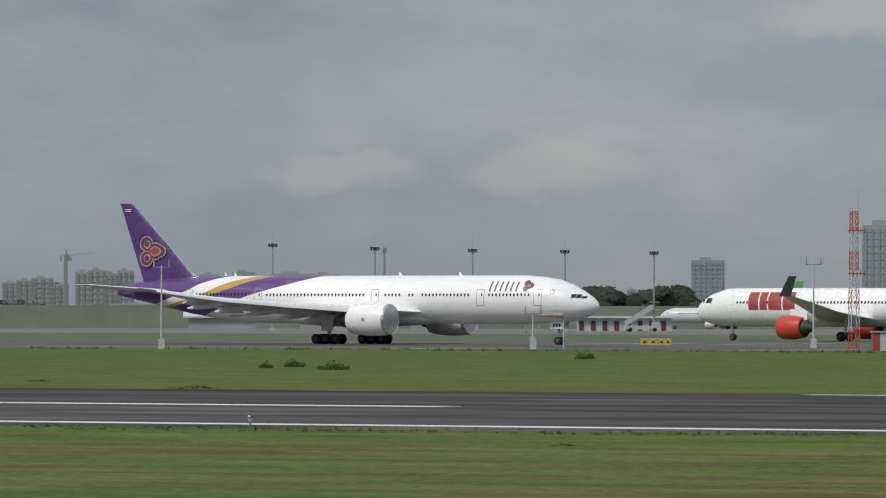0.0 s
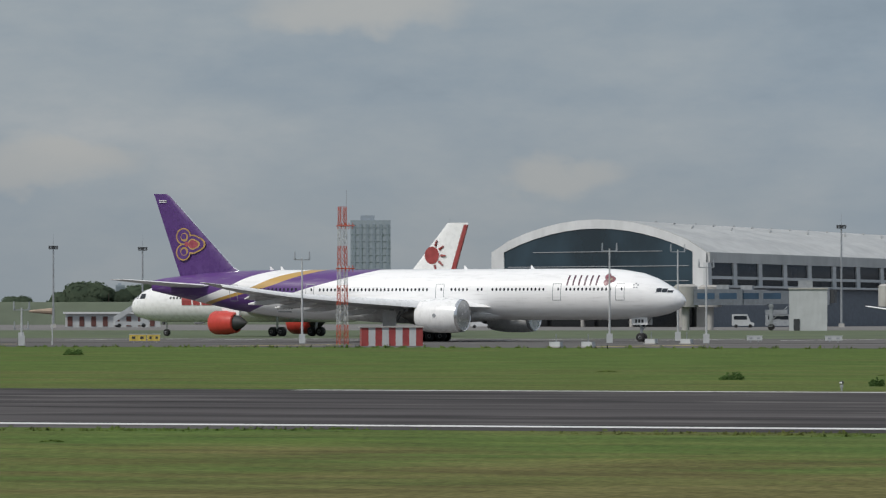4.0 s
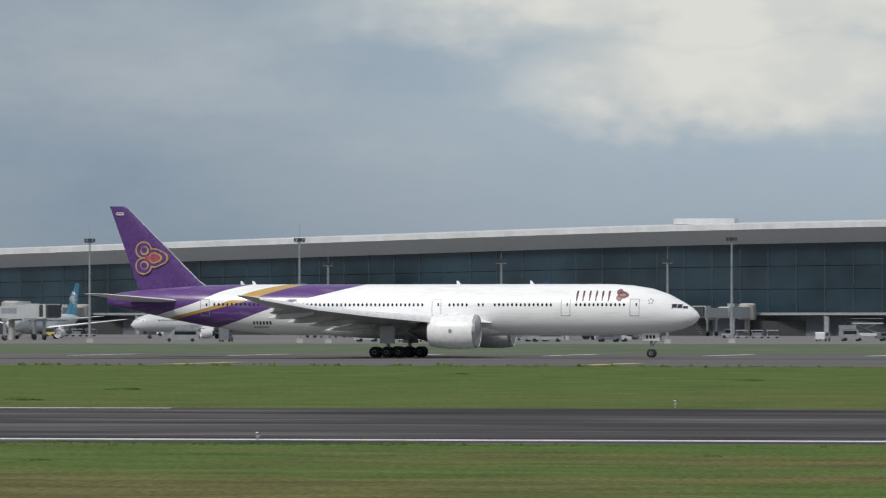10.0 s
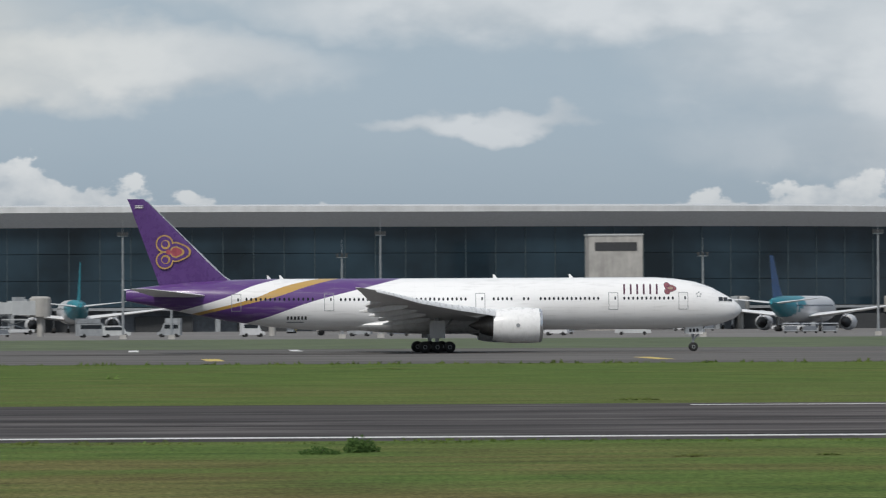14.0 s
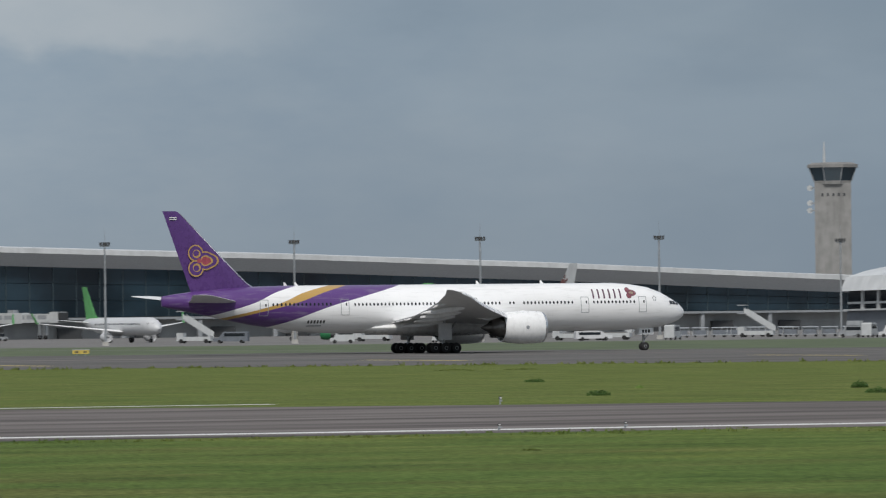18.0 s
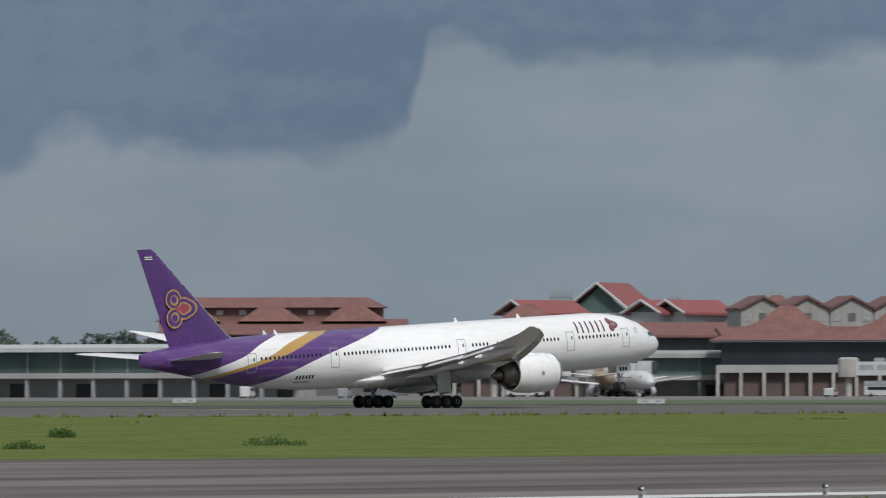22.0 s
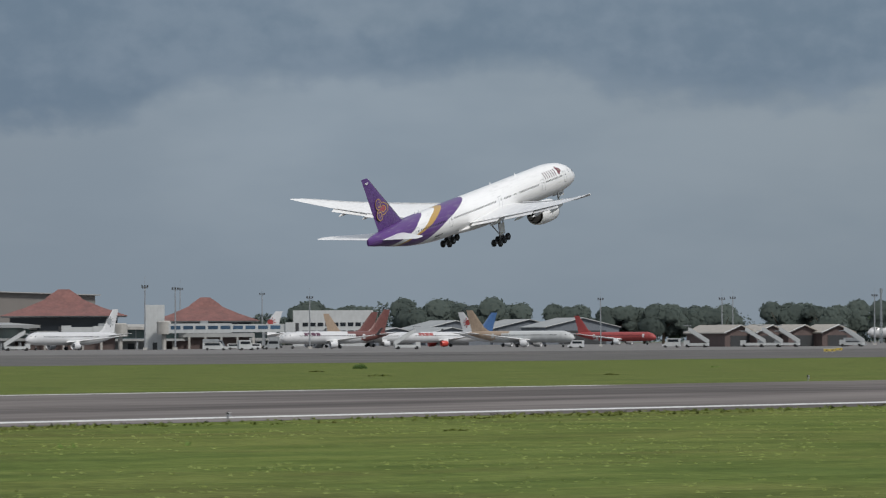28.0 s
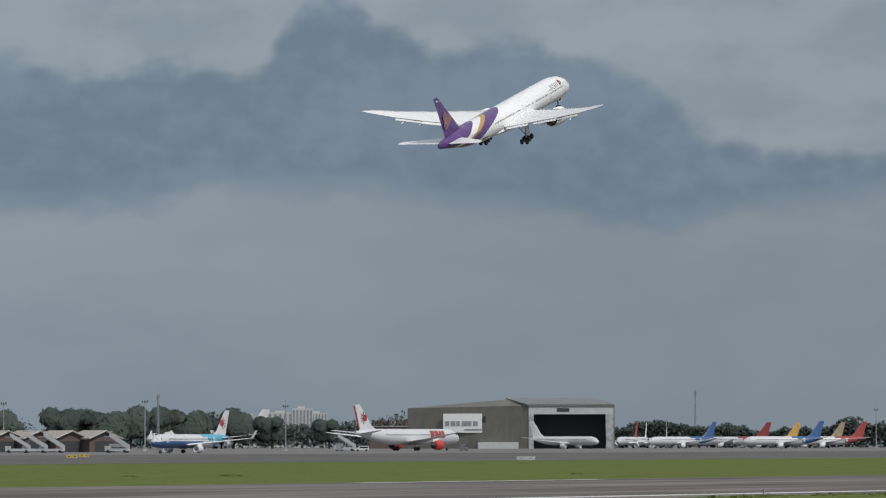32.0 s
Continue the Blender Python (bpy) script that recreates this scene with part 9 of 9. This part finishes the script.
def loader(at, turn):
    ob = thing("cargo_loader", pose(at[0], at[1], 0, 0, 0, turn), "white scissor cargo loader with a raised platform", "vehicle", "cargo loaders")
    part("chassis", boxed((-4, -1.4, 0.5), (4, 1.4, 1.2)), PARK_WHITE, ob)
    part("platform", boxed((-3.6, -1.5, 3.2), (3.2, 1.5, 3.5)), WHITE_DULL, ob)
    for s_ in (-1, 1):
        part("scissor_arm", rod(bmesh.new(), (-3 * s_, -1.2, 1.2), (2.6 * s_, -1.2, 3.2), 0.14, 0.14, 5), STEEL, ob)
        part("guard_rail", rod(bmesh.new(), (-3.6, 1.45 * s_, 4.4), (3.2, 1.45 * s_, 4.4), 0.05, 0.05, 5), STEEL, ob)
        for xx in (-3, 3):
            part("wheel", lathe(bmesh.new(), [(-0.2, 0.5), (0.2, 0.5)], (xx, 1.3 * s_, 0.5), 12, "y"), BLACK, ob)
    part("operator_cab", boxed((3.3, -1.3, 1.6), (4.3, -0.2, 3.8)), WINDOW, ob)


r = random.Random(21)
for i in range(34):
    x = -520 + 31 * i + r.uniform(-9, 9)
    y = front(x) - r.uniform(120, 230)
    if i % 3 == 2:
        loader((x, y), r.choice((0, 20, 160, 200)))
    else:
        baggage_train((x, y), r.choice((0, 6, 174, 186, 90)) + r.uniform(-8, 8), r.choice((PARK_WHITE, GREY, YELLOW, BROWN_RED)), r.choice((1, 2, 3)))
for i in range(22):
    x = -540 + 52 * i + r.uniform(-12, 12)
    jet_bridge((x, front(x) - 8), -90 + r.choice((-32, -18, 14, 30)), r.uniform(16, 26), "pale steel jet bridge reaching out from the terminal")
# glazed jet bridges along the white hall
for (x, y), a, l in (((643.1, 1200.5), -19.3, 16), ((642.6, 1155.6), -38.2, 14), ((648.6, 1129.5), -23.0, 15), ((654.1, 1103.5), 142.3, 15),
                     ((656.3, 1079.2), -25.3, 16), ((664.0, 1062.9), -39.0, 14), ((621.7, 1162.5), -17.6, 15), ((625.9, 1126.3), 145.5, 14), ((615.0, 1188.4), -31.9, 15)):
    jet_bridge((x, y), a, l, "double jet bridge with dark glazed sides before the white hall", 5.0, WHITE_DULL, True)


# a plant block and bridges before the first hall
p = thing("plant_block", pose(-462.5, 1076.5, 0, 0, 0, 22.0), "pale windowless plant block beside a jet bridge", "building")
part("wall", boxed((-3.4, 0, 0), (3.4, 5, 7.4)), WHITE_DULL, p)
part("parapet", boxed((-3.6, -0.2, 7.4), (3.6, 5.2, 7.7)), CONCRETE, p)
part("roof_unit", boxed((-1.8, 1, 7.7), (0.8, 3.4, 9.0)), GREY, p)
part("side_door", boxed((-2.6, -0.08, 0), (-1.5, 0.02, 2.1)), DARK, p)
for (x, y), a, l in (((-490.0, 1085.0), 20.0, 19), ((-452.0, 1090.0), 24.0, 18), ((-500.0, 1120.0), 12.0, 20), ((-430.0, 1100.0), 196.0, 12)):
    jet_bridge((x, y), a, l, "dark glazed jet bridge before the vaulted hall", 4.8, BLUE_GREY, True)


# ---------------------------------------------------------------- what moves
def motions():
    # seconds, x, y, z, heading, nose up
    rows = [
        (0.0, -445.44, 704.30, 0.00, -2.44, 0.00),
        (0.5, -437.60, 702.46, 0.00, -2.54, 0.00),
        (1.0, -428.35, 700.62, 0.00, -2.64, 0.00),
        (1.5, -418.64, 698.79, 0.00, -2.74, 0.00),
        (2.0, -408.09, 696.95, 0.00, -2.84, 0.00),
        (2.5, -396.05, 695.11, 0.00, -2.94, 0.00),
        (3.0, -385.29, 695.82, 0.00, -2.68, 0.00),
        (3.5, -373.11, 696.54, 0.00, -2.42, 0.01),
        (4.0, -360.48, 697.25, 0.00, -2.16, 0.01),
        (4.5, -349.28, 700.57, 0.00, -2.52, 0.01),
        (6.5, -299.27, 713.85, 0.00, -3.97, -0.01),
        (7.0, -280.68, 710.12, 0.00, -3.91, -0.00),
        (7.5, -260.97, 706.40, 0.00, -3.84, 0.01),
        (8.0, -240.03, 702.68, 0.00, -3.78, 0.01),
        (8.5, -219.84, 700.96, 0.00, -3.72, 0.01),
        (9.0, -197.93, 699.24, 0.00, -3.65, 0.01),
        (9.5, -175.89, 696.68, 0.00, -3.35, 0.01),
        (10.0, -152.90, 694.11, 0.00, -3.04, 0.01),
        (10.5, -129.03, 691.55, 0.00, -2.74, 0.01),
        (11.0, -104.10, 688.99, 0.00, -2.43, 0.01),
        (11.5, -79.11, 689.78, 0.00, -2.10, 0.01),
        (12.0, -53.23, 690.57, 0.00, -1.77, 0.01),
        (12.5, -27.67, 691.37, 0.00, -1.44, 0.00),
        (13.0, 0.31, 692.16, 0.00, -1.11, 0.00),
        (13.5, 28.34, 693.16, 0.00, -0.25, 0.00),
        (14.0, 57.52, 694.17, 0.00, 0.61, 0.01),
        (14.5, 86.79, 695.65, 0.00, 1.58, 0.00),
        (15.0, 116.85, 697.14, 0.00, 2.56, -0.01),
        (15.3, 135.23, 698.03, 0.00, 3.14, -0.01),
        (15.5, 148.12, 701.54, 0.00, 3.12, -0.01),
        (17.5, 281.81, 736.63, 0.00, 2.91, 0.01),
        (18.0, 309.68, 727.71, 0.00, 3.56, 0.00),
        (18.2, 320.39, 724.15, 0.00, 3.82, 0.00),
        (18.5, 335.40, 718.80, 0.00, 3.73, -0.01),
        (19.0, 361.77, 709.87, 0.00, 3.58, -0.02),
        (19.5, 386.41, 695.74, 0.00, 2.69, -0.00),
        (20.0, 408.96, 681.62, 0.00, 1.79, 0.01),
        (20.5, 426.47, 657.59, 0.00, 0.72, 0.03),
        (21.0, 444.44, 637.91, 0.00, 0.70, 1.06),
        (22.0, 478.85, 598.55, 0.00, 0.65, 3.11),
        (22.2, 485.46, 590.68, 0.00, 0.64, 3.52),
        (23.0, 537.46, 581.52, 0.00, 0.74, 5.30),
        (24.0, 608.33, 570.40, 2.08, -0.32, 7.50),
        (24.3, 629.38, 567.06, 2.80, -0.64, 8.16),
        (24.5, 647.67, 567.74, 3.36, -0.76, 8.36),
        (26.5, 840.10, 574.61, 10.66, -1.98, 10.31),
        (27.0, 926.60, 594.95, 13.82, -1.89, 10.95),
        (27.5, 1012.43, 615.28, 17.76, -1.81, 11.59),
        (28.0, 1097.95, 635.62, 21.20, -1.72, 12.23),
        (28.5, 1156.74, 639.51, 26.09, -1.75, 12.66),
        (29.0, 1210.68, 643.39, 32.18, -1.78, 13.10),
        (29.5, 1263.97, 647.27, 37.83, -1.81, 13.53),
        (30.0, 1316.31, 651.16, 44.79, -1.84, 13.97),
        (30.5, 1366.24, 652.96, 51.90, -1.88, 14.56),
        (31.0, 1416.02, 654.77, 59.40, -1.93, 15.16),
        (31.5, 1466.24, 656.57, 67.83, -1.97, 15.45),
        (32.0, 1515.84, 658.38, 76.27, -2.01, 15.75),
    ]

    walk(airliner, [(t, pose(x, y, z, 0, 0, hd) @ pose(0, 0, 0, 0, -up, 0)) for t, x, y, z, hd, up in rows])
    for w, side in airliner_wings:
        walk(w, [(t, pose(0, side * 2.2, 3.75, side * a, 0, 0)) for t, a in ((0.0, -1.6), (8.0, -1.3), (14.0, -0.6), (19.0, 0.3), (21.0, 1.3), (23.0, 2.7), (25.0, 4.1), (28.0, 4.6), (32.0, 4.5))])

    # the main legs stretch and the bogies tip once the weight is off them
    for leg, bogie, side in airliner_gears:
        walk(leg, [(t, pose(0, side * 5.5, 0.7 - d)) for t, d in ((0.0, 0.0), (22.0, 0.0), (23.0, 0.25), (24.0, 0.75), (32.0, 0.75))])
        walk(bogie, [(t, pose(0, side * 5.5, 0.7 - d, 0, -a, 0)) for t, d, a in ((0.0, 0.0, 0.0), (21.0, 0.0, -1.0), (22.0, 0.0, -3.0), (23.0, 0.25, -5.0), (24.0, 0.75, 12.0), (25.0, 0.75, 13.0), (32.0, 0.75, 13.0))])

    # the red and white wide-body rolls along its taxiway, the blue one turns in far off
    for ob, speed in ((taxiing_red, 2.6), (taxiing_blue, 3.6)):
        m = ob.matrix_basis.copy()
        at = 0.0 if ob is taxiing_red else 30.0
        way_ = m.to_3x3() @ Vector((1, 0, 0))
        walk(ob, [(t, Matrix.Translation(way_ * speed * (t - at)) @ m) for t in (0.0, 8.0, 16.0, 24.0, 32.0)])


motions()
